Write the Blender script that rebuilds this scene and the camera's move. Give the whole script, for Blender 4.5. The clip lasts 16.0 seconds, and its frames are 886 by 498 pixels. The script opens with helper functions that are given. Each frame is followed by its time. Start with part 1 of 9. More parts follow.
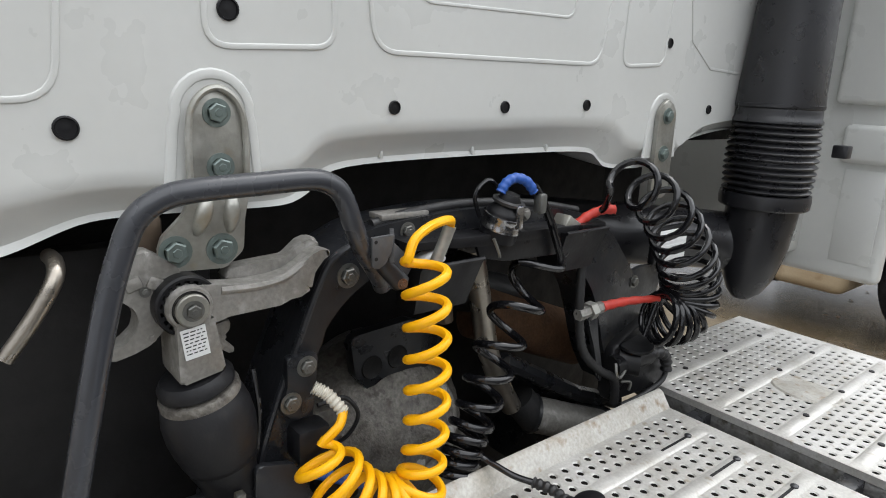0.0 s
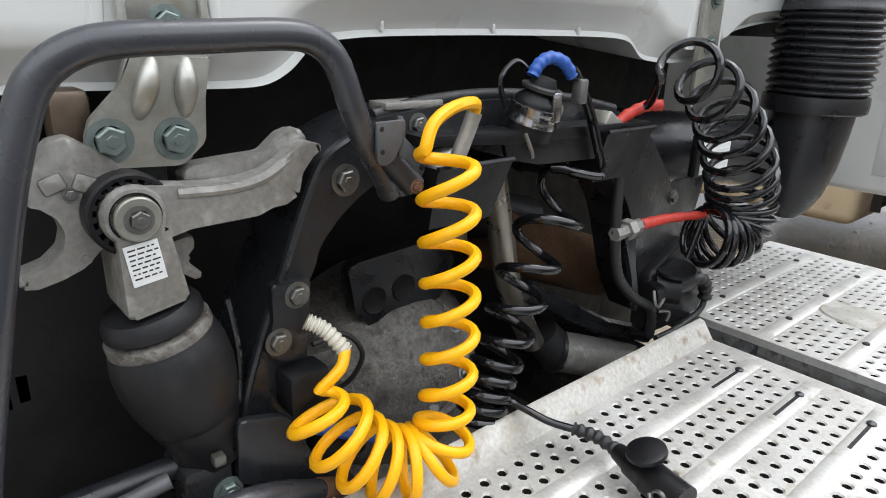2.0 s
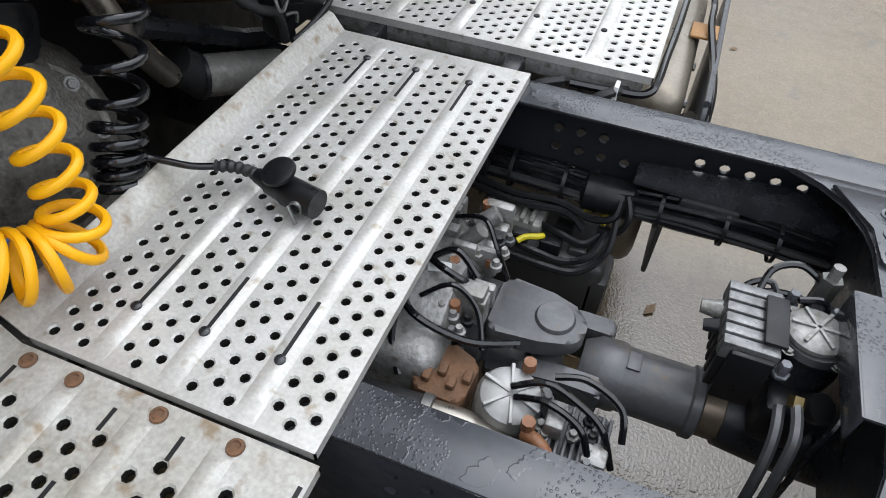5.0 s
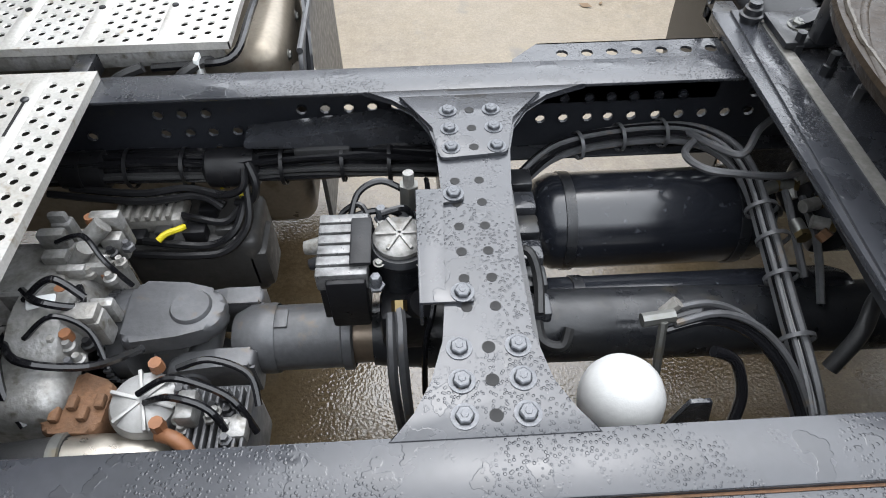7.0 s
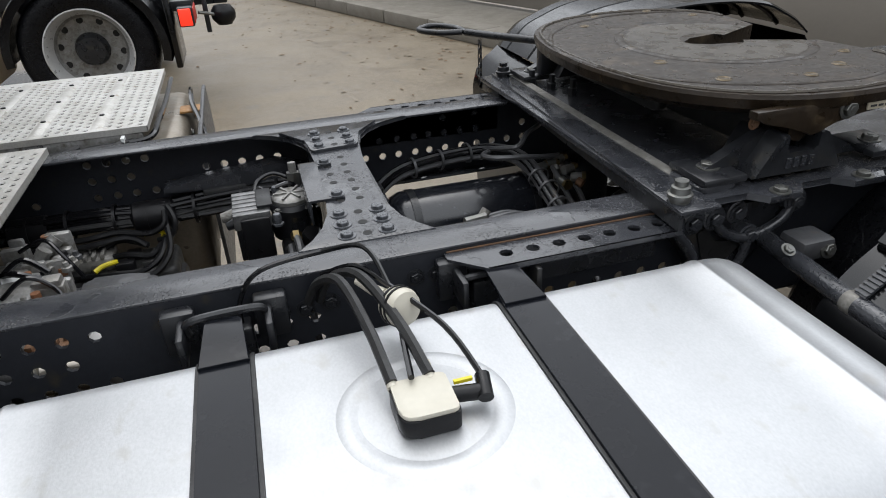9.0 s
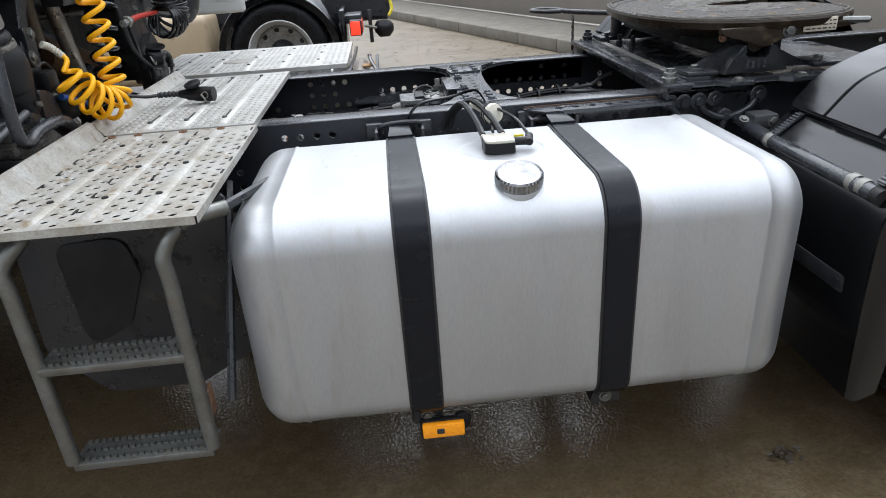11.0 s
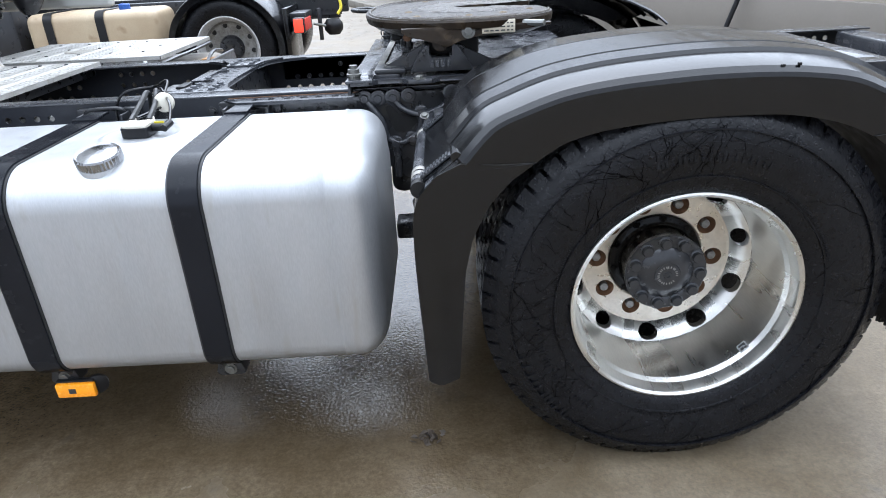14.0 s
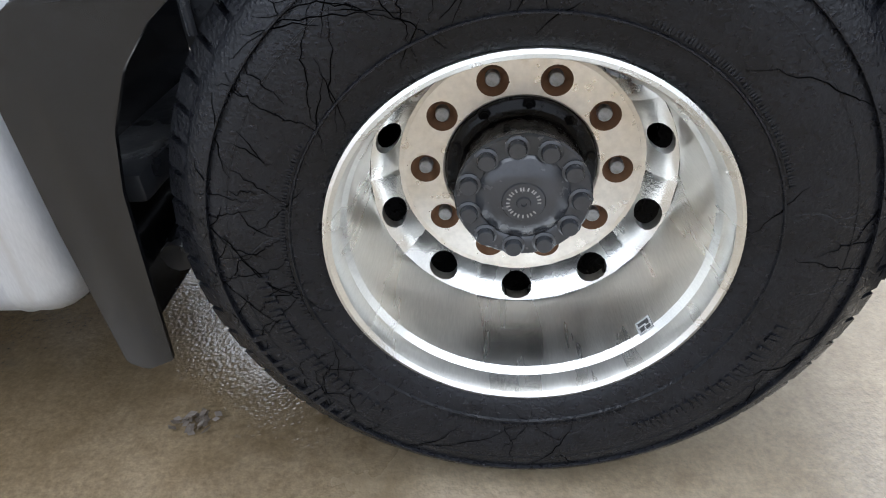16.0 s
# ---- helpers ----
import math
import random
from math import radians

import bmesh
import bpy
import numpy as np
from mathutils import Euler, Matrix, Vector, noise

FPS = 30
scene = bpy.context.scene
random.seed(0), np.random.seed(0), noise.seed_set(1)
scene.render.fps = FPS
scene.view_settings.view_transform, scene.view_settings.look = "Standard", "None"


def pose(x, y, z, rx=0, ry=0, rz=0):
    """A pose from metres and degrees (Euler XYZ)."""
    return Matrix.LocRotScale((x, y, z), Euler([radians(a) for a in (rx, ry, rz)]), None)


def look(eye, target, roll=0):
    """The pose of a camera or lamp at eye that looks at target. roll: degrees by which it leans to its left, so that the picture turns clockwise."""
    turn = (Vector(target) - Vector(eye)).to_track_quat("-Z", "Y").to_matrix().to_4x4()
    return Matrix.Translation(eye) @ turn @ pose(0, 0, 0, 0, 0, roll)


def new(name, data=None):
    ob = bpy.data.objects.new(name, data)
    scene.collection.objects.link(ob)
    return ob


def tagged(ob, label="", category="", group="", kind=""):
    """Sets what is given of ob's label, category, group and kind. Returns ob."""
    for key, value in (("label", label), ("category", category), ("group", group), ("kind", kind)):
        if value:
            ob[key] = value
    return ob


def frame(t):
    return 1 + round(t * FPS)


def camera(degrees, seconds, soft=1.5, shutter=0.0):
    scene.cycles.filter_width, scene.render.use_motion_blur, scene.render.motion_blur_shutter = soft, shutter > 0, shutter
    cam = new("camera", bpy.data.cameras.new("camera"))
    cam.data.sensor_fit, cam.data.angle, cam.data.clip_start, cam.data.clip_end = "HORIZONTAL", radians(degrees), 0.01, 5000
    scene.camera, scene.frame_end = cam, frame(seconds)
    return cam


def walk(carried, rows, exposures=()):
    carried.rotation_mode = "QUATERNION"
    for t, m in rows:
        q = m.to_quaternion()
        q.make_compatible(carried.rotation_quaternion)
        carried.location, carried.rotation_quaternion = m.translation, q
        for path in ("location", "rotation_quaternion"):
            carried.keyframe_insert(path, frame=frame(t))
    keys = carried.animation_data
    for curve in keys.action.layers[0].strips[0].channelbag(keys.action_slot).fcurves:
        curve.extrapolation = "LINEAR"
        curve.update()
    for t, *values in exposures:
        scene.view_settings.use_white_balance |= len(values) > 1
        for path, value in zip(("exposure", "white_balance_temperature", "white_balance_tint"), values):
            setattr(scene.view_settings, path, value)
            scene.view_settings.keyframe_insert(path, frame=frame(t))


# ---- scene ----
cam = camera(69.0, 16.0, 1.0)
PATH = [
    (0, (-1.827, -0.817, 1.616), (-3.312, 0.43, 1.125), 2.8),
    (0.5, (-1.928, -0.799, 1.574), (-3.416, 0.428, 1.047), 2.4),
    (1, (-1.975, -0.769, 1.528), (-3.462, 0.444, 0.966), 2.1),
    (1.5, (-1.992, -0.737, 1.505), (-3.454, 0.49, 0.906), 2.0),
    (2, (-2.005, -0.723, 1.498), (-3.425, 0.525, 0.847), 1.9),
    (2.5, (-2.014, -0.722, 1.499), (-3.399, 0.54, 0.801), 1.7),
    (3, (-2.012, -0.735, 1.516), (-3.373, 0.532, 0.781), 1.5),
    (3.5, (-1.967, -0.768, 1.578), (-3.251, 0.53, 0.761), 1.4),
    (4, (-1.944, -0.728, 1.577), (-2.964, 0.58, 0.459), 1.5),
    (4.5, (-1.932, -0.683, 1.596), (-2.676, 0.588, 0.243), 1.7),
    (5, (-1.877, -0.637, 1.605), (-2.34, 0.653, 0.149), 2.6),
    (7.5, (-1.43, -0.585, 1.614), (-1.276, 0.705, 0.093), -1.7),
    (8, (-1.405, -0.682, 1.603), (-1.122, 0.62, 0.111), -1.9),
    (8.5, (-1.495, -0.93, 1.557), (-1.086, 0.519, 0.241), -2.2),
    (9, (-1.577, -1.321, 1.435), (-1.1, 0.359, 0.46), -2.7),
    (9.5, (-1.668, -1.712, 1.355), (-1.233, 0.021, 0.457), -3.0),
    (10, (-1.753, -2.076, 1.339), (-1.433, -0.311, 0.454), -3.6),
    (12.5, (-1.341, -2.411, 1.319), (-1.369, -0.599, 0.475), -3.1),
    (13, (-1.099, -2.449, 1.308), (-1.138, -0.637, 0.462), -3.1),
    (13.5, (-0.803, -2.52, 1.305), (-0.843, -0.707, 0.46), -3.4),
    (14, (-0.578, -2.516, 1.275), (-0.592, -0.704, 0.429), -3.1),
    (14.5, (-0.388, -2.426, 1.27), (-0.382, -0.623, 0.405), -2.7),
    (15, (-0.204, -2.307, 1.214), (-0.243, -0.539, 0.28), -3.4),
    (15.5, (-0.033, -2.103, 1.097), (-0.164, -0.411, 0.039), -4.4),
    (16, (-0.029, -1.861, 0.968), (-0.195, -0.221, -0.164), -4.3),
]
walk(cam, [(t, look(eye, target, roll)) for t, eye, target, roll in PATH], [(0.0, 0.6, 6400), (1.0, 0.8, 6350), (3.5, 0.9, 6200), (4.0, 0.7, 6150), (5.0, 0.5, 6100), (7.5, 1.15, 6250), (8.0, 1.08, 6200), (8.5, 0.8, 6250), (9.0, 0.12, 6350), (9.5, 0.0, 6350), (10.0, 0.17, 6300), (12.5, 0.85, 5750), (13.5, 1.05, 5680), (14.5, 1.35, 5700), (16.0, 1.7, 5820)])

# ---- world and light ----
world = bpy.data.worlds.new("overcast_sky")
scene.world = world
world.use_nodes = True
wn, wl = world.node_tree.nodes, world.node_tree.links
sky = wn.new("ShaderNodeTexSky")
sky.sky_type, sky.sun_disc = "NISHITA", False
sky.sun_elevation, sky.sun_rotation = radians(68), radians(0)
sky.air_density, sky.dust_density = 1.0, 4.0
pale = wn.new("ShaderNodeHueSaturation")
pale.inputs["Saturation"].default_value = 0.22
wl.new(sky.outputs["Color"], pale.inputs["Color"])
wl.new(pale.outputs["Color"], wn["Background"].inputs["Color"])
wn["Background"].inputs["Strength"].default_value = 0.105
sun = new("sun", bpy.data.lights.new("sun", "SUN"))
sun.data.energy, sun.data.angle, sun.data.color = 3.55, radians(126), (0.955, 0.98, 1.0)
sun.matrix_basis = look((-0.4, 0.7, 6.0), (-0.6, 0.1, 0))

# ---- materials ----
MATS = {}


def mat(name, c, rough=0.5, metal=0.0, c2=None, scale=6.0, spread=0.35, grain=0.12, grain_scale=90.0, bump=0.15, rough_var=0.12, island=False, coat=0.0, spots=None, spot_scale=25.0, spot_at=0.62, spot_rough=None, stretch=None, drops=0.0, spec=0.5):
    """A worn surface: two noises in colour, one in roughness and relief; spots: a second colour in blotches."""
    if name in MATS:
        return MATS[name]
    m = bpy.data.materials.new(name)
    m.use_nodes = True
    n, l = m.node_tree.nodes, m.node_tree.links
    b = n["Principled BSDF"]
    geo = n.new("ShaderNodeTexCoord")
    src = geo.outputs["Object"]
    if stretch:
        mp = n.new("ShaderNodeMapping")
        mp.inputs["Scale"].default_value = stretch
        l.new(src, mp.inputs["Vector"])
        src = mp.outputs["Vector"]

    def noise_tex(sc, det=4.0):
        t = n.new("ShaderNodeTexNoise")
        t.inputs["Scale"].default_value, t.inputs["Detail"].default_value = sc, det
        l.new(src, t.inputs["Vector"])
        return t.outputs["Fac"]

    def ramp(fac, a, z):
        r = n.new("ShaderNodeMapRange")
        r.inputs["From Min"].default_value, r.inputs["From Max"].default_value = a, z
        l.new(fac, r.inputs["Value"])
        return r.outputs["Result"]

    def mix(fac, a, z, kind="MIX"):
        x = n.new("ShaderNodeMix")
        x.data_type, x.blend_type = "RGBA", kind
        if isinstance(fac, float):
            x.inputs["Factor"].default_value = fac
        else:
            l.new(fac, x.inputs["Factor"])
        for s, v in ((6, a), (7, z)):
            if isinstance(v, tuple):
                x.inputs[s].default_value = (*v, 1)
            else:
                l.new(v, x.inputs[s])
        return x.outputs[2]

    big, fine = noise_tex(scale), noise_tex(grain_scale, 3.0)
    c2 = c2 or tuple(v * 0.72 for v in c)
    col = mix(ramp(big, 0.5 - spread, 0.5 + spread), c2, c)
    col = mix(grain, col, mix(ramp(fine, 0.3, 0.7), (0.35, 0.35, 0.35), (1.0, 1.0, 1.0)), "MULTIPLY")
    rgh = n.new("ShaderNodeMapRange")
    rgh.inputs["To Min"].default_value, rgh.inputs["To Max"].default_value = max(0.03, rough - rough_var), min(1, rough + rough_var)
    rgh.inputs["From Min"].default_value, rgh.inputs["From Max"].default_value = 0.3, 0.7
    l.new(noise_tex(scale * 3.1), rgh.inputs["Value"])
    rough_out = rgh.outputs["Result"]
    if spots:
        mask = ramp(noise_tex(spot_scale, 5.0), spot_at, spot_at + (0.14 if spot_rough is None else 0.05))
        col = mix(mask, col, spots)
        if spot_rough is not None:
            rm = n.new("ShaderNodeMix")
            l.new(mask, rm.inputs[0])
            l.new(rough_out, rm.inputs[2])
            rm.inputs[3].default_value = spot_rough
            rough_out = rm.outputs[0]
    if island:
        g = n.new("ShaderNodeObjectInfo")
        col = mix(0.35, col, mix(g.outputs["Random"], tuple(v * 0.6 for v in c), c))
    l.new(col, b.inputs["Base Color"])
    l.new(rough_out, b.inputs["Roughness"])
    b.inputs["Metallic"].default_value = metal
    b.inputs["Specular IOR Level"].default_value = spec
    b.inputs["Coat Weight"].default_value = coat
    if drops:
        # beads of water: smooth little domes, thicker in patches
        vor = n.new("ShaderNodeTexVoronoi")
        vor.inputs["Scale"].default_value = drops
        l.new(src, vor.inputs["Vector"])
        near_m = ramp(vor.outputs["Distance"], 0.40, 0.24)
        patch = ramp(noise_tex(7.0, 3.0), 0.46, 0.58)
        pool = ramp(noise_tex(13.0, 4.0), 0.565, 0.575)
        bead_m = n.new("ShaderNodeMath")
        bead_m.operation = "MULTIPLY"
        l.new(near_m, bead_m.inputs[0])
        l.new(patch, bead_m.inputs[1])
        both = n.new("ShaderNodeMath")
        both.operation = "MAXIMUM"
        l.new(bead_m.outputs[0], both.inputs[0])
        l.new(pool, both.inputs[1])
        wm = n.new("ShaderNodeMix")
        l.new(both.outputs[0], wm.inputs[0])
        l.new(rough_out, wm.inputs[2])
        wm.inputs[3].default_value = 0.1
        l.new(wm.outputs[0], b.inputs["Roughness"])
        l.new(mix(both.outputs[0], col, mix(0.2, col, (0.0, 0.0, 0.0))), b.inputs["Base Color"])
        wb = n.new("ShaderNodeBump")
        wb.inputs["Strength"].default_value, wb.inputs["Distance"].default_value = 0.6, 0.0012
        hm = n.new("ShaderNodeMath")
        hm.operation, hm.inputs[1].default_value = "MULTIPLY_ADD", 0.35
        l.new(pool, hm.inputs[0])
        l.new(bead_m.outputs[0], hm.inputs[2])
        l.new(hm.outputs[0], wb.inputs["Height"])
        l.new(wb.outputs["Normal"], b.inputs["Normal"])
    elif bump:
        bp = n.new("ShaderNodeBump")
        bp.inputs["Strength"].default_value, bp.inputs["Distance"].default_value = bump, 0.004
        l.new(fine, bp.inputs["Height"])
        l.new(bp.outputs["Normal"], b.inputs["Normal"])
    MATS[name] = m
    return m


WHITE = mat("white_cab_paint", (0.56, 0.565, 0.545), 0.32, 0, (0.50, 0.505, 0.485), 3, 0.4, 0.03, 60, 0.02, 0.08, coat=0.3)
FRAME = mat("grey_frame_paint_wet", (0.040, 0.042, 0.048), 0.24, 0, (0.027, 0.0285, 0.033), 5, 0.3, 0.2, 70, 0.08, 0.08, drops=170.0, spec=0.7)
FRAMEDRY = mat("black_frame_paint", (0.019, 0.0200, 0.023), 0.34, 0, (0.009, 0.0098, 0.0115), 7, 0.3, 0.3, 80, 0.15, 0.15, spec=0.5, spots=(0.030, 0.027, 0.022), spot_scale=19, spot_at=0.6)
BLACK = mat("black_plastic", (0.009, 0.009, 0.010), 0.4, 0, (0.007, 0.007, 0.008), 8, 0.3, 0.2, 120, 0.1, 0.15, spec=0.28)
SATIN = mat("satin_black_tube_paint", (0.044, 0.046, 0.052), 0.27, 0, (0.028, 0.03, 0.035), 6, 0.3, 0.1, 90, 0.05, 0.08)
STRAP = mat("satin_black_strap_paint", (0.009, 0.010, 0.0135), 0.22, 0, (0.007, 0.0078, 0.010), 6, 0.3, 0.1, 90, 0.05, 0.08, spots=(0.012, 0.013, 0.016), spot_scale=22, spot_at=0.6, spot_rough=0.08, spec=0.2)
RUBBER = mat("worn_black_rubber", (0.023, 0.023, 0.024), 0.5, 0, (0.014, 0.014, 0.014), 9, 0.3, 0.3, 130, 0.2, 0.12, spec=0.42)
TYRE = mat("wet_tyre_rubber", (0.0062, 0.0065, 0.0082), 0.36, 0, (0.003, 0.0032, 0.0042), 8, 0.2, 0.4, 190, 0.5, 0.14, spots=(0.005, 0.005, 0.0066), spot_scale=95, spot_at=0.57, spot_rough=0.10, spec=0.22)


def crack(m, scale, depth):
    """Adds fine branching cracks, in patches, to a material's relief."""
    n, l = m.node_tree.nodes, m.node_tree.links
    b = n["Principled BSDF"]
    g = n.new("ShaderNodeTexCoord")
    warp = n.new("ShaderNodeTexNoise")
    warp.inputs["Scale"].default_value = 9.0
    l.new(g.outputs["Object"], warp.inputs["Vector"])
    add = n.new("ShaderNodeVectorMath")
    add.operation = "MULTIPLY_ADD"
    add.inputs[1].default_value = (0.12, 0.12, 0.12)
    l.new(warp.outputs["Color"], add.inputs[0])
    l.new(g.outputs["Object"], add.inputs[2])
    v = n.new("ShaderNodeTexVoronoi")
    v.feature = "DISTANCE_TO_EDGE"
    v.inputs["Scale"].default_value = scale
    l.new(add.outputs["Vector"], v.inputs["Vector"])
    edge = n.new("ShaderNodeMapRange")
    edge.inputs["From Min"].default_value, edge.inputs["From Max"].default_value = 0.0, 0.016
    l.new(v.outputs["Distance"], edge.inputs["Value"])
    area = n.new("ShaderNodeTexNoise")
    area.inputs["Scale"].default_value = 3.5
    l.new(g.outputs["Object"], area.inputs["Vector"])
    am_ = n.new("ShaderNodeMapRange")
    am_.inputs["From Min"].default_value, am_.inputs["From Max"].default_value = 0.50, 0.58
    am_.inputs["To Min"].default_value, am_.inputs["To Max"].default_value = 1.0, 0.0
    l.new(area.outputs["Fac"], am_.inputs["Value"])
    top = n.new("ShaderNodeMath")
    top.operation = "MAXIMUM"
    l.new(edge.outputs["Result"], top.inputs[0])
    l.new(am_.outputs["Result"], top.inputs[1])
    bp = n.new("ShaderNodeBump")
    bp.inputs["Strength"].default_value, bp.inputs["Distance"].default_value = 0.9, depth
    l.new(top.outputs[0], bp.inputs["Height"])
    old = b.inputs["Normal"].links[0].from_socket
    l.new(old, bp.inputs["Normal"])
    l.new(bp.outputs["Normal"], b.inputs["Normal"])


crack(TYRE, 11.0, 0.0007)
GUARD = mat("scuffed_mudguard_plastic", (0.0034, 0.0036, 0.0044), 0.17, 0, (0.0022, 0.0024, 0.003), 14, 0.3, 0.35, 150, 0.02, 0.06, stretch=(1, 0.2, 1), spec=0.45, spots=(0.0055, 0.0058, 0.007), spot_scale=40, spot_at=0.6, spot_rough=0.14)
ALU = mat("brushed_aluminium_tank", (0.50, 0.51, 0.52), 0.47, 0.78, (0.43, 0.437, 0.447), 4.0, 0.3, 0.14, 190, 0.04, 0.06, spots=(0.40, 0.395, 0.385), spot_scale=16, spot_at=0.60, stretch=(1.6, 1, 0.3))
CHROME = mat("chromed_cap", (0.46, 0.46, 0.47), 0.16, 1.0, (0.2, 0.2, 0.2), 40, 0.3, 0.2, 160, 0.15, 0.05)
DECK = mat("galvanised_deck_plate", (0.55, 0.54, 0.515), 0.42, 0.3, (0.40, 0.385, 0.35), 9, 0.22, 0.28, 160, 0.10, 0.14, spots=(0.27, 0.235, 0.18), spot_scale=34, spot_at=0.60)
DECKOLD = mat("dirty_deck_plate", (0.47, 0.46, 0.43), 0.5, 0.2, (0.31, 0.285, 0.235), 12, 0.22, 0.4, 150, 0.12, 0.14, spots=(0.21, 0.16, 0.105), spot_scale=30, spot_at=0.58)
# black for the hole walls: the shade inside is put in their colour
HOLESHADE = mat("hole_wall_shade", (0.02, 0.018, 0.015), 0.85, 0, (0.012, 0.011, 0.009), 30, spec=0.2)
RIM = mat("polished_alloy_rim", (0.76, 0.755, 0.725), 0.29, 1.0, (0.68, 0.67, 0.635), 5, 0.3, 0.14, 300, 0.10, 0.07, stretch=(1, 0.12, 1))
HUBCAP = mat("glossy_hub_paint", (0.036, 0.038, 0.043), 0.20, 0, (0.02, 0.021, 0.023), 14, 0.3, 0.2, 120, 0.1, 0.1)
DISC = mat("stained_alloy_disc", (0.72, 0.68, 0.61), 0.34, 0.8, (0.58, 0.52, 0.43), 12, 0.3, 0.2, 100, 0.05, 0.1, spots=(0.45, 0.36, 0.26), spot_scale=22, spot_at=0.64)
RUST = mat("rusty_steel", (0.19, 0.095, 0.045), 0.8, 0.1, (0.10, 0.055, 0.03), 30, 0.3, 0.4, 160, 0.4, 0.1)
CAST = mat("dirty_cast_metal", (0.30, 0.29, 0.27), 0.55, 0.35, (0.19, 0.18, 0.16), 20, 0.35, 0.35, 140, 0.25, 0.12, spots=(0.31, 0.30, 0.28), spot_scale=45, spot_at=0.55)
ZINC = mat("zinc_plated_steel", (0.22, 0.225, 0.22), 0.42, 0.8, (0.14, 0.137, 0.12), 16, 0.3, 0.2, 120, 0.08, 0.12, spots=(0.17, 0.15, 0.11), spot_scale=24, spot_at=0.6)
GALV = mat("galvanised_bracket_steel", (0.48, 0.48, 0.45), 0.42, 0.7, (0.27, 0.26, 0.22), 14, 0.3, 0.2, 120, 0.08, 0.12, spots=(0.30, 0.26, 0.18), spot_scale=18, spot_at=0.62)
STEEL = mat("dull_steel_pipe", (0.42, 0.39, 0.34), 0.33, 0.9, (0.3, 0.27, 0.23), 9, 0.3, 0.2, 90, 0.08, 0.1)
HOTPIPE = mat("browned_exhaust_pipe", (0.20, 0.16, 0.12), 0.42, 0.6, (0.10, 0.07, 0.05), 9, 0.3, 0.25, 90, 0.1, 0.1)
GEARBOX = mat("oily_gearbox_casting", (0.25, 0.235, 0.208), 0.5, 0.3, (0.11, 0.10, 0.086), 30, 0.3, 0.6, 140, 0.7, 0.15, spots=(0.07, 0.062, 0.053), spot_scale=48, spot_at=0.55)
ALCAST = mat("grey_aluminium_casting", (0.36, 0.36, 0.355), 0.5, 0.5, (0.18, 0.17, 0.15), 26, 0.3, 0.4, 120, 0.35, 0.12, spots=(0.11, 0.10, 0.08), spot_scale=40, spot_at=0.58)
PROP = mat("grey_shaft_paint", (0.098, 0.100, 0.106), 0.42, 0.15, (0.060, 0.060, 0.062), 14, 0.3, 0.3, 90, 0.14, 0.1, spots=(0.10, 0.078, 0.055), spot_scale=28, spot_at=0.62)
BOLTED = mat("wet_painted_bolt", (0.12, 0.125, 0.135), 0.3, 0.25, (0.07, 0.074, 0.082), 40, 0.3, 0.3, 160, 0.1, 0.1)
YELLOW = mat("yellow_hose_plastic", (0.85, 0.42, 0.003), 0.34, 0, (0.80, 0.38, 0.003), 9, 0.3, 0.05, 90, 0.02, 0.06, spec=0.3)
HOSE = mat("black_hose_plastic", (0.007, 0.007, 0.008), 0.10, 0, (0.006, 0.006, 0.007), 9, 0.3, 0.1, 90, 0.02, 0.05)
BLUE = mat("blue_sleeve_plastic", (0.022, 0.095, 0.38), 0.45, 0, (0.018, 0.07, 0.30), 20, 0.3, 0.2, 90, 0.1)
RED = mat("red_sleeve_plastic", (0.60, 0.05, 0.03), 0.5, 0, (0.45, 0.04, 0.03), 20, 0.3, 0.2, 90, 0.1)
IVORY = mat("ivory_plastic", (0.56, 0.53, 0.45), 0.4, 0, (0.48, 0.45, 0.37), 9, 0.3, 0.08, 90, 0.02)
PAPER = mat("white_label", (0.70, 0.71, 0.70), 0.5, 0, (0.64, 0.65, 0.64), 20, 0.3, 0.1, 90, 0.0)
INK = mat("dark_print", (0.03, 0.03, 0.03), 0.6, 0, None, 20, 0.3, 0.05, 90, 0.0)
ORANGE = mat("orange_reflector", (0.95, 0.36, 0.01), 0.25, 0, (0.88, 0.3, 0.01), 30, 0.3, 0.1, 120, 0.05)
YCLIP = mat("yellow_clip_plastic", (0.75, 0.62, 0.02), 0.4, 0, None, 20)
GREASE = mat("greasy_fifth_wheel_plate", (0.030, 0.0205, 0.0125), 0.36, 0.05, (0.016, 0.0112, 0.0070), 10, 0.25, 0.5, 70, 0.35, 0.14, spots=(0.050, 0.036, 0.022), spot_scale=22, spot_at=0.58, spec=0.24)
GREASEWORN = mat("worn_bare_coupling_steel", (0.085, 0.072, 0.056), 0.30, 0.4, (0.045, 0.038, 0.030), 7, 0.3, 0.3, 70, 0.12, 0.12, spots=(0.035, 0.03, 0.025), spot_scale=12, spot_at=0.6)
# dull black parts, and the shade of holes, pockets and gaps drawn flat
PUREBLACK = mat("dull_black_and_shade", (0.014, 0.0135, 0.0135), 0.6, 0, (0.006, 0.006, 0.006), 8, 0.3, 0.3, 80, 0.2, spec=0.3)
CONCRETE = mat("kerb_concrete", (0.205, 0.188, 0.16), 0.85, 0, (0.14, 0.125, 0.10), 4, 0.3, 0.2, 60, 0.25)
WALL = mat("beige_cladding_wall", (0.34, 0.31, 0.26), 0.6, 0, (0.29, 0.26, 0.215), 0.7, 0.35, 0.06, 30, 0.03)
WALLDARK = mat("brown_cladding_wall", (0.20, 0.18, 0.155), 0.6, 0, (0.165, 0.148, 0.125), 0.7, 0.35, 0.06, 30, 0.03)
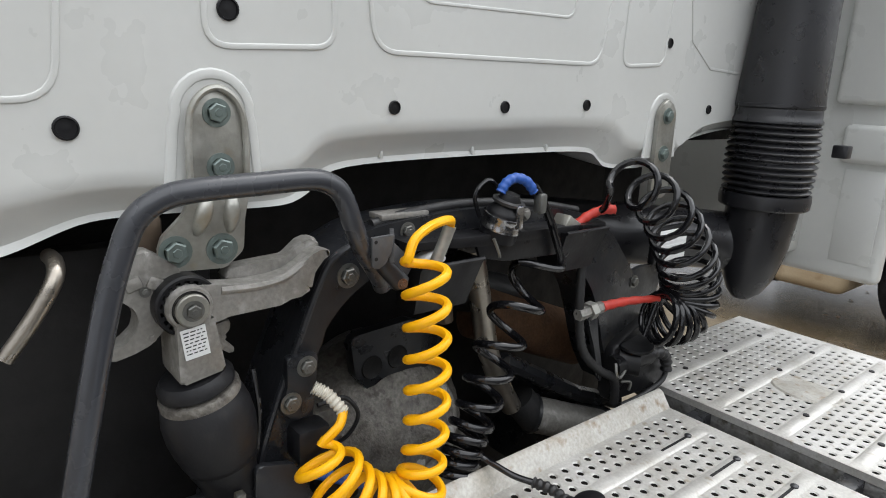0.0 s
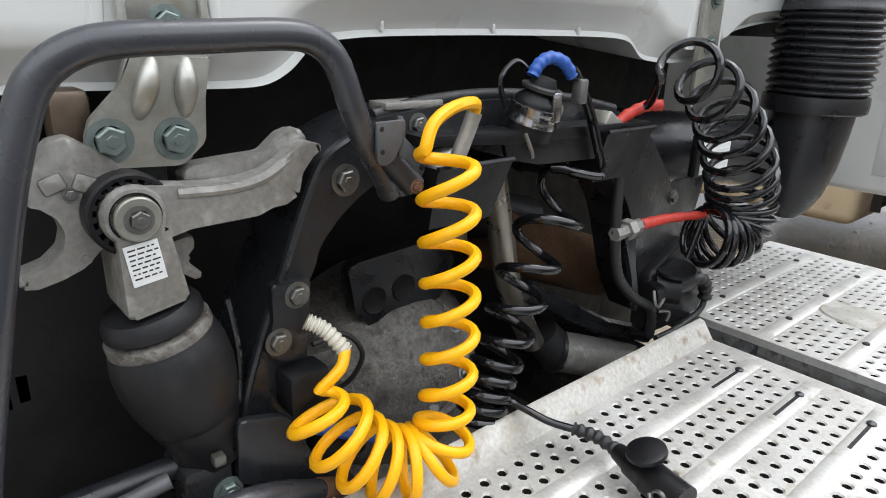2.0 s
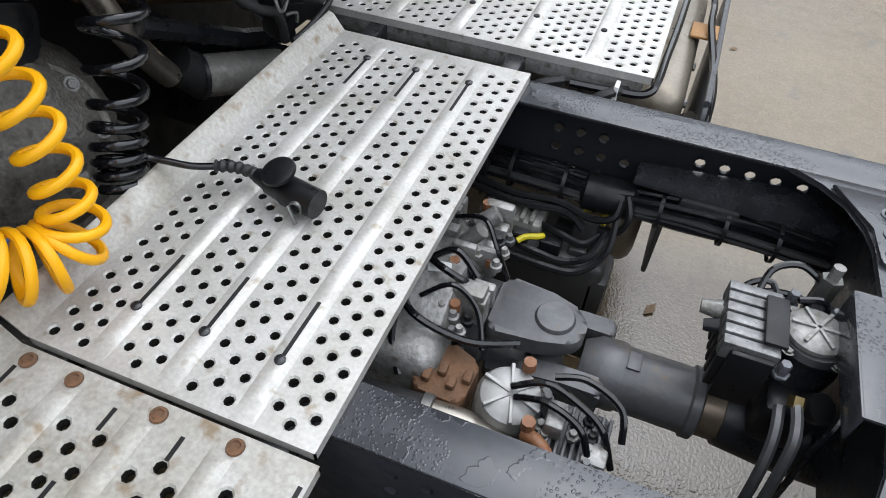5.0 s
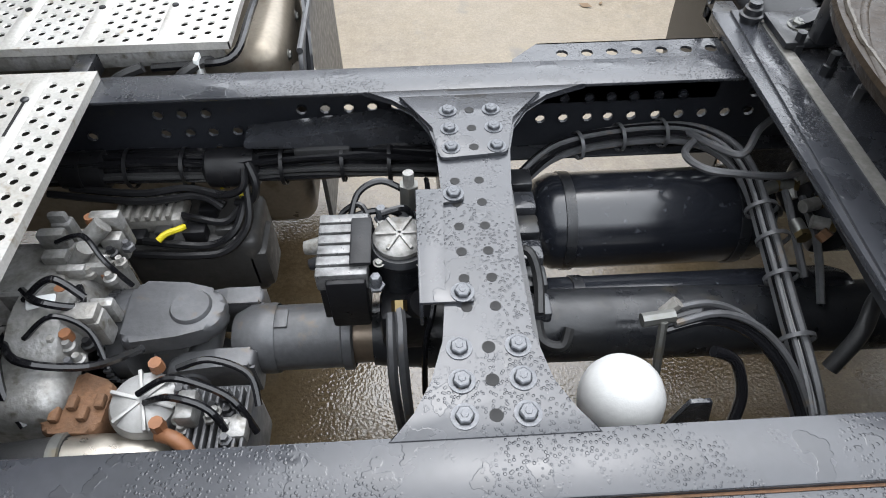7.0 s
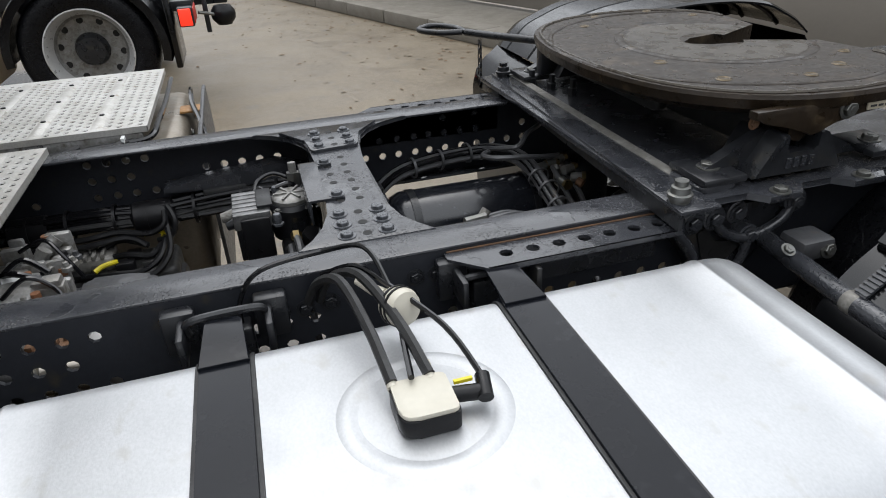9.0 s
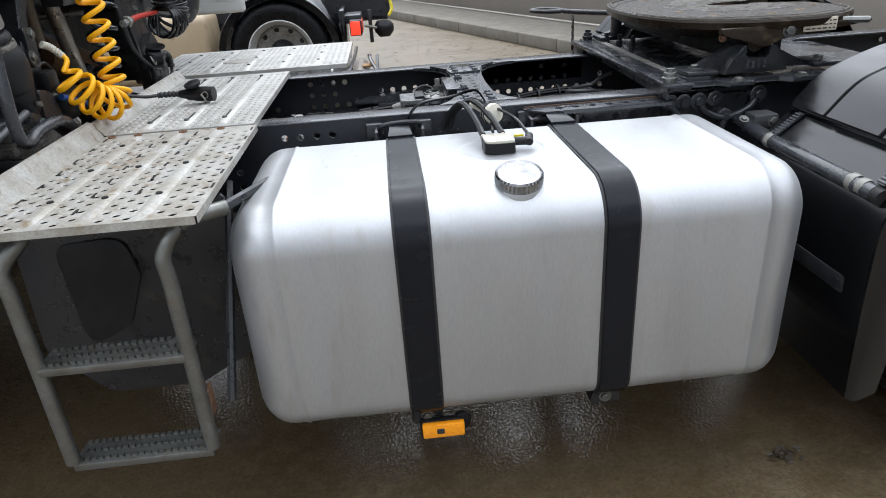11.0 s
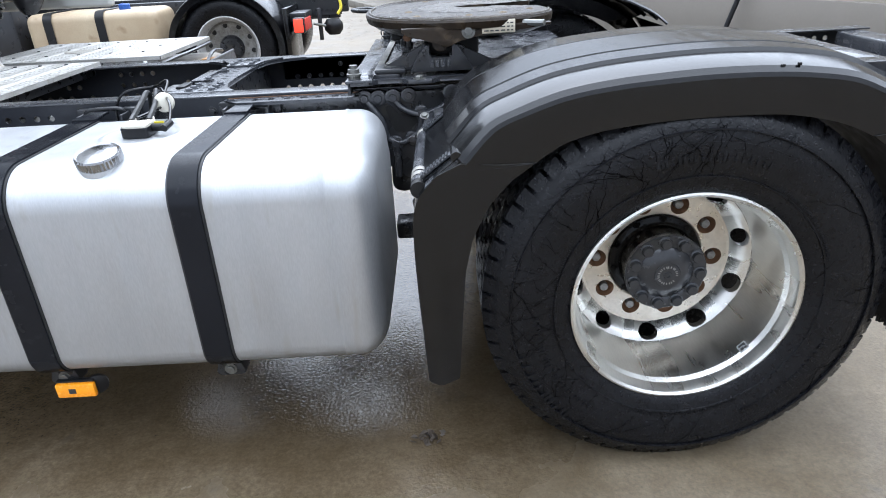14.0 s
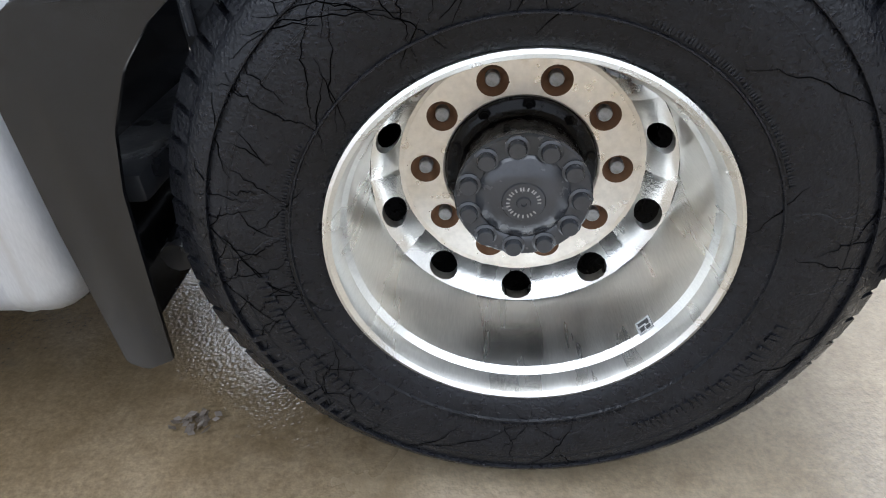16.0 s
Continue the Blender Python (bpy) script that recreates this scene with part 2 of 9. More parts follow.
BOUNCEWALL = mat("pale_bounce_wall", (0.76, 0.78, 0.82), 0.6, 0, (0.69, 0.71, 0.75), 0.7, 0.35, 0.06, 30, 0.03)
LITTER = mat("wet_leaf_litter", (0.05, 0.035, 0.022), 0.6, 0, (0.025, 0.018, 0.012), 60)
SPRINGRUBBER = mat("dusty_spring_rubber", (0.013, 0.013, 0.0145), 0.5, 0, (0.009, 0.009, 0.0102), 9, 0.3, 0.3, 130, 0.12, 0.12, spec=0.34, spots=(0.022, 0.021, 0.021), spot_scale=20, spot_at=0.62)
DUSTY = mat("dusty_black_plastic", (0.040, 0.039, 0.038), 0.5, 0, (0.022, 0.0215, 0.021), 14, 0.3, 0.3, 120, 0.12, 0.12, spots=(0.062, 0.057, 0.050), spot_scale=22, spot_at=0.6)
DEEP = mat("deep_crack", (0.001, 0.001, 0.001), 0.95, 0, (0.0008, 0.0008, 0.0008), 60, bump=0, spec=0.0)
# darker copy of the frame paint: the webs' shade is in its colour
WEBSHADE = mat("shaded_frame_paint", (0.026, 0.028, 0.034), 0.42, 0, (0.017, 0.0185, 0.023), 6, 0.3, 0.25, 90, 0.12, 0.1, spots=(0.045, 0.038, 0.026), spot_scale=17, spot_at=0.66, spec=0.3)
AMBERSTEEL = mat("orange_rust_plate", (0.36, 0.19, 0.06), 0.6, 0, (0.25, 0.12, 0.04), 30)
INTAKE = mat("dusty_intake_plastic", (0.017, 0.017, 0.0195), 0.32, 0, (0.012, 0.012, 0.0135), 7, 0.3, 0.2, 110, 0.08, 0.1)
LEAF = mat("dead_leaf", (0.17, 0.11, 0.06), 0.8, 0, (0.1, 0.065, 0.035), 40, island=True)
FARPAINT = mat("dark_truck_paint", (0.02, 0.021, 0.024), 0.35, 0, None, 5)
FARTANK = mat("cream_tank_plastic", (0.47, 0.38, 0.255), 0.5, 0.1, (0.36, 0.27, 0.17), 3, 0.3, 0.15, spots=(0.27, 0.19, 0.11), spot_scale=7, spot_at=0.6)
FARRIM = mat("silver_painted_rim", (0.62, 0.62, 0.62), 0.35, 0.4, (0.5, 0.5, 0.49), 12)

glow = bpy.data.materials.new("lit_tail_lamp")
glow.use_nodes = True
gb = glow.node_tree.nodes["Principled BSDF"]
gb.inputs["Base Color"].default_value = (0.8, 0.05, 0.02, 1)
gb.inputs["Emission Color"].default_value, gb.inputs["Emission Strength"].default_value = (1, 0.03, 0.012, 1), 0.75


def ground_material():
    m = bpy.data.materials.new("damp_concrete_floor")
    m.use_nodes = True
    n, l = m.node_tree.nodes, m.node_tree.links
    b = n["Principled BSDF"]
    g = n.new("ShaderNodeTexCoord")

    def tex(sc, det=5.0, rough=0.55):
        t = n.new("ShaderNodeTexNoise")
        t.inputs["Scale"].default_value, t.inputs["Detail"].default_value, t.inputs["Roughness"].default_value = sc, det, rough
        l.new(g.outputs["Object"], t.inputs["Vector"])
        return t.outputs["Fac"]

    def span(f, a, z, c=0.0, d=1.0):
        r = n.new("ShaderNodeMapRange")
        for k, v in zip(("From Min", "From Max", "To Min", "To Max"), (a, z, c, d)):
            r.inputs[k].default_value = v
        l.new(f, r.inputs["Value"])
        return r.outputs["Result"]

    def blend(f, a, z, kind="MIX"):
        x = n.new("ShaderNodeMix")
        x.data_type, x.blend_type = "RGBA", kind
        if isinstance(f, float):
            x.inputs["Factor"].default_value = f
        else:
            l.new(f, x.inputs["Factor"])
        for s, v in ((6, a), (7, z)):
            if isinstance(v, tuple):
                x.inputs[s].default_value = (*v, 1)
            else:
                l.new(v, x.inputs[s])
        return x.outputs[2]

    base = blend(span(tex(1.3), 0.3, 0.7), (0.150, 0.115, 0.070), (0.222, 0.180, 0.120))
    base = blend(span(tex(16, 7, 0.7), 0.4, 0.75), base, (0.250, 0.206, 0.143))
    base = blend(0.6, base, blend(span(tex(75, 6, 0.75), 0.35, 0.65), (0.4, 0.4, 0.4), (1.0, 1.0, 1.0)), "MULTIPLY")
    base = blend(span(tex(4.2, 6), 0.62, 0.72), base, (0.12, 0.105, 0.085))
    # the wet ground under and beside the truck, its shade darkened in too
    sep = n.new("ShaderNodeSeparateXYZ")
    l.new(g.outputs["Object"], sep.inputs["Vector"])
    def times(a, b_):
        t = n.new("ShaderNodeMath")
        t.operation = "MULTIPLY"
        l.new(a, t.inputs[0])
        l.new(b_, t.inputs[1])
        return t.outputs[0]
    def plus(a, b_):
        t = n.new("ShaderNodeMath")
        t.operation = "ADD"
        l.new(a, t.inputs[0])
        l.new(b_, t.inputs[1])
        return t.outputs[0]
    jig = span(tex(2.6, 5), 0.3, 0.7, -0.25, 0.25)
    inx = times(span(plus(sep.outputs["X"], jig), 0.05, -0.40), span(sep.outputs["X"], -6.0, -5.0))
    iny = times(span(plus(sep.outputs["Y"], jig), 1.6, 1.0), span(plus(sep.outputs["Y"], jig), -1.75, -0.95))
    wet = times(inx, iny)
    # a like band under the parked truck: wet, plus that truck's shade
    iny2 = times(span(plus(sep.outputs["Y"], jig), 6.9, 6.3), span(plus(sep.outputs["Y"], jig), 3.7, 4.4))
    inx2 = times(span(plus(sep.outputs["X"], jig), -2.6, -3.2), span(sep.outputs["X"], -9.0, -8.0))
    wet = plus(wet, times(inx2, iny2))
    rain = span(tex(1.9, 4), 0.35, 0.7, 0.18, 0.5)
    most = n.new("ShaderNodeMath")
    most.operation = "MAXIMUM"
    l.new(wet, most.inputs[0])
    l.new(rain, most.inputs[1])
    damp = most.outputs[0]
    # this tint carries both the wet and the shade below the trucks
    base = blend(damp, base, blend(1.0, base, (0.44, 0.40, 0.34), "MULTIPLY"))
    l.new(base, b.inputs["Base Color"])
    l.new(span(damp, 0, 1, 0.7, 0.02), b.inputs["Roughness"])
    b.inputs["Specular IOR Level"].default_value = 0.62
    bp = n.new("ShaderNodeBump")
    bp.inputs["Strength"].default_value, bp.inputs["Distance"].default_value = 0.4, 0.004
    l.new(tex(105, 1.2), bp.inputs["Height"])
    l.new(bp.outputs["Normal"], b.inputs["Normal"])
    return m


FLOOR = ground_material()

# ---- mesh helpers ----


def place(ob, parent, m=None):
    ob.parent = parent
    base = Matrix()
    p = parent
    while p is not None:
        base = p.matrix_basis.copy() if p.parent is None else p.parent.matrix_basis @ p.matrix_parent_inverse @ p.matrix_basis
        break
    ob.matrix_parent_inverse = base.inverted()
    if m is not None:
        ob.matrix_basis = m
    return ob


def thing(name, label, category, at=(0, 0, 0), group="", kind=""):
    ob = new(name)
    ob.empty_display_size = 0.05
    ob.matrix_basis = Matrix.Translation(at)
    return tagged(ob, label, category, group, kind)


def mesh_of(bm, name, material, smooth=40):
    bmesh.ops.recalc_face_normals(bm, faces=bm.faces)
    me = bpy.data.meshes.new(name)
    bm.to_mesh(me)
    bm.free()
    me.materials.append(material)
    if smooth:
        for p in me.polygons:
            p.use_smooth = True
        me.set_sharp_from_angle(angle=radians(smooth))
    return me


def part(name, bm, material, parent=None, label="", smooth=40, m=None):
    ob = new(name, bm if isinstance(bm, bpy.types.Mesh) else mesh_of(bm, name, material, smooth))
    if parent is not None:
        place(ob, parent, m)
    elif m is not None:
        ob.matrix_basis = m
    return tagged(ob, label)


def join_box(bm, x0, x1, y0, y1, z0, z1, bev=0.0, m=None, seg=2):
    r = bmesh.ops.create_cube(bm, size=1.0)
    vs = r["verts"]
    for v in vs:
        v.co = Vector((x0 + (v.co.x + 0.5) * (x1 - x0), y0 + (v.co.y + 0.5) * (y1 - y0), z0 + (v.co.z + 0.5) * (z1 - z0)))
    if m is not None:
        bmesh.ops.transform(bm, matrix=m, verts=vs)
    if bev:
        es = list({e for v in vs for e in v.link_edges})
        bmesh.ops.bevel(bm, geom=es, offset=bev, segments=seg, affect="EDGES", profile=0.5)
    return bm


def box(x0, x1, y0, y1, z0, z1, bev=0.0, m=None, seg=2):
    return join_box(bmesh.new(), x0, x1, y0, y1, z0, z1, bev, m, seg)


def smooth_path(pts, n=8, closed=False):
    """Catmull-Rom through the points."""
    pts = [Vector(p) for p in pts]
    if len(pts) < 3:
        return pts
    out = []
    k = len(pts)
    for i in range(k - 1):
        a, b, c, d = pts[max(i - 1, 0)], pts[i], pts[i + 1], pts[min(i + 2, k - 1)]
        for j in range(n):
            t = j / n
            out.append(0.5 * ((2 * b) + (c - a) * t + (2 * a - 5 * b + 4 * c - d) * t * t + (3 * b - a - 3 * c + d) * t**3))
    out.append(pts[-1])
    return out


def tube(path, r, seg=10, bm=None, caps=True, flat=None):
    """A round tube along a path; r: one radius or one for each point."""
    bm = bm or bmesh.new()
    path = [Vector(p) for p in path]
    rs = r if isinstance(r, (list, tuple)) else [r] * len(path)
    t0 = (path[1] - path[0]).normalized()
    up = Vector((0, 0, 1)) if abs(t0.z) < 0.9 else Vector((1, 0, 0))
    nrm = t0.cross(up).normalized()
    rings = []
    for i, p in enumerate(path):
        t = (path[min(i + 1, len(path) - 1)] - path[max(i - 1, 0)]).normalized()
        nrm = (nrm - t * nrm.dot(t)).normalized()
        bn = t.cross(nrm)
        rings.append([bm.verts.new(p + rs[i] * (math.cos(a) * nrm + math.sin(a) * bn)) for a in (2 * math.pi * k / seg for k in range(seg))])
    for a, b in zip(rings, rings[1:]):
        for k in range(seg):
            bm.faces.new((a[k], a[(k + 1) % seg], b[(k + 1) % seg], b[k]))
    if caps:
        bm.faces.new(rings[0])
        bm.faces.new(rings[-1])
    return bm


def lathe(profile, seg=32, m=None, bm=None, closed=False):
    """Turns (radius, height) round the z axis, then lays it by m."""
    bm = bm or bmesh.new()
    rings = []
    for r, h in profile:
        rings.append([bm.verts.new((r * math.cos(2 * math.pi * k / seg), r * math.sin(2 * math.pi * k / seg), h)) for k in range(seg)] if r > 1e-6 else [bm.verts.new((0, 0, h))])
    pairs = list(zip(rings, rings[1:])) + ([(rings[-1], rings[0])] if closed else [])
    for a, b in pairs:
        for k in range(seg):
            q = [a[k % len(a)], a[(k + 1) % len(a)], b[(k + 1) % len(b)], b[k % len(b)]]
            q = list(dict.fromkeys(q))
            if len(q) > 2:
                bm.faces.new(q)
    if m is not None:
        bmesh.ops.transform(bm, matrix=m, verts=[v for r in rings for v in r])
    return bm


def along(a, b):
    """The pose that lays the z axis from a towards b."""
    d = Vector(b) - Vector(a)
    return Matrix.Translation(a) @ d.to_track_quat("Z", "Y").to_matrix().to_4x4()


def prism(poly, axis, d0, d1, bev=0.0, bm=None):
    """A flat outline in the plane across axis, from d0 to d1. The outline's pairs are the two other axes in order."""
    bm = bm or bmesh.new()

    def co(p, d):
        return {"x": (d, p[0], p[1]), "y": (p[0], d, p[1]), "z": (p[0], p[1], d)}[axis]

    a, b = [bm.verts.new(co(p, d0)) for p in poly], [bm.verts.new(co(p, d1)) for p in poly]
    fs = [bm.faces.new(a), bm.faces.new(b)]
    for k in range(len(poly)):
        fs.append(bm.faces.new((a[k], a[(k + 1) % len(a)], b[(k + 1) % len(a)], b[k])))
    if bev:
        es = [e for f in fs[:2] for e in f.edges]
        bmesh.ops.bevel(bm, geom=es, offset=bev, segments=2, affect="EDGES", profile=0.5)
    return bm


def round2(poly, n=6):
    """Rounds an outline of (a, b, radius) corners."""
    out = []
    k = len(poly)
    for i in range(k):
        p, c, q = (Vector(poly[(i + j) % k][:2]) for j in (-1, 0, 1))
        r = poly[i][2] if len(poly[i]) > 2 else 0
        if r <= 0:
            out.append(tuple(c))
            continue
        u, v = (p - c).normalized(), (q - c).normalized()
        ang = math.acos(max(-1, min(1, u.dot(v))))
        d = min(r / math.tan(ang / 2), (p - c).length * 0.49, (q - c).length * 0.49)
        a, b = c + u * d, c + v * d
        for j in range(n + 1):
            t = j / n
            out.append(tuple((1 - t) ** 2 * a + 2 * t * (1 - t) * c + t * t * b))
    return out


def bolt_mesh(name, size, material, washer=1.45, head=0.62):
    """A hexagon bolt head with its washer, on the plane z = 0, pointing up."""
    bm = lathe([(0, 0), (size * washer, 0), (size * washer, size * 0.14), (size * 0.98, size * 0.16)], 20)
    lathe([(size, size * 0.12), (size, size * head), (size * 0.86, size * (head + 0.1)), (size * 0.45, size * (head + 0.1)), (size * 0.4, size * (head + 0.16)), (0, size * (head + 0.16))], 6, None, bm)
    return mesh_of(bm, name, material, 30)


BOLTS = {}


def bolt(parent, at, way, size=0.011, material=None, turn=0.0, name="bolt", label=""):
    material = material or ZINC
    key = (round(size, 4), material.name)
    if key not in BOLTS:
        BOLTS[key] = bolt_mesh("bolt", size, material)
    m = along(at, Vector(at) + Vector(way)) @ pose(0, 0, 0, 0, 0, turn)
    return part(name, BOLTS[key], None, parent, label, m=m)


# a flat black disc stands for the shaded depth of a hole
def dark_disc(parent, at, way, r, name="hole_plug", material=None, depth=0.004):
    key = ("disc", round(r, 4), (material or PUREBLACK).name)
    if key not in BOLTS:
        BOLTS[key] = mesh_of(lathe([(0, 0), (r, 0), (r, 0.0008), (0, 0.0009)], 16), name, material or PUREBLACK)
    return part(name, BOLTS[key], None, parent, m=along(at, Vector(at) + Vector(way)))


def holed_strip(bm, u0, u1, v0, v1, w, holes, put, r, rim=1.3, sink=0.0022, depth=0.009, n=8, wall_slot=0):
    """A flat strip u0..u1 by v0..v1 with one row of round holes at the v places given; put(u, v, w) gives the point."""
    uc = (u0 + u1) / 2
    cuts = [v0] + [(a + b) / 2 for a, b in zip(holes, holes[1:])] + [v1]
    V = lambda u, v, ww: bm.verts.new(put(u, v, ww))  # noqa: E731
    if not holes:
        bm.faces.new((V(u0, v0, w), V(u1, v0, w), V(u1, v1, w), V(u0, v1, w)))
        return
    for h, a, b in zip(holes, cuts, cuts[1:]):
        cor = [V(u1, b, w), V(u0, b, w), V(u0, a, w), V(u1, a, w)]
        rings = []
        for rad, ww in ((r * rim, w), (r, w - sink), (r, w - sink - depth)):
            rings.append([V(uc + rad * math.cos(radians(45 * k + 22.5)), h + rad * math.sin(radians(45 * k + 22.5)), ww) for k in range(n)])
        o = rings[0]
        for i, c in enumerate(cor):
            k = 2 * i
            bm.faces.new((c, o[k % n], o[(k + 1) % n]))
            bm.faces.new((c, o[(k + 1) % n], o[(k + 2) % n], cor[(i + 1) % 4]))
        for i, (p, q) in enumerate(zip(rings, rings[1:])):
            for k in range(n):
                f = bm.faces.new((p[k], q[k], q[(k + 1) % n], p[(k + 1) % n]))
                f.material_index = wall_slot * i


def cables(parent, paths, r, material=None, name="cable", seg=7):
    for p in paths:
        part(name, tube(smooth_path(p, 6), r, seg), material or HOSE, parent)

# ---- the setting ----
FZ = -0.073
bm = bmesh.new()
bmesh.ops.create_grid(bm, x_segments=2, y_segments=2, size=400)
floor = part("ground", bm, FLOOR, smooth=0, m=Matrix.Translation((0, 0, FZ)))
tagged(floor, "damp brown-grey concrete yard, darker with wet and painted shade under the trucks", "ground", kind="structure")

# The wall behind the truck runs slantwise, with a kerb of long blocks at its foot.
A, B = Vector((0.55, 6.4, 0)), Vector((-1.45, 12.2, 0))
way_w = (B - A).normalized()
out_w = Vector((-way_w.y, way_w.x, 0))
if out_w.x > 0:
    out_w = -out_w
WM = Matrix(((way_w.x, out_w.x, 0, A.x), (way_w.y, out_w.y, 0, A.y), (0, 0, 1, FZ), (0, 0, 0, 1)))
wall = thing("wall_rear", "brown and beige clad building wall above a kerb", "wall", tuple(A), kind="structure")
part("cladding", box(-25, 25, -1.6, -1.4, 0.3, 2.5, m=WM), WALL, wall)
part("base_band", box(-25, 25, -1.4, -1.35, 0.15, 0.75, 0.01, m=WM), WALLDARK, wall, "dark brown base band")
kerb = thing("kerb", "pale concrete kerb of long blocks", "kerb", tuple(A), kind="structure")
part("pavement", box(-25, 25, -1.5, -0.3, 0.0, 0.10, m=WM), CONCRETE, kerb, "concrete strip behind the kerb")
for k in range(-12, 16):
    part("kerb_stone", box(k * 1.0 + 0.005, k * 1.0 + 0.995, -0.3, 0.0, 0, 0.17, 0.02, m=WM), CONCRETE, kerb)
for k in range(-12, 13):
    part("panel_joint", box(k * 1.1, k * 1.1 + 0.02, -1.41, -1.395, 0.75, 2.5, m=WM), WALLDARK, wall)
for (xa, ya, za), (xb, yb, zb) in (((2.467, 4.52, 0.453), (2.514, 4.52, 0.599)), ((2.682, 4.52, 0.425), (2.736, 4.52, 0.589)), ((3.080, 4.52, 0.351), (3.131, 4.52, 0.571))):
    low_p, up_p = Vector((xa, ya, za)), Vector((xb, yb, zb))
    d = (up_p - low_p).normalized()
    bm = tube([low_p - d * ((za - FZ - 0.10) / d.z), low_p + d * 1.5], 0.026, 10)
    tagged(part("leaning_pole", bm, BLACK), "dark pole leaning beside the building wall", "pole", "poles at the wall")

# An unseen pale wall, added to throw light onto the truck's near side.
near_wall = thing("wall_front", "unseen pale wall added to reflect light onto the truck", "wall", (-1, -9, FZ), kind="structure")
part("cladding", box(-26, 24, -9.3, -9.0, FZ, 6.5), BOUNCEWALL, near_wall)

# Dead leaves along the kerb.
rnd = random.Random(3)
bm = bmesh.new()
for k in range(420):
    u = rnd.uniform(-6, 7)
    v = 0.05 + abs(rnd.gauss(0, 0.9)) if k < 300 else rnd.uniform(0.1, 4.5)
    p = WM @ Vector((u, v, 0.004))
    a, s = rnd.uniform(0, 6.28), rnd.uniform(0.015, 0.04)
    q = [p + Vector((s * math.cos(a + d) * f, s * math.sin(a + d) * f, h)) for d, f, h in ((0, 1, 0.004), (1.2, 0.5, 0.0), (3.14, 1, 0.003), (4.6, 0.55, 0.006))]
    bm.faces.new([bm.verts.new(c) for c in q])
tagged(part("fallen_leaves", bm, LEAF, smooth=0), "scattered brown dead leaves on the ground", "leaves", kind="stuff")

bm = bmesh.new()
for k in range(34):
    a, s_ = rnd.uniform(0, 6.28), rnd.uniform(0.006, 0.016)
    p = Vector((-0.667 + rnd.gauss(0, 0.022), -0.98 + rnd.gauss(0, 0.012), FZ + rnd.uniform(0.002, 0.012)))
    bm.faces.new([bm.verts.new(p + Vector((s_ * math.cos(a + d) * f, s_ * math.sin(a + d) * f, h))) for d, f, h in ((0, 1, 0.003), (1.2, 0.5, 0.0), (3.14, 1, 0.004), (4.6, 0.55, 0.006))])
tagged(part("leaf_litter", bm, LITTER, smooth=0), "small clump of dark wet leaf litter", "leaves", kind="stuff")

# ---- chassis frame ----
RT, RB = 0.862, 0.585
NEAR, FAR = -0.328, 0.552
chassis = thing("chassis_frame", "wet dark grey painted ladder frame with many drilled holes", "truck frame", (0, 0.1, RB))


def rail(name, web, inward, x0, x1, low=RB, flange=0.085):
    """A channel with its web outside and drilled; inward is +1 or -1 for the way that its flanges point."""
    bm = bmesh.new()
    t = 0.008 * inward
    rr = random.Random(11 if inward > 0 else 12)
    # holes on a pitch of 50 mm, in the groups that the frame has
    groups = {0.815: [-2.045, -1.996, -1.946, -1.897, -1.028, -0.924], 0.768: [-2.045, -1.995, -1.944, -1.742, -1.692, -1.642, -1.592, -1.541, -1.232, -1.178, -1.124, -1.076, -1.026, -0.973, -0.92, -0.762], 0.718: [-2.043, -1.991, -1.941, -1.889, -1.740, -1.689, -1.640, -1.588, -1.538, -1.281, -1.227, -1.176, -1.122, -1.076, -1.024, -0.970, -0.918, -0.866, -0.814, -0.76], 0.668: [-2.09, -1.939, -1.70, -1.10, -0.90]}
    for z, hs in groups.items():
        hs += [0.55 + 0.05 * k for k in range(14) if rr.random() < 0.7]
        hs += [-2.45 + 0.05 * k for k in range(6) if rr.random() < 0.6]
        lo_z, hi_z = {0.815: (0.7915, 0.8395), 0.768: (0.743, 0.7915), 0.718: (0.693, 0.743), 0.668: (0.6435, 0.693)}[z]
        holed_strip(bm, lo_z, hi_z, x0, x1, 0.0, sorted(hs), lambda u, v, ww: (v, web + (0.008 * inward if ww < -0.003 else 0), u), 0.0112, 1.0, 0.0, 0.008)
    for z0, z1 in ((0.8395, RT - 0.006), (low + 0.006, 0.6435)):
        holed_strip(bm, z0, z1, x0, x1, 0.0, [], lambda u, v, ww: (v, web, u), 0.01)
    part("rail_web", bm, WEBSHADE, chassis, "drilled web of the rail, its shade in the paint", smooth=30)
    bm = bmesh.new()
    for z0, z1, fl in ((RT - 0.008, RT, 0.085), (low, low + 0.008, flange)):
        join_box(bm, x0, x1, min(web, web + inward * fl), max(web, web + inward * fl), z0, z1, 0.003)
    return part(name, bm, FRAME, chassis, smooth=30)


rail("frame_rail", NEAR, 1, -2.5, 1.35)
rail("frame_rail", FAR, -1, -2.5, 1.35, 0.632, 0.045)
for y0, y1 in ((-0.328, -0.245), (0.47, 0.552)):
    part("frame_rail_front", box(-5.5, -2.5, y0, y1, RB - 0.05, RT - 0.06, 0.004), FRAMEDRY, chassis)

# The H-shaped cross member between the rails.
CX = -1.402
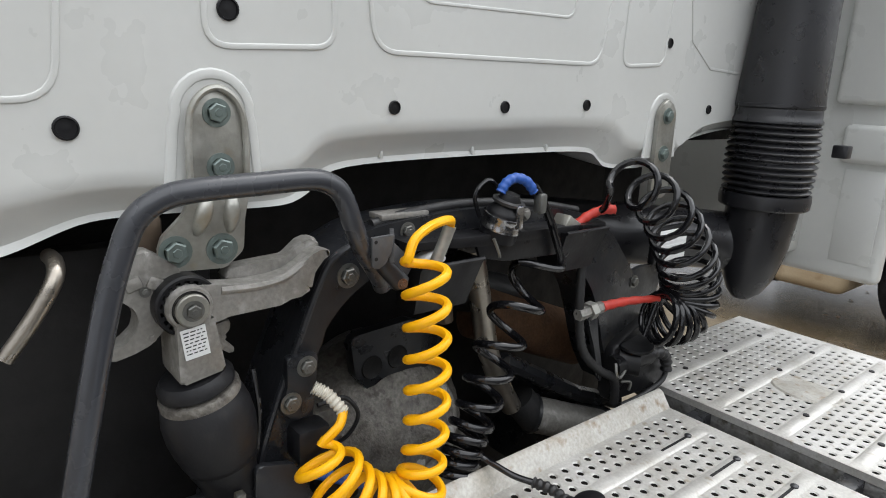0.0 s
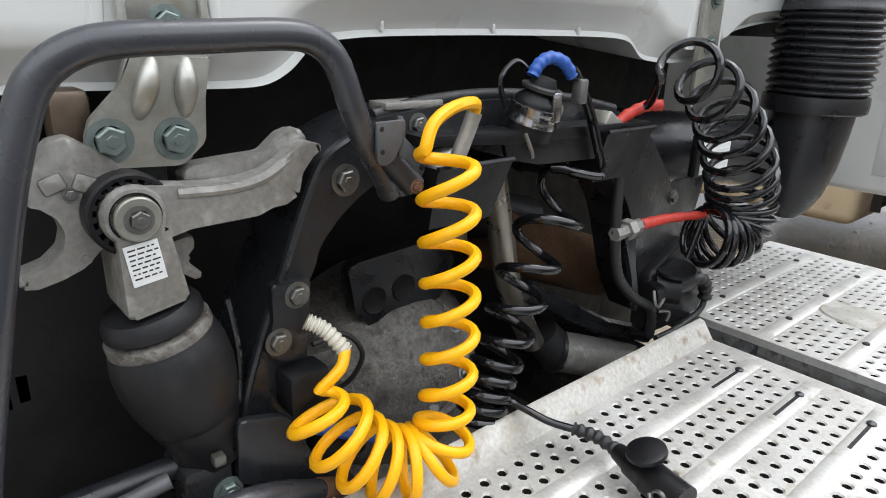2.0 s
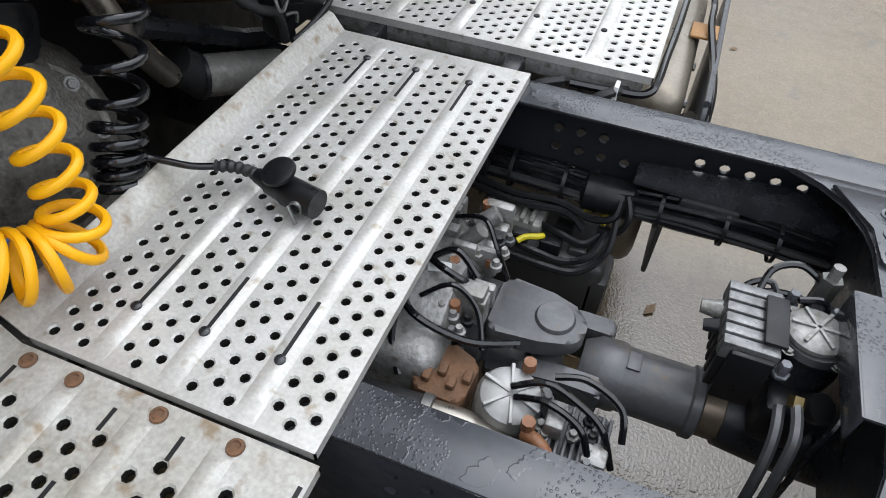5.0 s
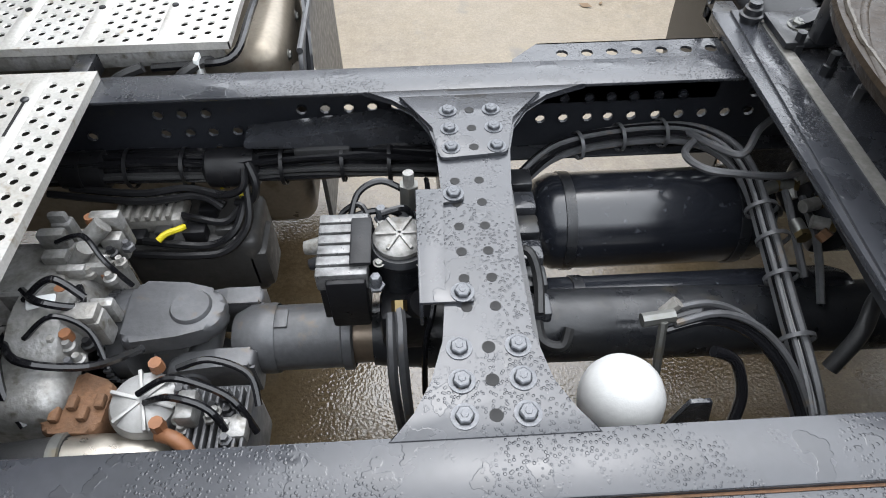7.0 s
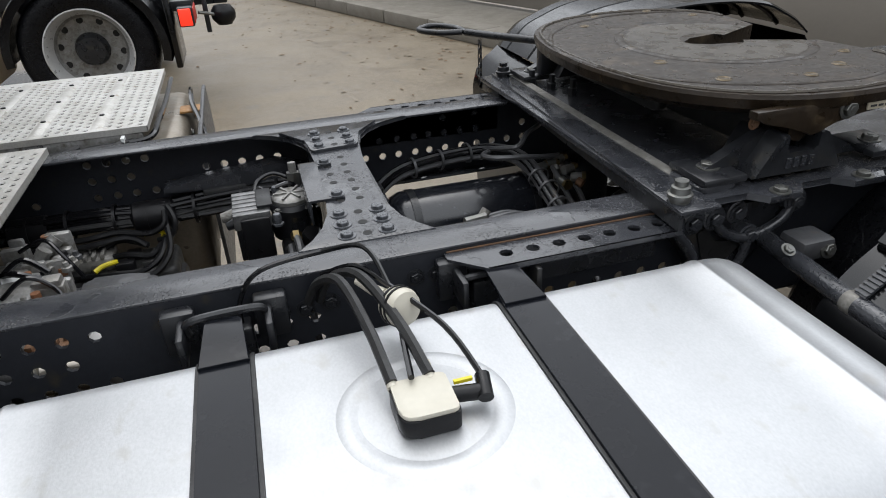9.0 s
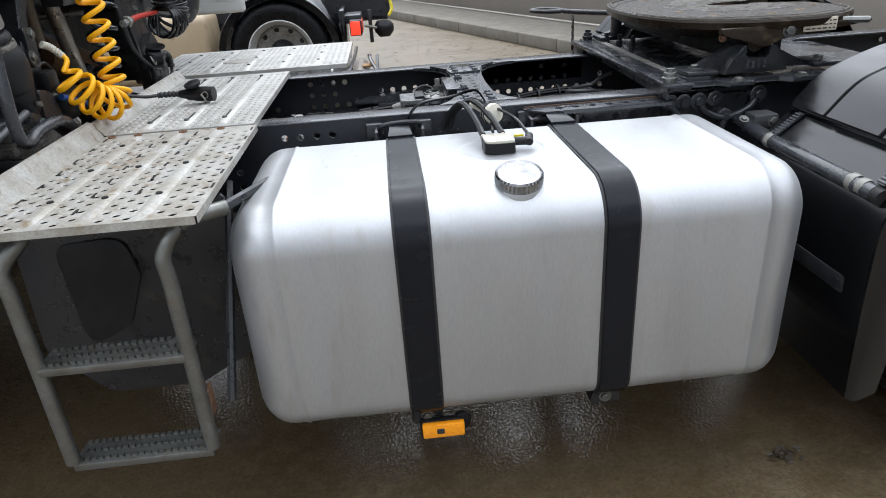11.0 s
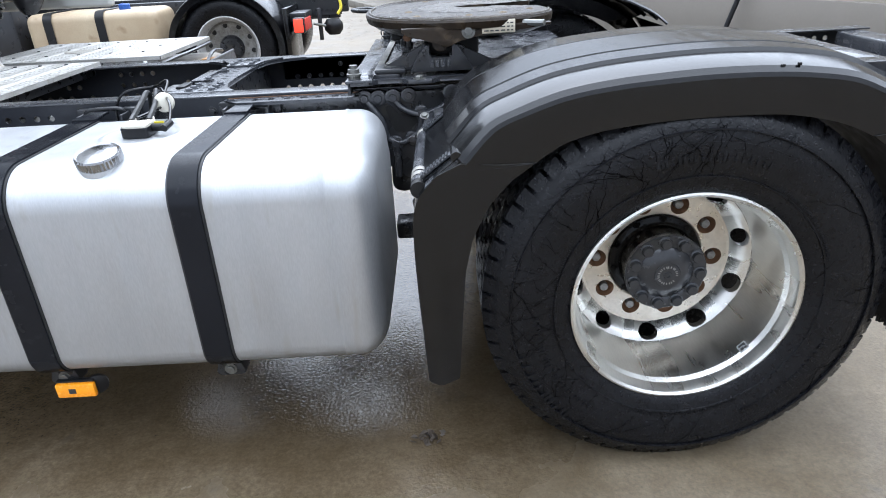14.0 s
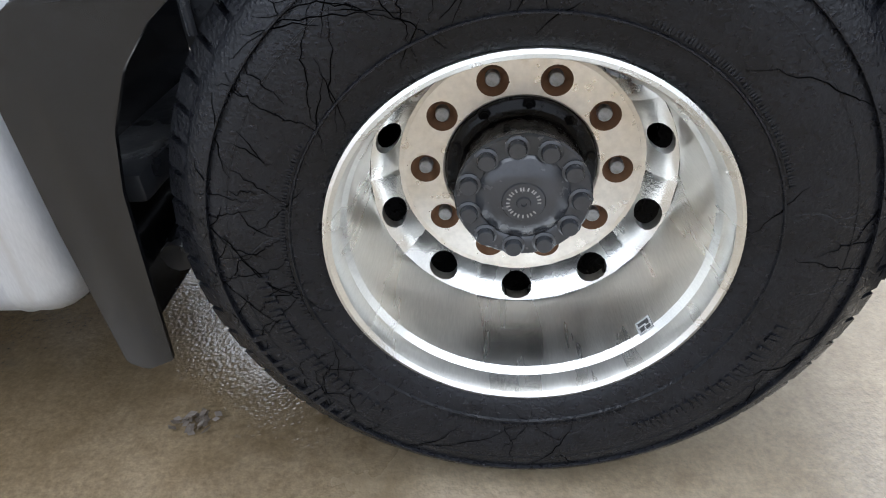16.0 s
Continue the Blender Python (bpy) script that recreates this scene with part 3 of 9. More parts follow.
outl = [(-1.285, -0.25), (-1.312, -0.215), (-1.336, -0.175), (-1.350, -0.10), (-1.353, 0.029), (-1.345, 0.188), (-1.336, 0.279), (-1.322, 0.35), (-1.292, 0.40), (-1.248, 0.437), (-1.164, 0.466), (-1.60, 0.466), (-1.545, 0.44), (-1.503, 0.40), (-1.475, 0.345), (-1.467, 0.30), (-1.463, 0.187), (-1.469, -0.04), (-1.476, -0.11), (-1.492, -0.17), (-1.516, -0.215), (-1.55, -0.25)]
bm = prism(outl, "z", RT - 0.010, RT + 0.002, 0.002)
part("cross_member", bm, FRAME, chassis, "wet grey plate cross member with flared ends")
part("cross_member_web", box(CX - 0.06, CX - 0.05, -0.24, 0.47, RB + 0.05, RT - 0.01), FRAMEDRY, chassis)
part("cross_member_web", box(CX + 0.05, CX + 0.06, -0.24, 0.47, RB + 0.05, RT - 0.01), FRAMEDRY, chassis)
part("gusset_plate", prism(round2([(-1.462, 0.255, 0.015), (-1.342, 0.265, 0.015), (-1.322, 0.36, 0.02), (-1.26, 0.435, 0), (-1.53, 0.435, 0), (-1.47, 0.34, 0.02)]), "z", RT + 0.002, RT + 0.010, 0.002), FRAME, chassis)
for i in range(3):
    for s in (-1, 1):
        bolt(chassis, (-1.400 + s * 0.040, 0.281 + 0.052 * i, RT + 0.010), (0, 0, 1), 0.0115, BOLTED, 20 * i)
        bolt(chassis, (-1.414 + s * 0.040, -0.222 + 0.05 * i, RT + 0.002), (0, 0, 1), 0.0125, BOLTED, 15 * i)
    dark_disc(chassis, (-1.414, -0.222 + 0.05 * i, RT + 0.0018), (0, 0, 1), 0.0092, "drilled_hole")
    dark_disc(chassis, (-1.400, 0.281 + 0.052 * i, RT + 0.0098), (0, 0, 1), 0.0085, "drilled_hole")
for i in range(6):
    for s in (-1, 1):
        dark_disc(chassis, (-1.418 + s * 0.0205, -0.055 + 0.052 * i, RT + 0.0018), (0, 0, 1), 0.0082, "drilled_hole")
part("valve_plate", prism([(-1.503, -0.048), (-1.428, -0.048), (-1.428, -0.018), (-1.468, -0.018), (-1.462, 0.15), (-1.428, 0.155), (-1.428, 0.183), (-1.503, 0.183)], "z", RT + 0.002, RT + 0.008, 0.001), FRAME, chassis)
part("valve_plate_flange", box(-1.506, -1.500, -0.048, 0.183, RT - 0.05, RT + 0.008, 0.002), FRAME, chassis)
for y in (-0.033, 0.169):
    bolt(chassis, (-1.443, y, RT + 0.008), (0, 0, 1), 0.012, BOLTED)

# Drilled angle strips on both rails in front of the coupling.
for web, s in ((NEAR, -1), (FAR, 1)):
    y0, y1 = web, web + s * 0.082
    bm = bmesh.new()
    xs = [-1.187 + 0.0528 * k for k in range(7)]
    holed_strip(bm, min(y0, y1), max(y0, y1), -1.235, -0.842, RT - 0.012, xs, lambda u, v, w: (v, u, w), 0.0132, 1.0, 0.0, 0.006)
    poly = [(-1.235, y0), (-1.295, y0), (-1.295, y0 + s * 0.025), (-1.235, y1)]
    prism(poly, "z", RT - 0.018, RT - 0.012, 0, bm)
    join_box(bm, -1.295, -0.842, min(web, web + s * 0.006), max(web, web + s * 0.006), RT - 0.11, RT - 0.012, 0.002)
    join_box(bm, -1.235, -0.842, min(y1, y1 - s * 0.004), max(y1, y1 - s * 0.004), RT - 0.022, RT - 0.012)
    part("angle_strip", bm, FRAME, chassis, "drilled angle strip, rusty along its edge")
    part("rusty_edge", box(-1.29, -0.85, min(web, web + s * 0.004), max(web, web + s * 0.004), RT - 0.0122, RT - 0.0095, 0.001), RUST, chassis, "rust-brown edge line")
# Bolts along the outside of the near rail.
for x, z, r in ((-1.755, 0.80, 0.013), (-1.60, 0.795, 0.013), (-1.555, 0.79, 0.012), (-1.51, 0.795, 0.012), (-1.35, 0.81, 0.012), (-1.31, 0.81, 0.012), (-1.36, 0.77, 0.01), (-1.26, 0.805, 0.013), (-1.215, 0.77, 0.01), (-1.10, 0.80, 0.011), (-1.05, 0.80, 0.011), (-0.99, 0.80, 0.011), (-0.93, 0.80, 0.011), (-0.88, 0.805, 0.011), (-0.83, 0.80, 0.013), (-0.79, 0.80, 0.013), (-0.75, 0.80, 0.013), (-0.66, 0.80, 0.011), (-0.58, 0.80, 0.013)):
    bolt(chassis, (x, NEAR, z), (0, -1, 0), r, FRAMEDRY, 30 * x)
for x, z in ((0.93, 0.80), (0.99, 0.80), (1.05, 0.80), (0.96, 0.755), (1.02, 0.755), (1.11, 0.80), (1.17, 0.80), (1.14, 0.755)):
    bolt(chassis, (x, NEAR, z), (0, -1, 0), 0.016, ZINC, 70 * x)
# Rear cross plates seen over the mudguard.
part("rear_cross_member", box(1.2, 1.32, -0.25, 0.47, RB + 0.03, RT - 0.008, 0.01), FRAME, chassis)
part("rear_cross_plate", box(0.86, 0.96, -0.25, 0.47, RT - 0.006, RT, 0.002), FRAME, chassis)
part("axle_bar", tube([(0.45, -0.36, 0.60), (0.62, -0.5, 0.6), (0.62, -1.05, 0.62)], 0.02, 10), FRAMEDRY, chassis)

# ---- walkway panels ----


def deck(name, label, x0, x1, y0, y1, z, ribs, material, cols, pitch, r, lip, slots=False, long_holes=False):
    """A perforated plate whose pressed ribs run across the truck; ribs: their middles; cols: rows of holes between two ribs."""
    top = thing(name, label, "walkway panel", ((x0 + x1) / 2, (y0 + y1) / 2, z - 0.02), "walkway panels")
    bm = bmesh.new()
    put = lambda u, v, w: (u, v, w)  # noqa: E731
    half_r = 0.017
    edges = [x0 + 0.012] + [e for c in ribs for e in (c - half_r, c + half_r)] + [x1 - 0.008]
    for k in range(0, len(edges), 2):
        a, b = edges[k], edges[k + 1]
        n = max(1, round((b - a) / cols))
        w = (b - a) / n
        for i in range(n):
            ph = 0.5 * ((i + k // 2) % 2)
            hs = [y0 + 0.022 + pitch * (j + ph) for j in range(int((y1 - y0 - 0.03) / pitch))]
            hs = [h for h in hs if h < y1 - 0.015]
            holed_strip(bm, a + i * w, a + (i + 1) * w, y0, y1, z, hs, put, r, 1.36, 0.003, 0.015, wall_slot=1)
    bm.faces.new([bm.verts.new(c) for c in ((x0, y0, z), (x0 + 0.012, y0, z), (x0 + 0.012, y1, z), (x0, y1, z))])
    bm.faces.new([bm.verts.new(c) for c in ((x1 - 0.008, y0, z), (x1, y0, z), (x1, y1, z), (x1 - 0.008, y1, z))])
    # rolled edges that hang down
    for a, b, c, d in ((x0, x0 + 0.003, y0, y1), (x1 - 0.003, x1, y0, y1), (x0, x1, y0, y0 + 0.003), (x0, x1, y1 - 0.003, y1)):
        join_box(bm, a, b, c, d, z - 0.018, z - 0.0005)
    part("plate", bm, material, top, smooth=30).data.materials.append(HOLESHADE)
    if lip:
        poly = [(x0, z), (x0 - 0.025, z + lip), (x0 - 0.036, z + lip + 0.003), (x0 - 0.038, z + lip - 0.015), (x0 - 0.034, z + lip), (x0 - 0.027, z + lip - 0.004), (x0 - 0.004, z - 0.002)]
        part("front_lip", prism(poly, "y", y0, y1), DECKOLD, top, "upturned dirty front edge")
    for c in ribs:
        bm = bmesh.new()
        h = 0.005
        e = 0.045
        prof = [(-half_r, 0), (-half_r + 0.005, h), (half_r - 0.005, h), (half_r, 0)]
        ys = [y0, y0 + e - 0.012, y0 + e, y1 - e, y1 - e + 0.012, y1]
        hs = [0, 0, 1, 1, 0, 0]
        rings = [[bm.verts.new((c + a, y, z + b * k)) for a, b in prof] for y, k in zip(ys, hs)]
        for p, q in zip(rings, rings[1:]):
            for k in range(3):
                bm.faces.new((p[k], p[k + 1], q[k + 1], q[k]))
        part("rib", bm, material, top, smooth=30)
        if slots:
            for s, ya, yb in ((1, y0 + 0.09, y0 + 0.20), (-1, y1 - 0.20, y1 - 0.09)):
                # black bar laid on the rib for the dark of the slot
                part("slot", box(c - 0.003, c + 0.003, ya, yb, z + h - 0.004, z + h + 0.0006), PUREBLACK, top, "dark narrow slot")
                ye = ya + 0.005 if s > 0 else yb - 0.005
                part("slot_screw", lathe([(0, 0), (0.008, 0), (0.008, 0.003), (0.005, 0.005), (0, 0.005)], 10), FRAMEDRY, top, m=Matrix.Translation((c, ye, z + h)))
        else:
            for k in range(3):
                part("rivet", lathe([(0, 0), (0.008, 0), (0.007, 0.003), (0, 0.004)], 10), PUREBLACK, top, m=Matrix.Translation((c, y0 + (y1 - y0) * (0.2 + 0.3 * k), z + h)))
    return top


DZ = 0.88
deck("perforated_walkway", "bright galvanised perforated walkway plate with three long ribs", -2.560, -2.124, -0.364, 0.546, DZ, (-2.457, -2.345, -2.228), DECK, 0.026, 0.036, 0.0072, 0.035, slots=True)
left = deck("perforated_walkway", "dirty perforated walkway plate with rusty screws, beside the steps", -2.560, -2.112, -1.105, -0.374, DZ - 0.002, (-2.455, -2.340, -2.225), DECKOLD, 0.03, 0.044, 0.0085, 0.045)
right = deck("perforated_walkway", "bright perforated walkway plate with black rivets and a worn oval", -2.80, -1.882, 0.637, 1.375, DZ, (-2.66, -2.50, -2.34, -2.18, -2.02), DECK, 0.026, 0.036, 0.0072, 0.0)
for x in (-2.53, -2.455, -2.325, -2.215):
    part("rusty_screw", lathe([(0, 0), (0.012, 0), (0.011, 0.003), (0.0075, 0.004), (0.006, 0.001), (0, 0.001)], 14), RUST, left, "rust-brown ring screw", m=Matrix.Translation((x, -0.392, DZ - 0.001)))
for k in range(26):
    x, y = -2.54 + 0.13 * (k % 4) + (0.03 if k % 2 else 0), -0.42 - 0.10 * (k // 4)
    part("long_hole", box(x - 0.003, x + 0.003, y - 0.016, y + 0.016, DZ - 0.004, DZ - 0.0012), PUREBLACK, left)
bm = lathe([(0, 0.003), (0.055, 0.004), (0.07, 0.001), (0.085, 0.004), (0.09, 0.0)], 28)
part("worn_oval", bm, DECKOLD, right, "scuffed oval pressing", m=Matrix.Translation((-2.40, 0.94, DZ)) @ Matrix.Diagonal((1.0, 0.75, 1, 1)))
# Bearers under the panels.
for x in (-2.52, -2.18):
    tagged(part("walkway_bearer", box(x - 0.02, x + 0.02, -1.06, 1.33, DZ - 0.060, DZ - 0.0185, 0.004), FRAMEDRY), "dark steel bearer under the walkway", "beam", "walkway bearers")

# ---- silencer box under the far walkway ----
TAN = mat("heat_stained_steel_sheet", (0.30, 0.265, 0.215), 0.38, 0.55, (0.20, 0.17, 0.13), 5, 0.3, 0.25, 90, 0.06, 0.12, spots=(0.16, 0.12, 0.08), spot_scale=14, spot_at=0.6)
silencer = thing("exhaust_silencer", "tan heat-stained steel silencer box with cables clipped along it", "silencer", (-2.3, 1.0, 0.2))
part("shell", box(-2.72, -1.80, 0.72, 1.36, 0.22, 0.80, 0.05, seg=4), TAN, silencer)
part("end_sheet", prism(round2([(0.70, 0.24, 0.03), (1.38, 0.24, 0.03), (1.38, 0.80, 0.06), (0.70, 0.80, 0.06)], 5), "x", -1.762, -1.750, 0.003), PROP, silencer, "dark grey heat shield")
part("end_sheet_edge", tube([(-1.756, 0.72, 0.80), (-1.756, 1.36, 0.80)], 0.008, 8), PROP, silencer)
part("tail_pipe", tube([(-1.80, 0.80, 0.66), (-1.765, 0.78, 0.70)], 0.035, 18), STEEL, silencer, "short bare pipe")
for y in (0.80, 0.98, 1.2):
    bolt(silencer, (-1.80, y, 0.74), (1, 0, 0), 0.010, ZINC)
part("clip_plate", box(-1.83, -1.752, 1.02, 1.10, 0.795, 0.803, 0.003), AMBERSTEEL, silencer, "orange-brown clip plate")
cables(silencer, [[(-1.80, 1.30, 0.81), (-1.79, 1.15, 0.83), (-1.785, 1.05, 0.82), (-1.76, 0.9, 0.80), (-1.745, 0.78, 0.78), (-1.74, 0.70, 0.70)], [(-1.86, 1.30, 0.855), (-1.862, 1.0, 0.85), (-1.868, 0.80, 0.85), (-1.88, 0.64, 0.845), (-1.95, 0.62, 0.84), (-2.05, 0.62, 0.835)]], 0.009, HOSE, "cable")
cables(silencer, [[(-1.92, 0.66, 0.83), (-1.96, 0.60, 0.845), (-2.0, 0.585, 0.82), (-2.02, 0.60, 0.78), (-1.98, 0.64, 0.76)], [(-2.06, 0.60, 0.85), (-2.12, 0.585, 0.83), (-2.13, 0.60, 0.78)]], 0.011, RUBBER, "corrugated_sleeve")
part("cable_tie", box(-1.955, -1.945, 0.60, 0.63, 0.80, 0.862, 0.002), PAPER, silencer, "white cable tie")
part("side_rail", box(-2.78, -1.90, 0.640, 0.655, 0.825, 0.861, 0.003), ALCAST, silencer, "dirty bare support rail")

# ---- steps under the walkway ----
steps = thing("step_ladder", "worn grey tube ladder with two grated rungs, rusty foot", "steps", (-2.35, -1.08, 0.26))
for sx in (-2.205, -2.53):
    pts = [(sx + 0.12 if sx > -2.4 else sx, -0.98, 0.845), (sx + 0.04, -1.04, 0.84), (sx, -1.075, 0.79), (sx, -1.08, 0.72), (sx, -1.085, 0.5), (sx, -1.09, 0.285)]
    part("side_tube", tube(smooth_path(pts), 0.017, 12), ZINC, steps)
for z in (0.555, 0.285):
    bm = box(-2.53, -2.205, -1.10, -1.02, z - 0.022, z - 0.002, 0.003)
    for k in range(20):
        for j in range(3):
            x = -2.52 + 0.0158 * k
            y = -1.09 + 0.03 * j
            join_box(bm, x, x + 0.010, y, y + 0.008, z - 0.002, z + 0.005)
    part("rung", bm, ZINC, steps, "grated rung")
part("rusty_plate", box(-2.197, -2.188, -1.085, -1.045, 0.365, 0.44, 0.003), RUST, steps, "rust-brown bracket")
part("brace", tube([(-2.16, -1.02, 0.36), (-2.13, -0.75, 0.83)], 0.011, 8), FRAMEDRY, steps)
part("brace", tube([(-2.10, -1.0, 0.845), (-1.98, -0.55, 0.80)], 0.012, 8), FRAMEDRY, steps)
bm = prism(round2([(-2.66, 0.80, 0.03), (-2.135, 0.82, 0.03), (-2.125, 0.66, 0.05), (-2.14, 0.36, 0.06), (-2.30, 0.27, 0.06), (-2.55, 0.27, 0.05), (-2.68, 0.42, 0.05)]), "y", -0.80, -0.78, 0.006)
part("inner_panel", bm, FRAMEDRY, steps, "dark pressed steel panel behind the rungs")
# black sheet on the panel: a recess shown by its shade alone
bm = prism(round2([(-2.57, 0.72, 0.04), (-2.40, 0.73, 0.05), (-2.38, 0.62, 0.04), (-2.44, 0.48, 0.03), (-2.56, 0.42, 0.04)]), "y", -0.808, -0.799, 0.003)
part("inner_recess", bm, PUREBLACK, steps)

# ---- fuel tank ----
TX0, TX1, TY0, TY1, TZ0, TZ1 = -2.104, -0.750, -1.038, -0.450, 0.248, 0.832


def tank_section(inset, n=10, rt=0.105, rb=0.07, grow=0.0):
    """The tank's outline across the truck, in (y, z), from the top rear corner round the front."""
    y0, y1, z0, z1 = TY0 + inset - grow, TY1 - inset + grow, TZ0 + inset - grow, TZ1 - inset + grow
    out = []
    for cy_, cz_, r, a0 in ((y1, z1, 0.06, 0), (y0, z1, rt, 90), (y0, z0, rb, 180), (y1, z0, 0.06, 270)):
        r = max(r - inset * 0.5 + grow, 0.012)
        sy, sz = (-1 if a0 in (0, 270) else 1), (-1 if a0 in (0, 90) else 1)
        for k in range(n + 1):
            a = radians(a0 + 90 * k / n)
            out.append((cy_ + sy * r + r * math.cos(a), cz_ + sz * r + r * math.sin(a)))
    return out


tank = thing("fuel_tank", "large brushed aluminium fuel tank held by two black straps", "fuel tank", (-1.42, -0.72, TZ0))
bm = bmesh.new()
cap_r = 0.086
prof = [(TX0 + cap_r * (1 - math.cos(radians(90 * k / 8))), cap_r * (1 - math.sin(radians(90 * k / 8)))) for k in range(9)]
prof = [(TX0 - 0.012, 0.19), (TX0 - 0.008, 0.12)] + prof + [(TX0 + 0.112, 0.0), (TX0 + 0.115, -0.0022), (TX0 + 0.121, -0.0022), (TX0 + 0.124, 0.0), (-1.9, 0), (-1.42, -0.001)]
mid = TX0 + TX1
prof = prof + [(mid - x, i) for x, i in reversed(prof[:-1])]
rings = [[bm.verts.new((x, y, z)) for y, z in tank_section(i)] for x, i in prof]
for p, q in zip(rings, rings[1:]):
    for k in range(len(p)):
        bm.faces.new((p[k], p[(k + 1) % len(p)], q[(k + 1) % len(p)], q[k]))
bm.faces.new(rings[0])
bm.faces.new(rings[-1])
part("shell", bm, ALU, tank, smooth=50)


def strap(xc, w, material, grow, thick, name, label=""):
    sec_o, sec_i = tank_section(0, 10, grow=grow + thick), tank_section(0, 10, grow=grow)
    n0, n1 = 6, 38
    bm = bmesh.new()
    rings = []
    for k in range(n0, n1):
        a, b = sec_i[k], sec_o[k]
        rings.append([bm.verts.new(c) for c in ((xc - w / 2, *a), (xc - w / 2 + 0.001, *b), (xc + w / 2 - 0.001, *b), (xc + w / 2, *a))])
    for p, q in zip(rings, rings[1:]):
        for k in range(4):
            bm.faces.new((p[k], p[(k + 1) % 4], q[(k + 1) % 4], q[k]))
    bm.faces.new(rings[0])
    bm.faces.new(rings[-1])
    return part(name, bm, material, tank, label, smooth=35)


for xc in (-1.688, -1.212):
    strap(xc, 0.086, RUBBER, 0.0005, 0.0035, "strap_lining", "black rubber lining under the strap")
    strap(xc, 0.074, STRAP, 0.0045, 0.004, "strap", "satin black steel strap")
    hz = 0.845 if xc < -1.5 else 0.824
    # hook and bolts where the strap meets the frame
    part("strap_hook", tube(smooth_path([(xc - 0.06, -0.375, 0.815), (xc - 0.05, -0.385, hz), (xc + 0.05, -0.385, hz + 0.004), (xc + 0.065, -0.375, hz - 0.014)]), 0.007, 8), FRAMEDRY, tank)
    part("strap_hook_plate", prism(round2([(xc - 0.037, -0.515, 0), (xc + 0.037, -0.515, 0), (xc + 0.028, -0.395, 0.01), (xc - 0.028, -0.395, 0.01)]), "z", TZ1 + 0.006, TZ1 + 0.014, 0.002), STRAP, tank)
    for s in (-1, 1):
        part("bracket", box(xc + s * 0.075 - 0.028, xc + s * 0.075 + 0.028, -0.36, -0.328, 0.765, 0.845, 0.006), FRAMEDRY, tank)
        part("bracket_arm", box(xc + s * 0.07 - 0.006, xc + s * 0.07 + 0.006, -0.42, -0.35, 0.78, 0.835, 0.004), FRAMEDRY, tank)
    # bottom clamp
    bm = prism(round2([(xc - 0.03, TZ0 - 0.004, 0.006), (xc + 0.03, TZ0 - 0.004, 0.006), (xc + 0.045, TZ0 - 0.05, 0.012), (xc - 0.045, TZ0 - 0.05, 0.012)]), "y", -0.985, -0.94, 0.003)
    part("bottom_clamp", bm, FRAMEDRY, tank)
    bolt(tank, (xc, -0.985, TZ0 - 0.03), (0, -1, 0), 0.012, ZINC)
    part("bearer", box(xc - 0.04, xc + 0.04, -0.95, -0.34, TZ0 - 0.045, TZ0 - 0.006, 0.006), FRAMEDRY, tank)
    part("bearer_post", box(xc - 0.04, xc + 0.04, -0.37, -0.328, TZ0 - 0.045, 0.80, 0.006), FRAMEDRY, tank)
# filler cap on a short neck, set in the rounded edge
cm = Matrix.Translation((-1.432, -0.945, 0.803)) @ pose(0, 0, 0, 14, 0, 0)
part("filler_neck", lathe([(0.06, -0.03), (0.058, 0.018), (0.052, 0.03), (0.0, 0.03)], 36, cm), ALU, tank, "turned aluminium filler neck")
bm = lathe([(0.0, 0.03), (0.054, 0.03), (0.056, 0.034), (0.056, 0.052), (0.052, 0.057), (0.048, 0.054), (0.046, 0.054), (0.03, 0.058), (0, 0.060)], 72, cm)
for k, v in enumerate(sorted((v for v in bm.verts if (cm.inverted() @ v.co).xy.length > 0.0555), key=lambda v: math.atan2((cm.inverted() @ v.co).y, (cm.inverted() @ v.co).x))):
    if (k // 2) % 2:
        v.co = cm @ Vector((*((cm.inverted() @ v.co).xy * 0.955), (cm.inverted() @ v.co).z))
part("filler_cap", bm, CHROME, tank, "ribbed chrome cap", smooth=22)
# sender recess, box, plugs and leads
part("sender_seat", lathe([(0.0, 0.0012), (0.088, 0.0012), (0.100, 0.0045), (0.112, 0.0045), (0.124, 0.0)], 56, Matrix.Translation((-1.432, -0.69, TZ1 - 0.001))), ALU, tank, "shallow round pressing")
bm = prism(round2([(-1.476, -0.742, 0.024), (-1.396, -0.742, 0.008), (-1.396, -0.664, 0.008), (-1.476, -0.664, 0.010)], 6), "z", TZ1 + 0.002, TZ1 + 0.030, 0.003)
part("sender_body", bm, BLACK, tank, "black plastic level sender")
bm = prism(round2([(-1.474, -0.740, 0.022), (-1.398, -0.740, 0.008), (-1.398, -0.666, 0.008), (-1.474, -0.666, 0.010)], 6), "z", TZ1 + 0.030, TZ1 + 0.037, 0.002)
part("sender_lid", bm, IVORY, tank, "white lid of the sender")
for x in (-1.470, -1.418):
    part("pipe_stub", tube([(x, -0.672, TZ1 + 0.03), (x, -0.640, TZ1 + 0.036)], 0.008, 10), IVORY, tank)
part("plug", tube([(-1.396, -0.700, TZ1 + 0.022), (-1.358, -0.706, TZ1 + 0.022)], 0.0115, 12), BLACK, tank)
part("plug", tube([(-1.357, -0.720, TZ1 + 0.022), (-1.350, -0.684, TZ1 + 0.030)], 0.0105, 12), BLACK, tank)
part("plug_clip", box(-1.392, -1.366, -0.692, -0.687, TZ1 + 0.031, TZ1 + 0.036), YCLIP, tank)
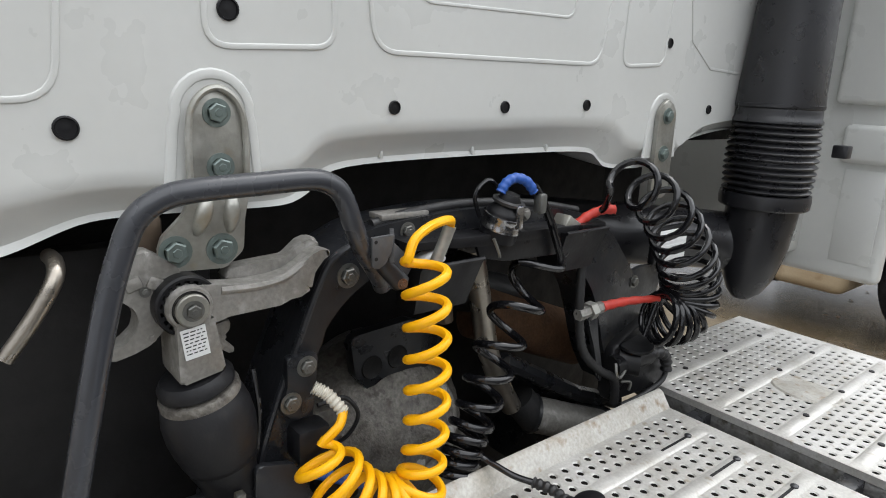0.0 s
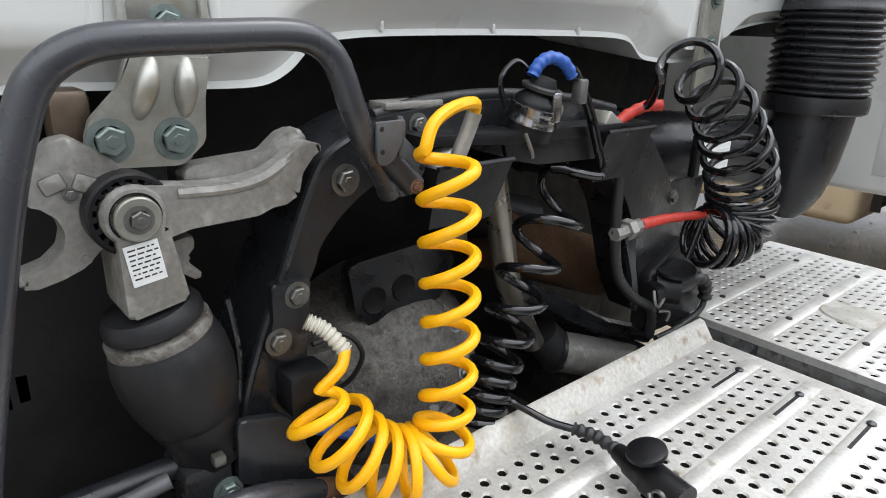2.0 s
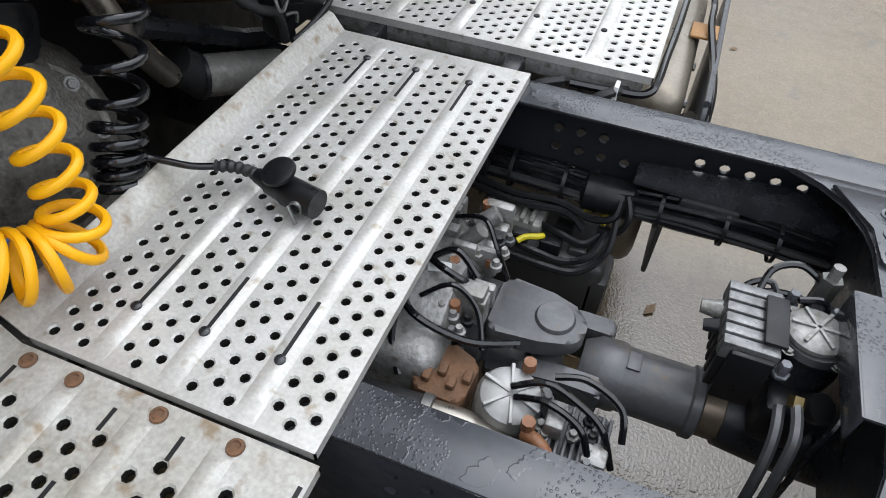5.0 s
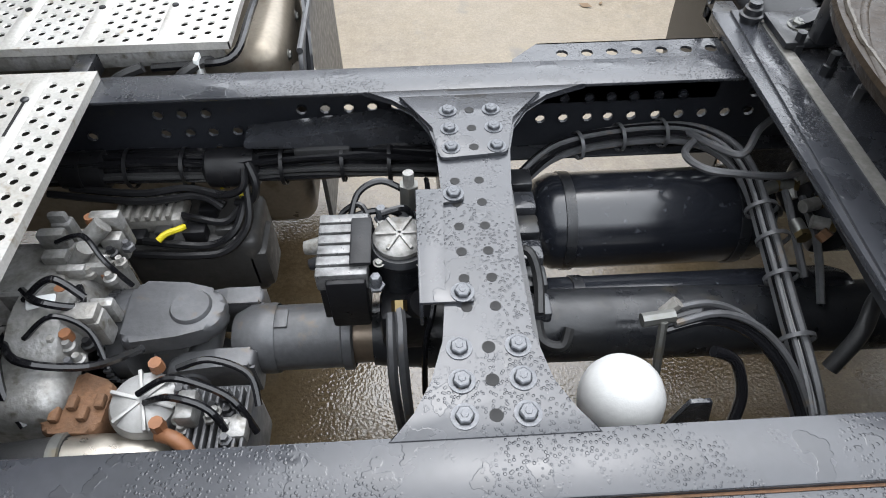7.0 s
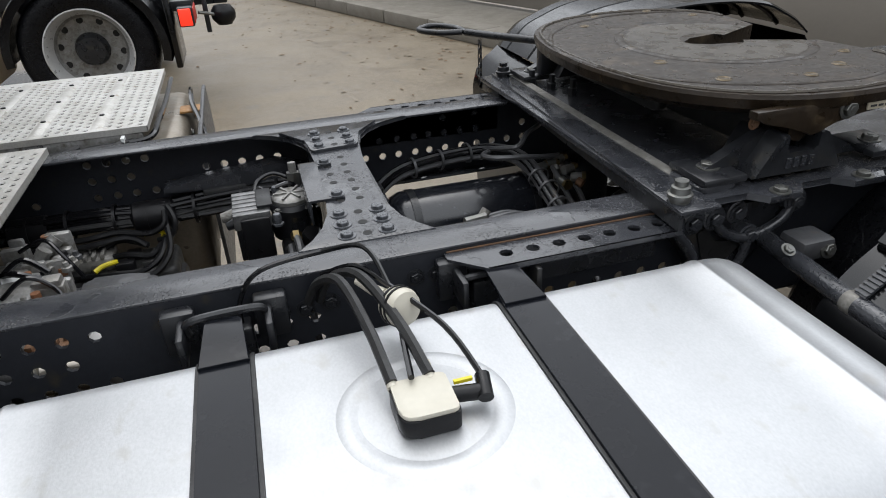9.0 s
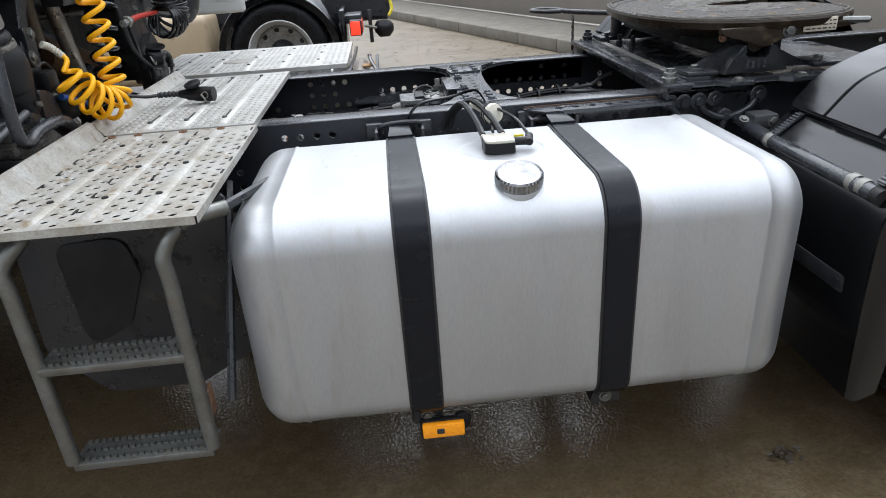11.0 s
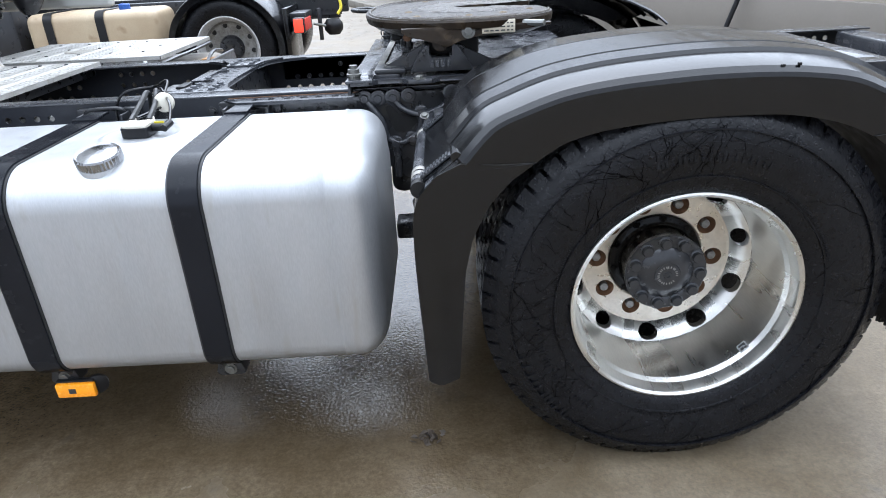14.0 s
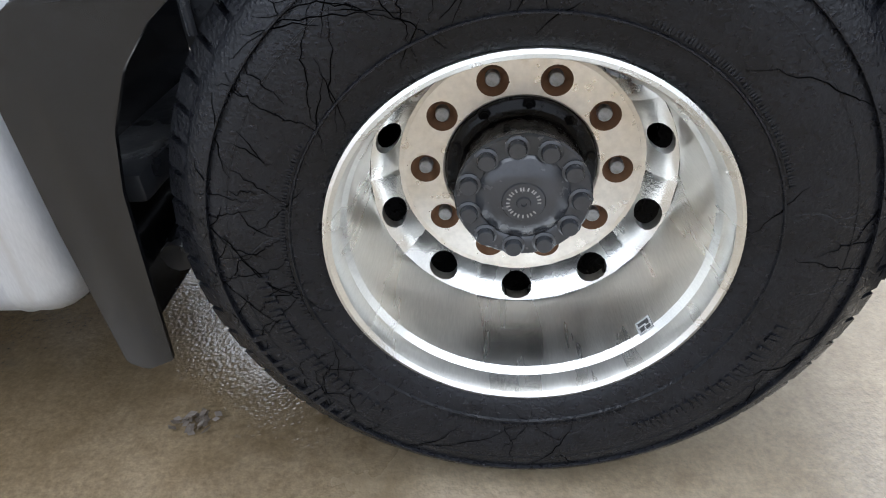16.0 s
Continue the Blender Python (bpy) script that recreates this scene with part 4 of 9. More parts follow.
cables(tank, [[(-1.470, -0.665, TZ1 + 0.035), (-1.480, -0.56, TZ1 + 0.06), (-1.50, -0.45, TZ1 + 0.075), (-1.53, -0.37, TZ1 + 0.03), (-1.55, -0.345, TZ1 - 0.02)], [(-1.418, -0.665, TZ1 + 0.035), (-1.435, -0.56, TZ1 + 0.06), (-1.47, -0.45, TZ1 + 0.08), (-1.51, -0.37, TZ1 + 0.035), (-1.53, -0.345, TZ1 - 0.02)]], 0.0085, RUBBER, "fuel_hose")
cables(tank, [[(-1.350, -0.69, TZ1 + 0.03), (-1.375, -0.60, TZ1 + 0.06), (-1.43, -0.49, TZ1 + 0.075), (-1.47, -0.42, TZ1 + 0.08), (-1.52, -0.36, TZ1 + 0.04)], [(-1.41, -0.50, TZ1 + 0.05), (-1.43, -0.56, TZ1 + 0.045), (-1.445, -0.675, TZ1 + 0.045)], [(-1.43, -0.49, TZ1 + 0.075), (-1.45, -0.4, TZ1 + 0.10), (-1.52, -0.345, TZ1 + 0.075), (-1.62, -0.345, TZ1 + 0.06), (-1.66, -0.345, TZ1 + 0.01), (-1.665, -0.35, TZ1 - 0.04)]], 0.0045, HOSE, "lead")
vm = along((-1.427, -0.512, 0.885), (-1.40, -0.575, 0.90))
part("breather_cap", lathe([(0, -0.03), (0.012, -0.03), (0.015, -0.012), (0.026, -0.008), (0.03, 0.0), (0.03, 0.02), (0.026, 0.03), (0.012, 0.034), (0, 0.034)], 24, vm), IVORY, tank, "round ivory breather cap")
part("breather_nozzle", tube([(-1.44, -0.49, 0.892), (-1.475, -0.455, 0.905)], [0.011, 0.006], 10), IVORY, tank)
for d in (0.004, 0.014):
    part("tie", lathe([(0.0305, d), (0.032, d), (0.032, d + 0.004), (0.0305, d + 0.004)], 20, vm), BLACK, tank)
# amber side reflector
refl = thing("side_reflector", "orange rectangular side marker hung below the tank", "reflector", (-1.65, -1.0, 0.19))
part("lens", box(-1.705, -1.595, -1.018, -1.003, 0.168, 0.212, 0.004), ORANGE, refl)
part("lens_mark", box(-1.668, -1.648, -1.0195, -1.0175, 0.182, 0.198, 0.001), INK, refl, "small dark mark")
part("housing", box(-1.71, -1.60, -1.004, -0.985, 0.164, 0.216, 0.006), BLACK, refl)
part("holder", box(-1.70, -1.66, -0.99, -0.975, 0.20, TZ0 - 0.03, 0.003), FRAMEDRY, refl)
part("lamp", lathe([(0, 0), (0.03, 0), (0.03, 0.012), (0.022, 0.016), (0, 0.016)], 20, along((-1.605, -0.98, 0.19), (-1.595, -1.0, 0.19))), BLACK, refl)

# ---- wheel ----


def wheel(name, label, centre, side, group, turn=0.0, far=False):
    """A tyre on a deep-dished rim; side: -1 when its outside looks to -y."""
    w = thing(name, label, "wheel", (centre[0], centre[1], FZ), group)
    base = Matrix.Translation(centre) @ pose(0, 0, 0, 90 if side < 0 else -90, 0, 0) @ pose(0, 0, 0, 0, 0, turn)
    # heights run outwards from the hub face
    o = 0.262
    prof = [(0.286, o - 0.012), (0.294, o + 0.002), (0.318, o + 0.010), (0.36, o + 0.022), (0.40, o + 0.028), (0.43, o + 0.026), (0.455, o + 0.018), (0.476, o + 0.008), (0.492, o - 0.012), (0.502, o - 0.03), (0.504, o - 0.27), (0.492, o - 0.29), (0.44, o - 0.30), (0.36, o - 0.30), (0.29, o - 0.28)]
    part("tyre", lathe(prof, 96, base), TYRE, w, "wet black worn truck tyre", smooth=60)
    bm = bmesh.new()
    nb = 64
    for k in range(nb):
        a = 360 * k / nb
        mm = base @ pose(0, 0, 0, 0, 0, a)
        for j, (h0, h1, off) in enumerate(((o - 0.048, o - 0.006, 0), (o - 0.095, o - 0.055, 0.5), (o - 0.145, o - 0.102, 0), (o - 0.20, o - 0.152, 0.5), (o - 0.262, o - 0.207, 0))):
            m2 = mm @ pose(0, 0, 0, 0, 0, off * 360 / nb)
            g = 0.0195
            if j == 0:
                lip = [(0.474, h1 + 0.012), (0.487, h1 + 0.002), (0.513, h1 - 0.016), (0.513, h0), (0.475, h0)]
                va, vb = [[bm.verts.new(m2 @ Vector((r * math.cos(s * g / 0.5), r * math.sin(s * g / 0.5), h))) for r, h in lip] for s in (-1, 1)]
                n_ = len(lip)
                for i in range(n_):
                    bm.faces.new((va[i], va[(i + 1) % n_], vb[(i + 1) % n_], vb[i]))
                bm.faces.new(va)
                bm.faces.new(vb)
            elif not far:
                join_box(bm, 0.495, 0.513, -g, g, h0, h1, 0, m2)
    part("tread", bm, TYRE, w, "worn tread blocks", smooth=0)
    if not far:
        rr = random.Random(5)
        for r0, a0, a1, hgt in ((0.385, 70, 110, 0.022), (0.385, 185, 235, 0.022), (0.385, 300, 345, 0.022), (0.345, 20, 70, 0.009), (0.345, 150, 200, 0.009), (0.345, 250, 300, 0.009), (0.43, 200, 230, 0.03)):
            bm = bmesh.new()
            a = a0
            while a < a1:
                wd = 0.003 * hgt / 0.02
                join_box(bm, r0 - hgt / 2, r0 + hgt / 2, -wd, wd, o + 0.014, o + (0.0279 if r0 > 0.36 else 0.0190), 0, base @ pose(0, 0, 0, 0, 0, a))
                a += rr.uniform(1.2, 2.6) * hgt / 0.02
            tagged(part("sidewall_mark", bm, TYRE, w, smooth=0), "raised bars moulded in the sidewall", kind="stuff")
        # moulded step of the sidewall, jogging in and out
        for a0, a1, ra, rb in ((8, 62, 0.412, 0.385), (75, 128, 0.408, 0.38), (140, 178, 0.41, 0.385), (205, 262, 0.412, 0.384), (272, 335, 0.41, 0.386)):
            pts = [(rb, a0 - 4), (ra - 0.006, a0 - 1.5), (ra, a0 + 2)] + [(ra, a0 + 2 + (a1 - a0 - 4) * k / 10) for k in range(1, 10)] + [(ra, a1 - 2), (ra - 0.006, a1 + 1.5), (rb, a1 + 4)]
            path = [base @ Vector((r * math.cos(radians(a)), r * math.sin(radians(a)), o + 0.0245 + 0.03 * (0.412 - r) * -1)) for r, a in pts]
            part("sidewall_ridge", tube(smooth_path(path, 3), 0.0022, 6), TYRE, w)
        for r0 in (0.335, 0.418, 0.446):
            part("sidewall_ring", lathe([(r0 - 0.003, o + 0.012), (r0 - 0.001, o + (0.0275 if r0 > 0.4 else 0.0185)), (r0 + 0.001, o + (0.0275 if r0 > 0.4 else 0.0185)), (r0 + 0.003, o + 0.012)], 96, base), TYRE, w)
    rim_m, disc_m = (FARRIM, FARRIM) if far else (RIM, DISC)
    rim = [(0.2885, o - 0.020), (0.2925, o - 0.004), (0.2915, o + 0.006), (0.2862, o + 0.008), (0.2795, o + 0.003), (0.2755, o - 0.008), (0.2725, o - 0.03), (0.2655, o - 0.043), (0.2635, o - 0.056), (0.2615, o - 0.10), (0.2595, o - 0.15), (0.2575, o - 0.19), (0.256, 0.053)]
    part("rim_barrel", lathe(rim, 96, base), rim_m, w, "polished dished alloy rim", smooth=16)
    # the cone with ten hand holes
    bm = bmesh.new()
    for k in range(10):
        aa = radians(36 * k + 18)

        def put(u, v, ww):
            a = aa + v / 0.235
            r = 0.256 - 0.044 * u / 0.0575
            h = 0.053 - 0.045 * (u / 0.0575) ** 1.5
            return base @ Vector((r * math.cos(a), r * math.sin(a), h + ww))

        ha = 0.235 * math.pi / 10
        n_h = 16
        ring_o, ring_i, ring_d = [], [], []
        uc = 0.029
        for i in range(n_h):
            t = 2 * math.pi * i / n_h
            ring_i.append(bm.verts.new(put(uc + 0.0245 * math.cos(t), 0.029 * math.sin(t), 0)))
            ring_d.append(bm.verts.new(put(uc + 0.0245 * math.cos(t), 0.029 * math.sin(t), -0.022)))
            c, s = math.cos(t), math.sin(t)
            q = 1 / max(abs(c), abs(s))
            ring_o.append(bm.verts.new(put(min(max(0.02875 + 0.02875 * c * q, 0), 0.0575), ha * s * q, 0)))
        for i in range(n_h):
            j = (i + 1) % n_h
            bm.faces.new((ring_o[i], ring_o[j], ring_i[j], ring_i[i]))
            bm.faces.new((ring_i[i], ring_i[j], ring_d[j], ring_d[i]))
    part("rim_cone", bm, rim_m, w, "rim cone with ten round hand holes", smooth=50)
    if far:
        part("disc", lathe([(0.2125, 0.009), (0.204, 0.006), (0.198, 0.007), (0.15, 0.007), (0.135, 0.007), (0.13, 0.0), (0.10, -0.01)], 64, base), disc_m, w, "stained wheel disc")
    else:
        # ten sectors round countersunk stud holes
        bm = bmesh.new()
        for k in range(10):
            aa, n_h = radians(36 * k), 24
            edge_r, edge_c = [], []
            for i in range(n_h):
                t = 2 * math.pi * i / n_h
                c, s = math.cos(t), math.sin(t)
                q = 1 / max(abs(c), abs(s))
                r, a = min(max(0.170 + 0.0345 * c * q, 0.1355), 0.2045), aa + radians(18) * max(-1, min(1, s * q))
                edge_r.append(bm.verts.new(base @ Vector((r * math.cos(a), r * math.sin(a), 0.0072))))
                x, y = 0.166 + 0.0262 * c, 0.0262 * s
                edge_c.append(bm.verts.new(base @ Vector((x * math.cos(aa) - y * math.sin(aa), x * math.sin(aa) + y * math.cos(aa), 0.0072))))
            for i in range(n_h):
                j = (i + 1) % n_h
                bm.faces.new((edge_r[i], edge_r[j], edge_c[j], edge_c[i]))
        bmesh.ops.remove_doubles(bm, verts=bm.verts, dist=0.0004)
        part("disc", bm, disc_m, w, "stained wheel disc", smooth=30)
        part("disc_rim", lathe([(0.2125, 0.009), (0.2045, 0.0068)], 64, base), disc_m, w)
        part("disc_bore", lathe([(0.1370, 0.0070), (0.132, 0.004), (0.131, -0.02)], 64, base), disc_m, w)
    for k in range(10):
        a = radians(36 * k)
        up = base.to_3x3() @ Vector((0, 0, 1))
        c = base @ Vector((0.166 * math.cos(a), 0.166 * math.sin(a), 0.0072))
        if not far:
            if "stud" not in BOLTS:
                BOLTS["stud"] = mesh_of(lathe([(0.0263, 0.0004), (0.0250, -0.002), (0.0165, -0.021), (0.0150, -0.022), (0.0, -0.022)], 24), "wheel_stud", mat("dark_rusty_recess", (0.16, 0.075, 0.03), 0.7, 0, (0.07, 0.036, 0.018), 30))
                BOLTS["studend"] = mesh_of(lathe([(0.0125, -0.022), (0.0125, -0.006), (0.0105, -0.004), (0.0, -0.004)], 14), "stud_end", ALCAST)
            part("wheel_stud", BOLTS["stud"], None, w, "rusty recessed wheel stud", m=along(c, c + up))
            part("stud_end", BOLTS["studend"], None, w, m=along(c, c + up))
        else:
            bolt(w, c, up, 0.016, FRAMEDRY)
    hubm = FRAMEDRY if far else mat("glossy_black_hub", (0.0016, 0.0016, 0.002), 0.2, 0, (0.001, 0.001, 0.0013), 20, spec=0.16)
    part("hub", lathe([(0.1315, -0.02), (0.1315, 0.004), (0.128, 0.010), (0.116, 0.012), (0.108, 0.016), (0.104, 0.024), (0.103, 0.085), (0.098, 0.088)], 48, base), hubm, w, "black hub")
    bm = lathe([(0.098, 0.086), (0.110, 0.088), (0.1115, 0.104), (0.108, 0.108), (0.080, 0.109), (0.076, 0.106), (0.07, 0.111), (0.05, 0.118), (0.03, 0.121), (0.0, 0.121)], 48, base)
    part("hub_cap", bm, HUBCAP if not far else hubm, w, "dark grey hub cover with a ring of bolts")
    if not far:
        for k in range(11):
            a = radians(360 / 11 * k)
            c = base @ Vector((0.0915 * math.cos(a), 0.0915 * math.sin(a), 0.1085))
            up = base.to_3x3() @ Vector((0, 0, 1))
            if "hubbolt" not in BOLTS:
                BOLTS["hubbolt"] = mesh_of(lathe([(0.020, 0), (0.020, 0.003), (0.0155, 0.005), (0.015, 0.013), (0.013, 0.016), (0, 0.0165)], 14), "hub_bolt", HUBCAP)
            part("hub_bolt", BOLTS["hubbolt"], None, w, m=along(c, c + up))
        for k in range(10):
            a = radians(36 * k + 14)
            c = base @ Vector((0.1205 * math.cos(a), 0.1205 * math.sin(a), 0.011))
            bolt(w, c, base.to_3x3() @ Vector((0, 0, 1)), 0.0075, hubm)
        part("hub_boss", lathe([(0.036, 0.120), (0.034, 0.123), (0.012, 0.1235), (0.010, 0.127), (0.005, 0.127), (0.004, 0.124), (0, 0.124)], 24, base), HUBCAP, w)
        rr = random.Random(9)
        bm = bmesh.new()
        for k in range(22):
            join_box(bm, 0.022, 0.028, -0.0012, 0.0012, 0.1225, 0.1242, 0, base @ pose(0, 0, 0, 0, 0, 15 * k + rr.uniform(-3, 3)))
        part("cast_marks", bm, ALCAST, w, smooth=0)
        a = radians(-41.5)
        ca, sa = math.cos(a), math.sin(a)
        ax, nx = Vector((ca * 0.25, sa * 0.25, 1)).normalized(), Vector((-ca, -sa, 0.25)).normalized()
        tx = ax.cross(nx)
        st = base @ Matrix(((tx.x, ax.x, nx.x, 0.2648 * ca), (tx.y, ax.y, nx.y, 0.2648 * sa), (tx.z, ax.z, nx.z, o - 0.050), (0, 0, 0, 1)))
        part("rim_sticker", box(-0.014, 0.014, -0.012, 0.012, 0.0018, 0.003, m=st), mat("clear_sticker", (0.55, 0.56, 0.55), 0.3, 0.6, (0.5, 0.5, 0.5), 20), w, "small square pale sticker")
        bm = bmesh.new()
        for bx, by, bw, bh in ((-0.006, 0.006, 0.004, 0.003), (0.005, 0.005, 0.004, 0.004), (0.0, -0.005, 0.010, 0.003), (-0.007, -0.001, 0.003, 0.002)):
            join_box(bm, bx - bw, bx + bw, by - bh, by + bh, 0.003, 0.0036, 0, st)
        part("sticker_print", bm, INK, w, "illegible dark print", smooth=0)
        # weather cracks that wander across the sidewall
        rr = random.Random(17)
        pr, ph_ = [q[0] for q in prof[1:9]], [q[1] for q in prof[1:9]]
        for k in range(96):
            a, r = (rr.uniform(85, 215) if k % 3 else rr.uniform(0, 360)), rr.uniform(0.30, 0.44)
            slope, pts = rr.uniform(-45, 45), []
            for i in range(rr.randint(8, 22)):
                if r > 0.47:
                    break
                pts.append(base @ Vector((r * math.cos(radians(a)), r * math.sin(radians(a)), float(np.interp(r, pr, ph_)) + 0.0006)))
                r += rr.uniform(0.002, 0.011)
                a += (slope + rr.uniform(-20, 20)) * 0.035
            if len(pts) > 3:
                part("sidewall_crack", tube(pts, [0.0006 * (1 - abs(2 * i / (len(pts) - 1) - 1)) + 0.00025 for i in range(len(pts))], 4), DEEP, w)
    return w


WC = (0.015, -0.848, 0.44)
wheel("truck_tyre_and_rim", "large drive wheel with polished alloy rim and black hub", WC, -1, "rear wheels", turn=-2.0)
inner = thing("inner_drive_wheel", "inner twin tyre hidden behind the outer wheel", "wheel", (0, -0.52, FZ), "rear wheels")
part("tyre", lathe([(0.30, -0.14), (0.40, -0.15), (0.47, -0.14), (0.50, -0.11), (0.50, 0.11), (0.47, 0.14), (0.40, 0.15), (0.30, 0.14)], 64, Matrix.Translation((0.015, -0.46, 0.44)) @ pose(0, 0, 0, 90, 0, 0)), TYRE, inner)
part("rim", lathe([(0.30, -0.14), (0.26, 0), (0.24, 0.12), (0.1, 0.13)], 48, Matrix.Translation((0.015, -0.46, 0.44)) @ pose(0, 0, 0, 90, 0, 0)), DISC, inner)
axle = thing("drive_axle", "dark painted axle housing between the wheels", "axle", (0, 0.1, 0.3))
part("housing", tube([(0.015, -0.6, 0.44), (0.015, -0.25, 0.44), (0.015, 0.1, 0.44), (0.015, 0.45, 0.44), (0.015, 0.8, 0.44)], [0.09, 0.09, 0.2, 0.09, 0.09], 20), FRAMEDRY, axle)
wheel("truck_tyre_and_rim", "far drive wheel with silver rim", (0.015, 1.05, 0.44), 1, "rear wheels", far=True)

# ---- mudguard ----


def mudguard(name, label, flip):
    """Three plastic pieces over the twin tyres; flip mirrors them to the far side."""
    S = (lambda y: y) if not flip else (lambda y: 0.2 - y)
    g = thing(name, label, "mudguard", (0, S(-0.85), 0.25), "mudguards")
    yo, yi = -1.125, -0.57
    # middle arch: centre line over the tyre
    top = smooth_path([(-0.537, 0, 0.838), (-0.470, 0, 0.911), (-0.40, 0, 0.944), (-0.306, 0, 0.975), (-0.20, 0, 0.992), (-0.10, 0, 1.000), (0.0, 0, 1.005), (0.105, 0, 1.005), (0.212, 0, 0.999), (0.320, 0, 0.982), (0.40, 0, 0.948), (0.462, 0, 0.916), (0.525, 0, 0.868)], 4)
    low = smooth_path([(-0.368, 0, 0.828), (-0.335, 0, 0.851), (-0.30, 0, 0.870), (-0.235, 0, 0.889), (-0.16, 0, 0.900), (-0.09, 0, 0.906), (0.0, 0, 0.910), (0.09, 0, 0.911), (0.17, 0, 0.908), (0.235, 0, 0.899), (0.298, 0, 0.884), (0.345, 0, 0.866), (0.382, 0, 0.848)], 4)
    cross = [(yi, 0.028), (yi - 0.012, 0.036), (-0.735, 0.042), (-0.739, 0.034), (-0.745, 0.034), (-0.750, 0.043), (-0.942, 0.041), (-0.946, 0.032), (-0.953, 0.032), (-0.958, 0.040), (-1.028, 0.037), (-1.033, 0.0285), (-1.040, 0.0275), (-1.088, 0.019), (-1.114, 0.010), (yo - 0.002, -0.002), (yo - 0.005, -0.012)]
    bm = bmesh.new()
    rows = []
    for p, q in zip(top, low):
        c = Vector((0.015, 0, 0.44))
        d = (Vector((p.x, 0, p.z)) - c).normalized()
        row = [bm.verts.new((p.x + d.x * h, S(y), p.z + d.z * h)) for y, h in cross]
        e = Vector((q.x, 0, q.z))
        row.append(bm.verts.new((p.x * 0.5 + q.x * 0.5, S(yo - 0.005), p.z * 0.5 + q.z * 0.5)))
        row.append(bm.verts.new((e.x, S(yo), e.z)))
        row.append(bm.verts.new((e.x, S(yo + 0.008), e.z)))
        row.append(bm.verts.new((p.x + d.x * -0.02, S(yo + 0.010), p.z + d.z * -0.02)))
        row += [bm.verts.new((p.x + d.x * (h - 0.007), S(y), p.z + d.z * (h - 0.007))) for y, h in reversed(cross[:13])]
        rows.append(row)
    for a, b in zip(rows, rows[1:]):
        n_ = len(a)
        for k in range(n_):
            bm.faces.new((a[k], a[(k + 1) % n_], b[(k + 1) % n_], b[k]))
    bm.faces.new(rows[0])
    bm.faces.new(rows[-1])
    part("arch", bm, GUARD, g, "scuffed black plastic arch with two grooves", smooth=13)

    def apron(nm, outline, rear):
        bm = prism(outline, "y", S(yo + 0.004), S(yo + 0.012), 0.002)
        part(nm, bm, GUARD, g, "black plastic side apron")

    front = round2([(-0.537, 0.835, 0), (-0.368, 0.826, 0.004), (-0.425, 0.785, 0.05), (-0.475, 0.73, 0.08), (-0.515, 0.65, 0.10), (-0.536, 0.56, 0.1), (-0.545, 0.46, 0.1), (-0.562, 0.245, 0.006), (-0.612, 0.223, 0.01), (-0.643, 0.240, 0.008), (-0.655, 0.50, 0.1), (-0.657, 0.69, 0.10), (-0.640, 0.755, 0.04), (-0.597, 0.805, 0.03)], 5)
    apron("front_apron", front, False)
    rear = round2([(0.382, 0.850, 0), (0.525, 0.869, 0.006), (0.596, 0.777, 0.06), (0.633, 0.682, 0.08), (0.661, 0.568, 0.1), (0.689, 0.371, 0.1), (0.703, 0.213, 0.05), (0.708, 0.126, 0.006), (0.694, 0.126, 0.006), (0.697, 0.235, 0.004), (0.650, 0.250, 0.004), (0.626, 0.404, 0.1), (0.593, 0.572, 0.1), (0.538, 0.688, 0.1), (0.467, 0.79, 0.08)], 5)
    apron("rear_apron", rear, True)
    # broad faces of the front and rear pieces
    def sheet(nm, line, y0, y1, t, label="", material=GUARD):
        bm = bmesh.new()
        pts = smooth_path([(x, 0, z) for x, z in line], 5)
        rows = []
        for i, p in enumerate(pts):
            tn = (pts[min(i + 1, len(pts) - 1)] - pts[max(i - 1, 0)]).normalized()
            nn = Vector((-tn.z, 0, tn.x)) * t
            rows.append([bm.verts.new(c) for c in ((p.x, S(y0), p.z), (p.x, S(y1), p.z), (p.x + nn.x, S(y1), p.z + nn.z), (p.x + nn.x, S(y0), p.z + nn.z))])
        for a, b in zip(rows, rows[1:]):
            for k in range(4):
                bm.faces.new((a[k], a[(k + 1) % 4], b[(k + 1) % 4], b[k]))
        bm.faces.new(rows[0])
        bm.faces.new(rows[-1])
        part(nm, bm, material, g, label)

    sheet("front_sheet", [(-0.545, 0.845), (-0.60, 0.80), (-0.645, 0.74), (-0.657, 0.66), (-0.655, 0.50), (-0.643, 0.24)], yi, yo + 0.01, 0.006)
    sheet("rear_sheet", [(0.53, 0.872), (0.598, 0.777), (0.633, 0.682), (0.661, 0.568), (0.689, 0.371), (0.700, 0.235)], yi, yo + 0.01, 0.006)
    # spray flap inside the rear piece, with a toothed lower edge
    sheet("spray_flap", [(0.44, 0.83), (0.525, 0.74), (0.585, 0.60), (0.615, 0.45), (0.635, 0.27)], yi, yo + 0.03, 0.008, "black fibre spray flap", PUREBLACK)
    rr = random.Random(21)
    bm = bmesh.new()
    for k in range(46):
        y = S(yo + 0.03 + (yi - yo - 0.03) * (k + 0.5) / 46)
        d = rr.uniform(0.012, 0.030)
        join_box(bm, 0.6335, 0.6395, y - 0.0028, y + 0.0028, 0.272 - d, 0.275)
    part("spray_fringe", bm, BLACK, g, "toothed spray flap edge", smooth=0)
    part("seam", tube(smooth_path([(-0.537, S(yo - 0.003), 0.837), (-0.46, S(yo - 0.004), 0.828), (-0.368, S(yo - 0.003), 0.828)], 4), 0.0012, 6), PUREBLACK, g, "dark line between the pieces")
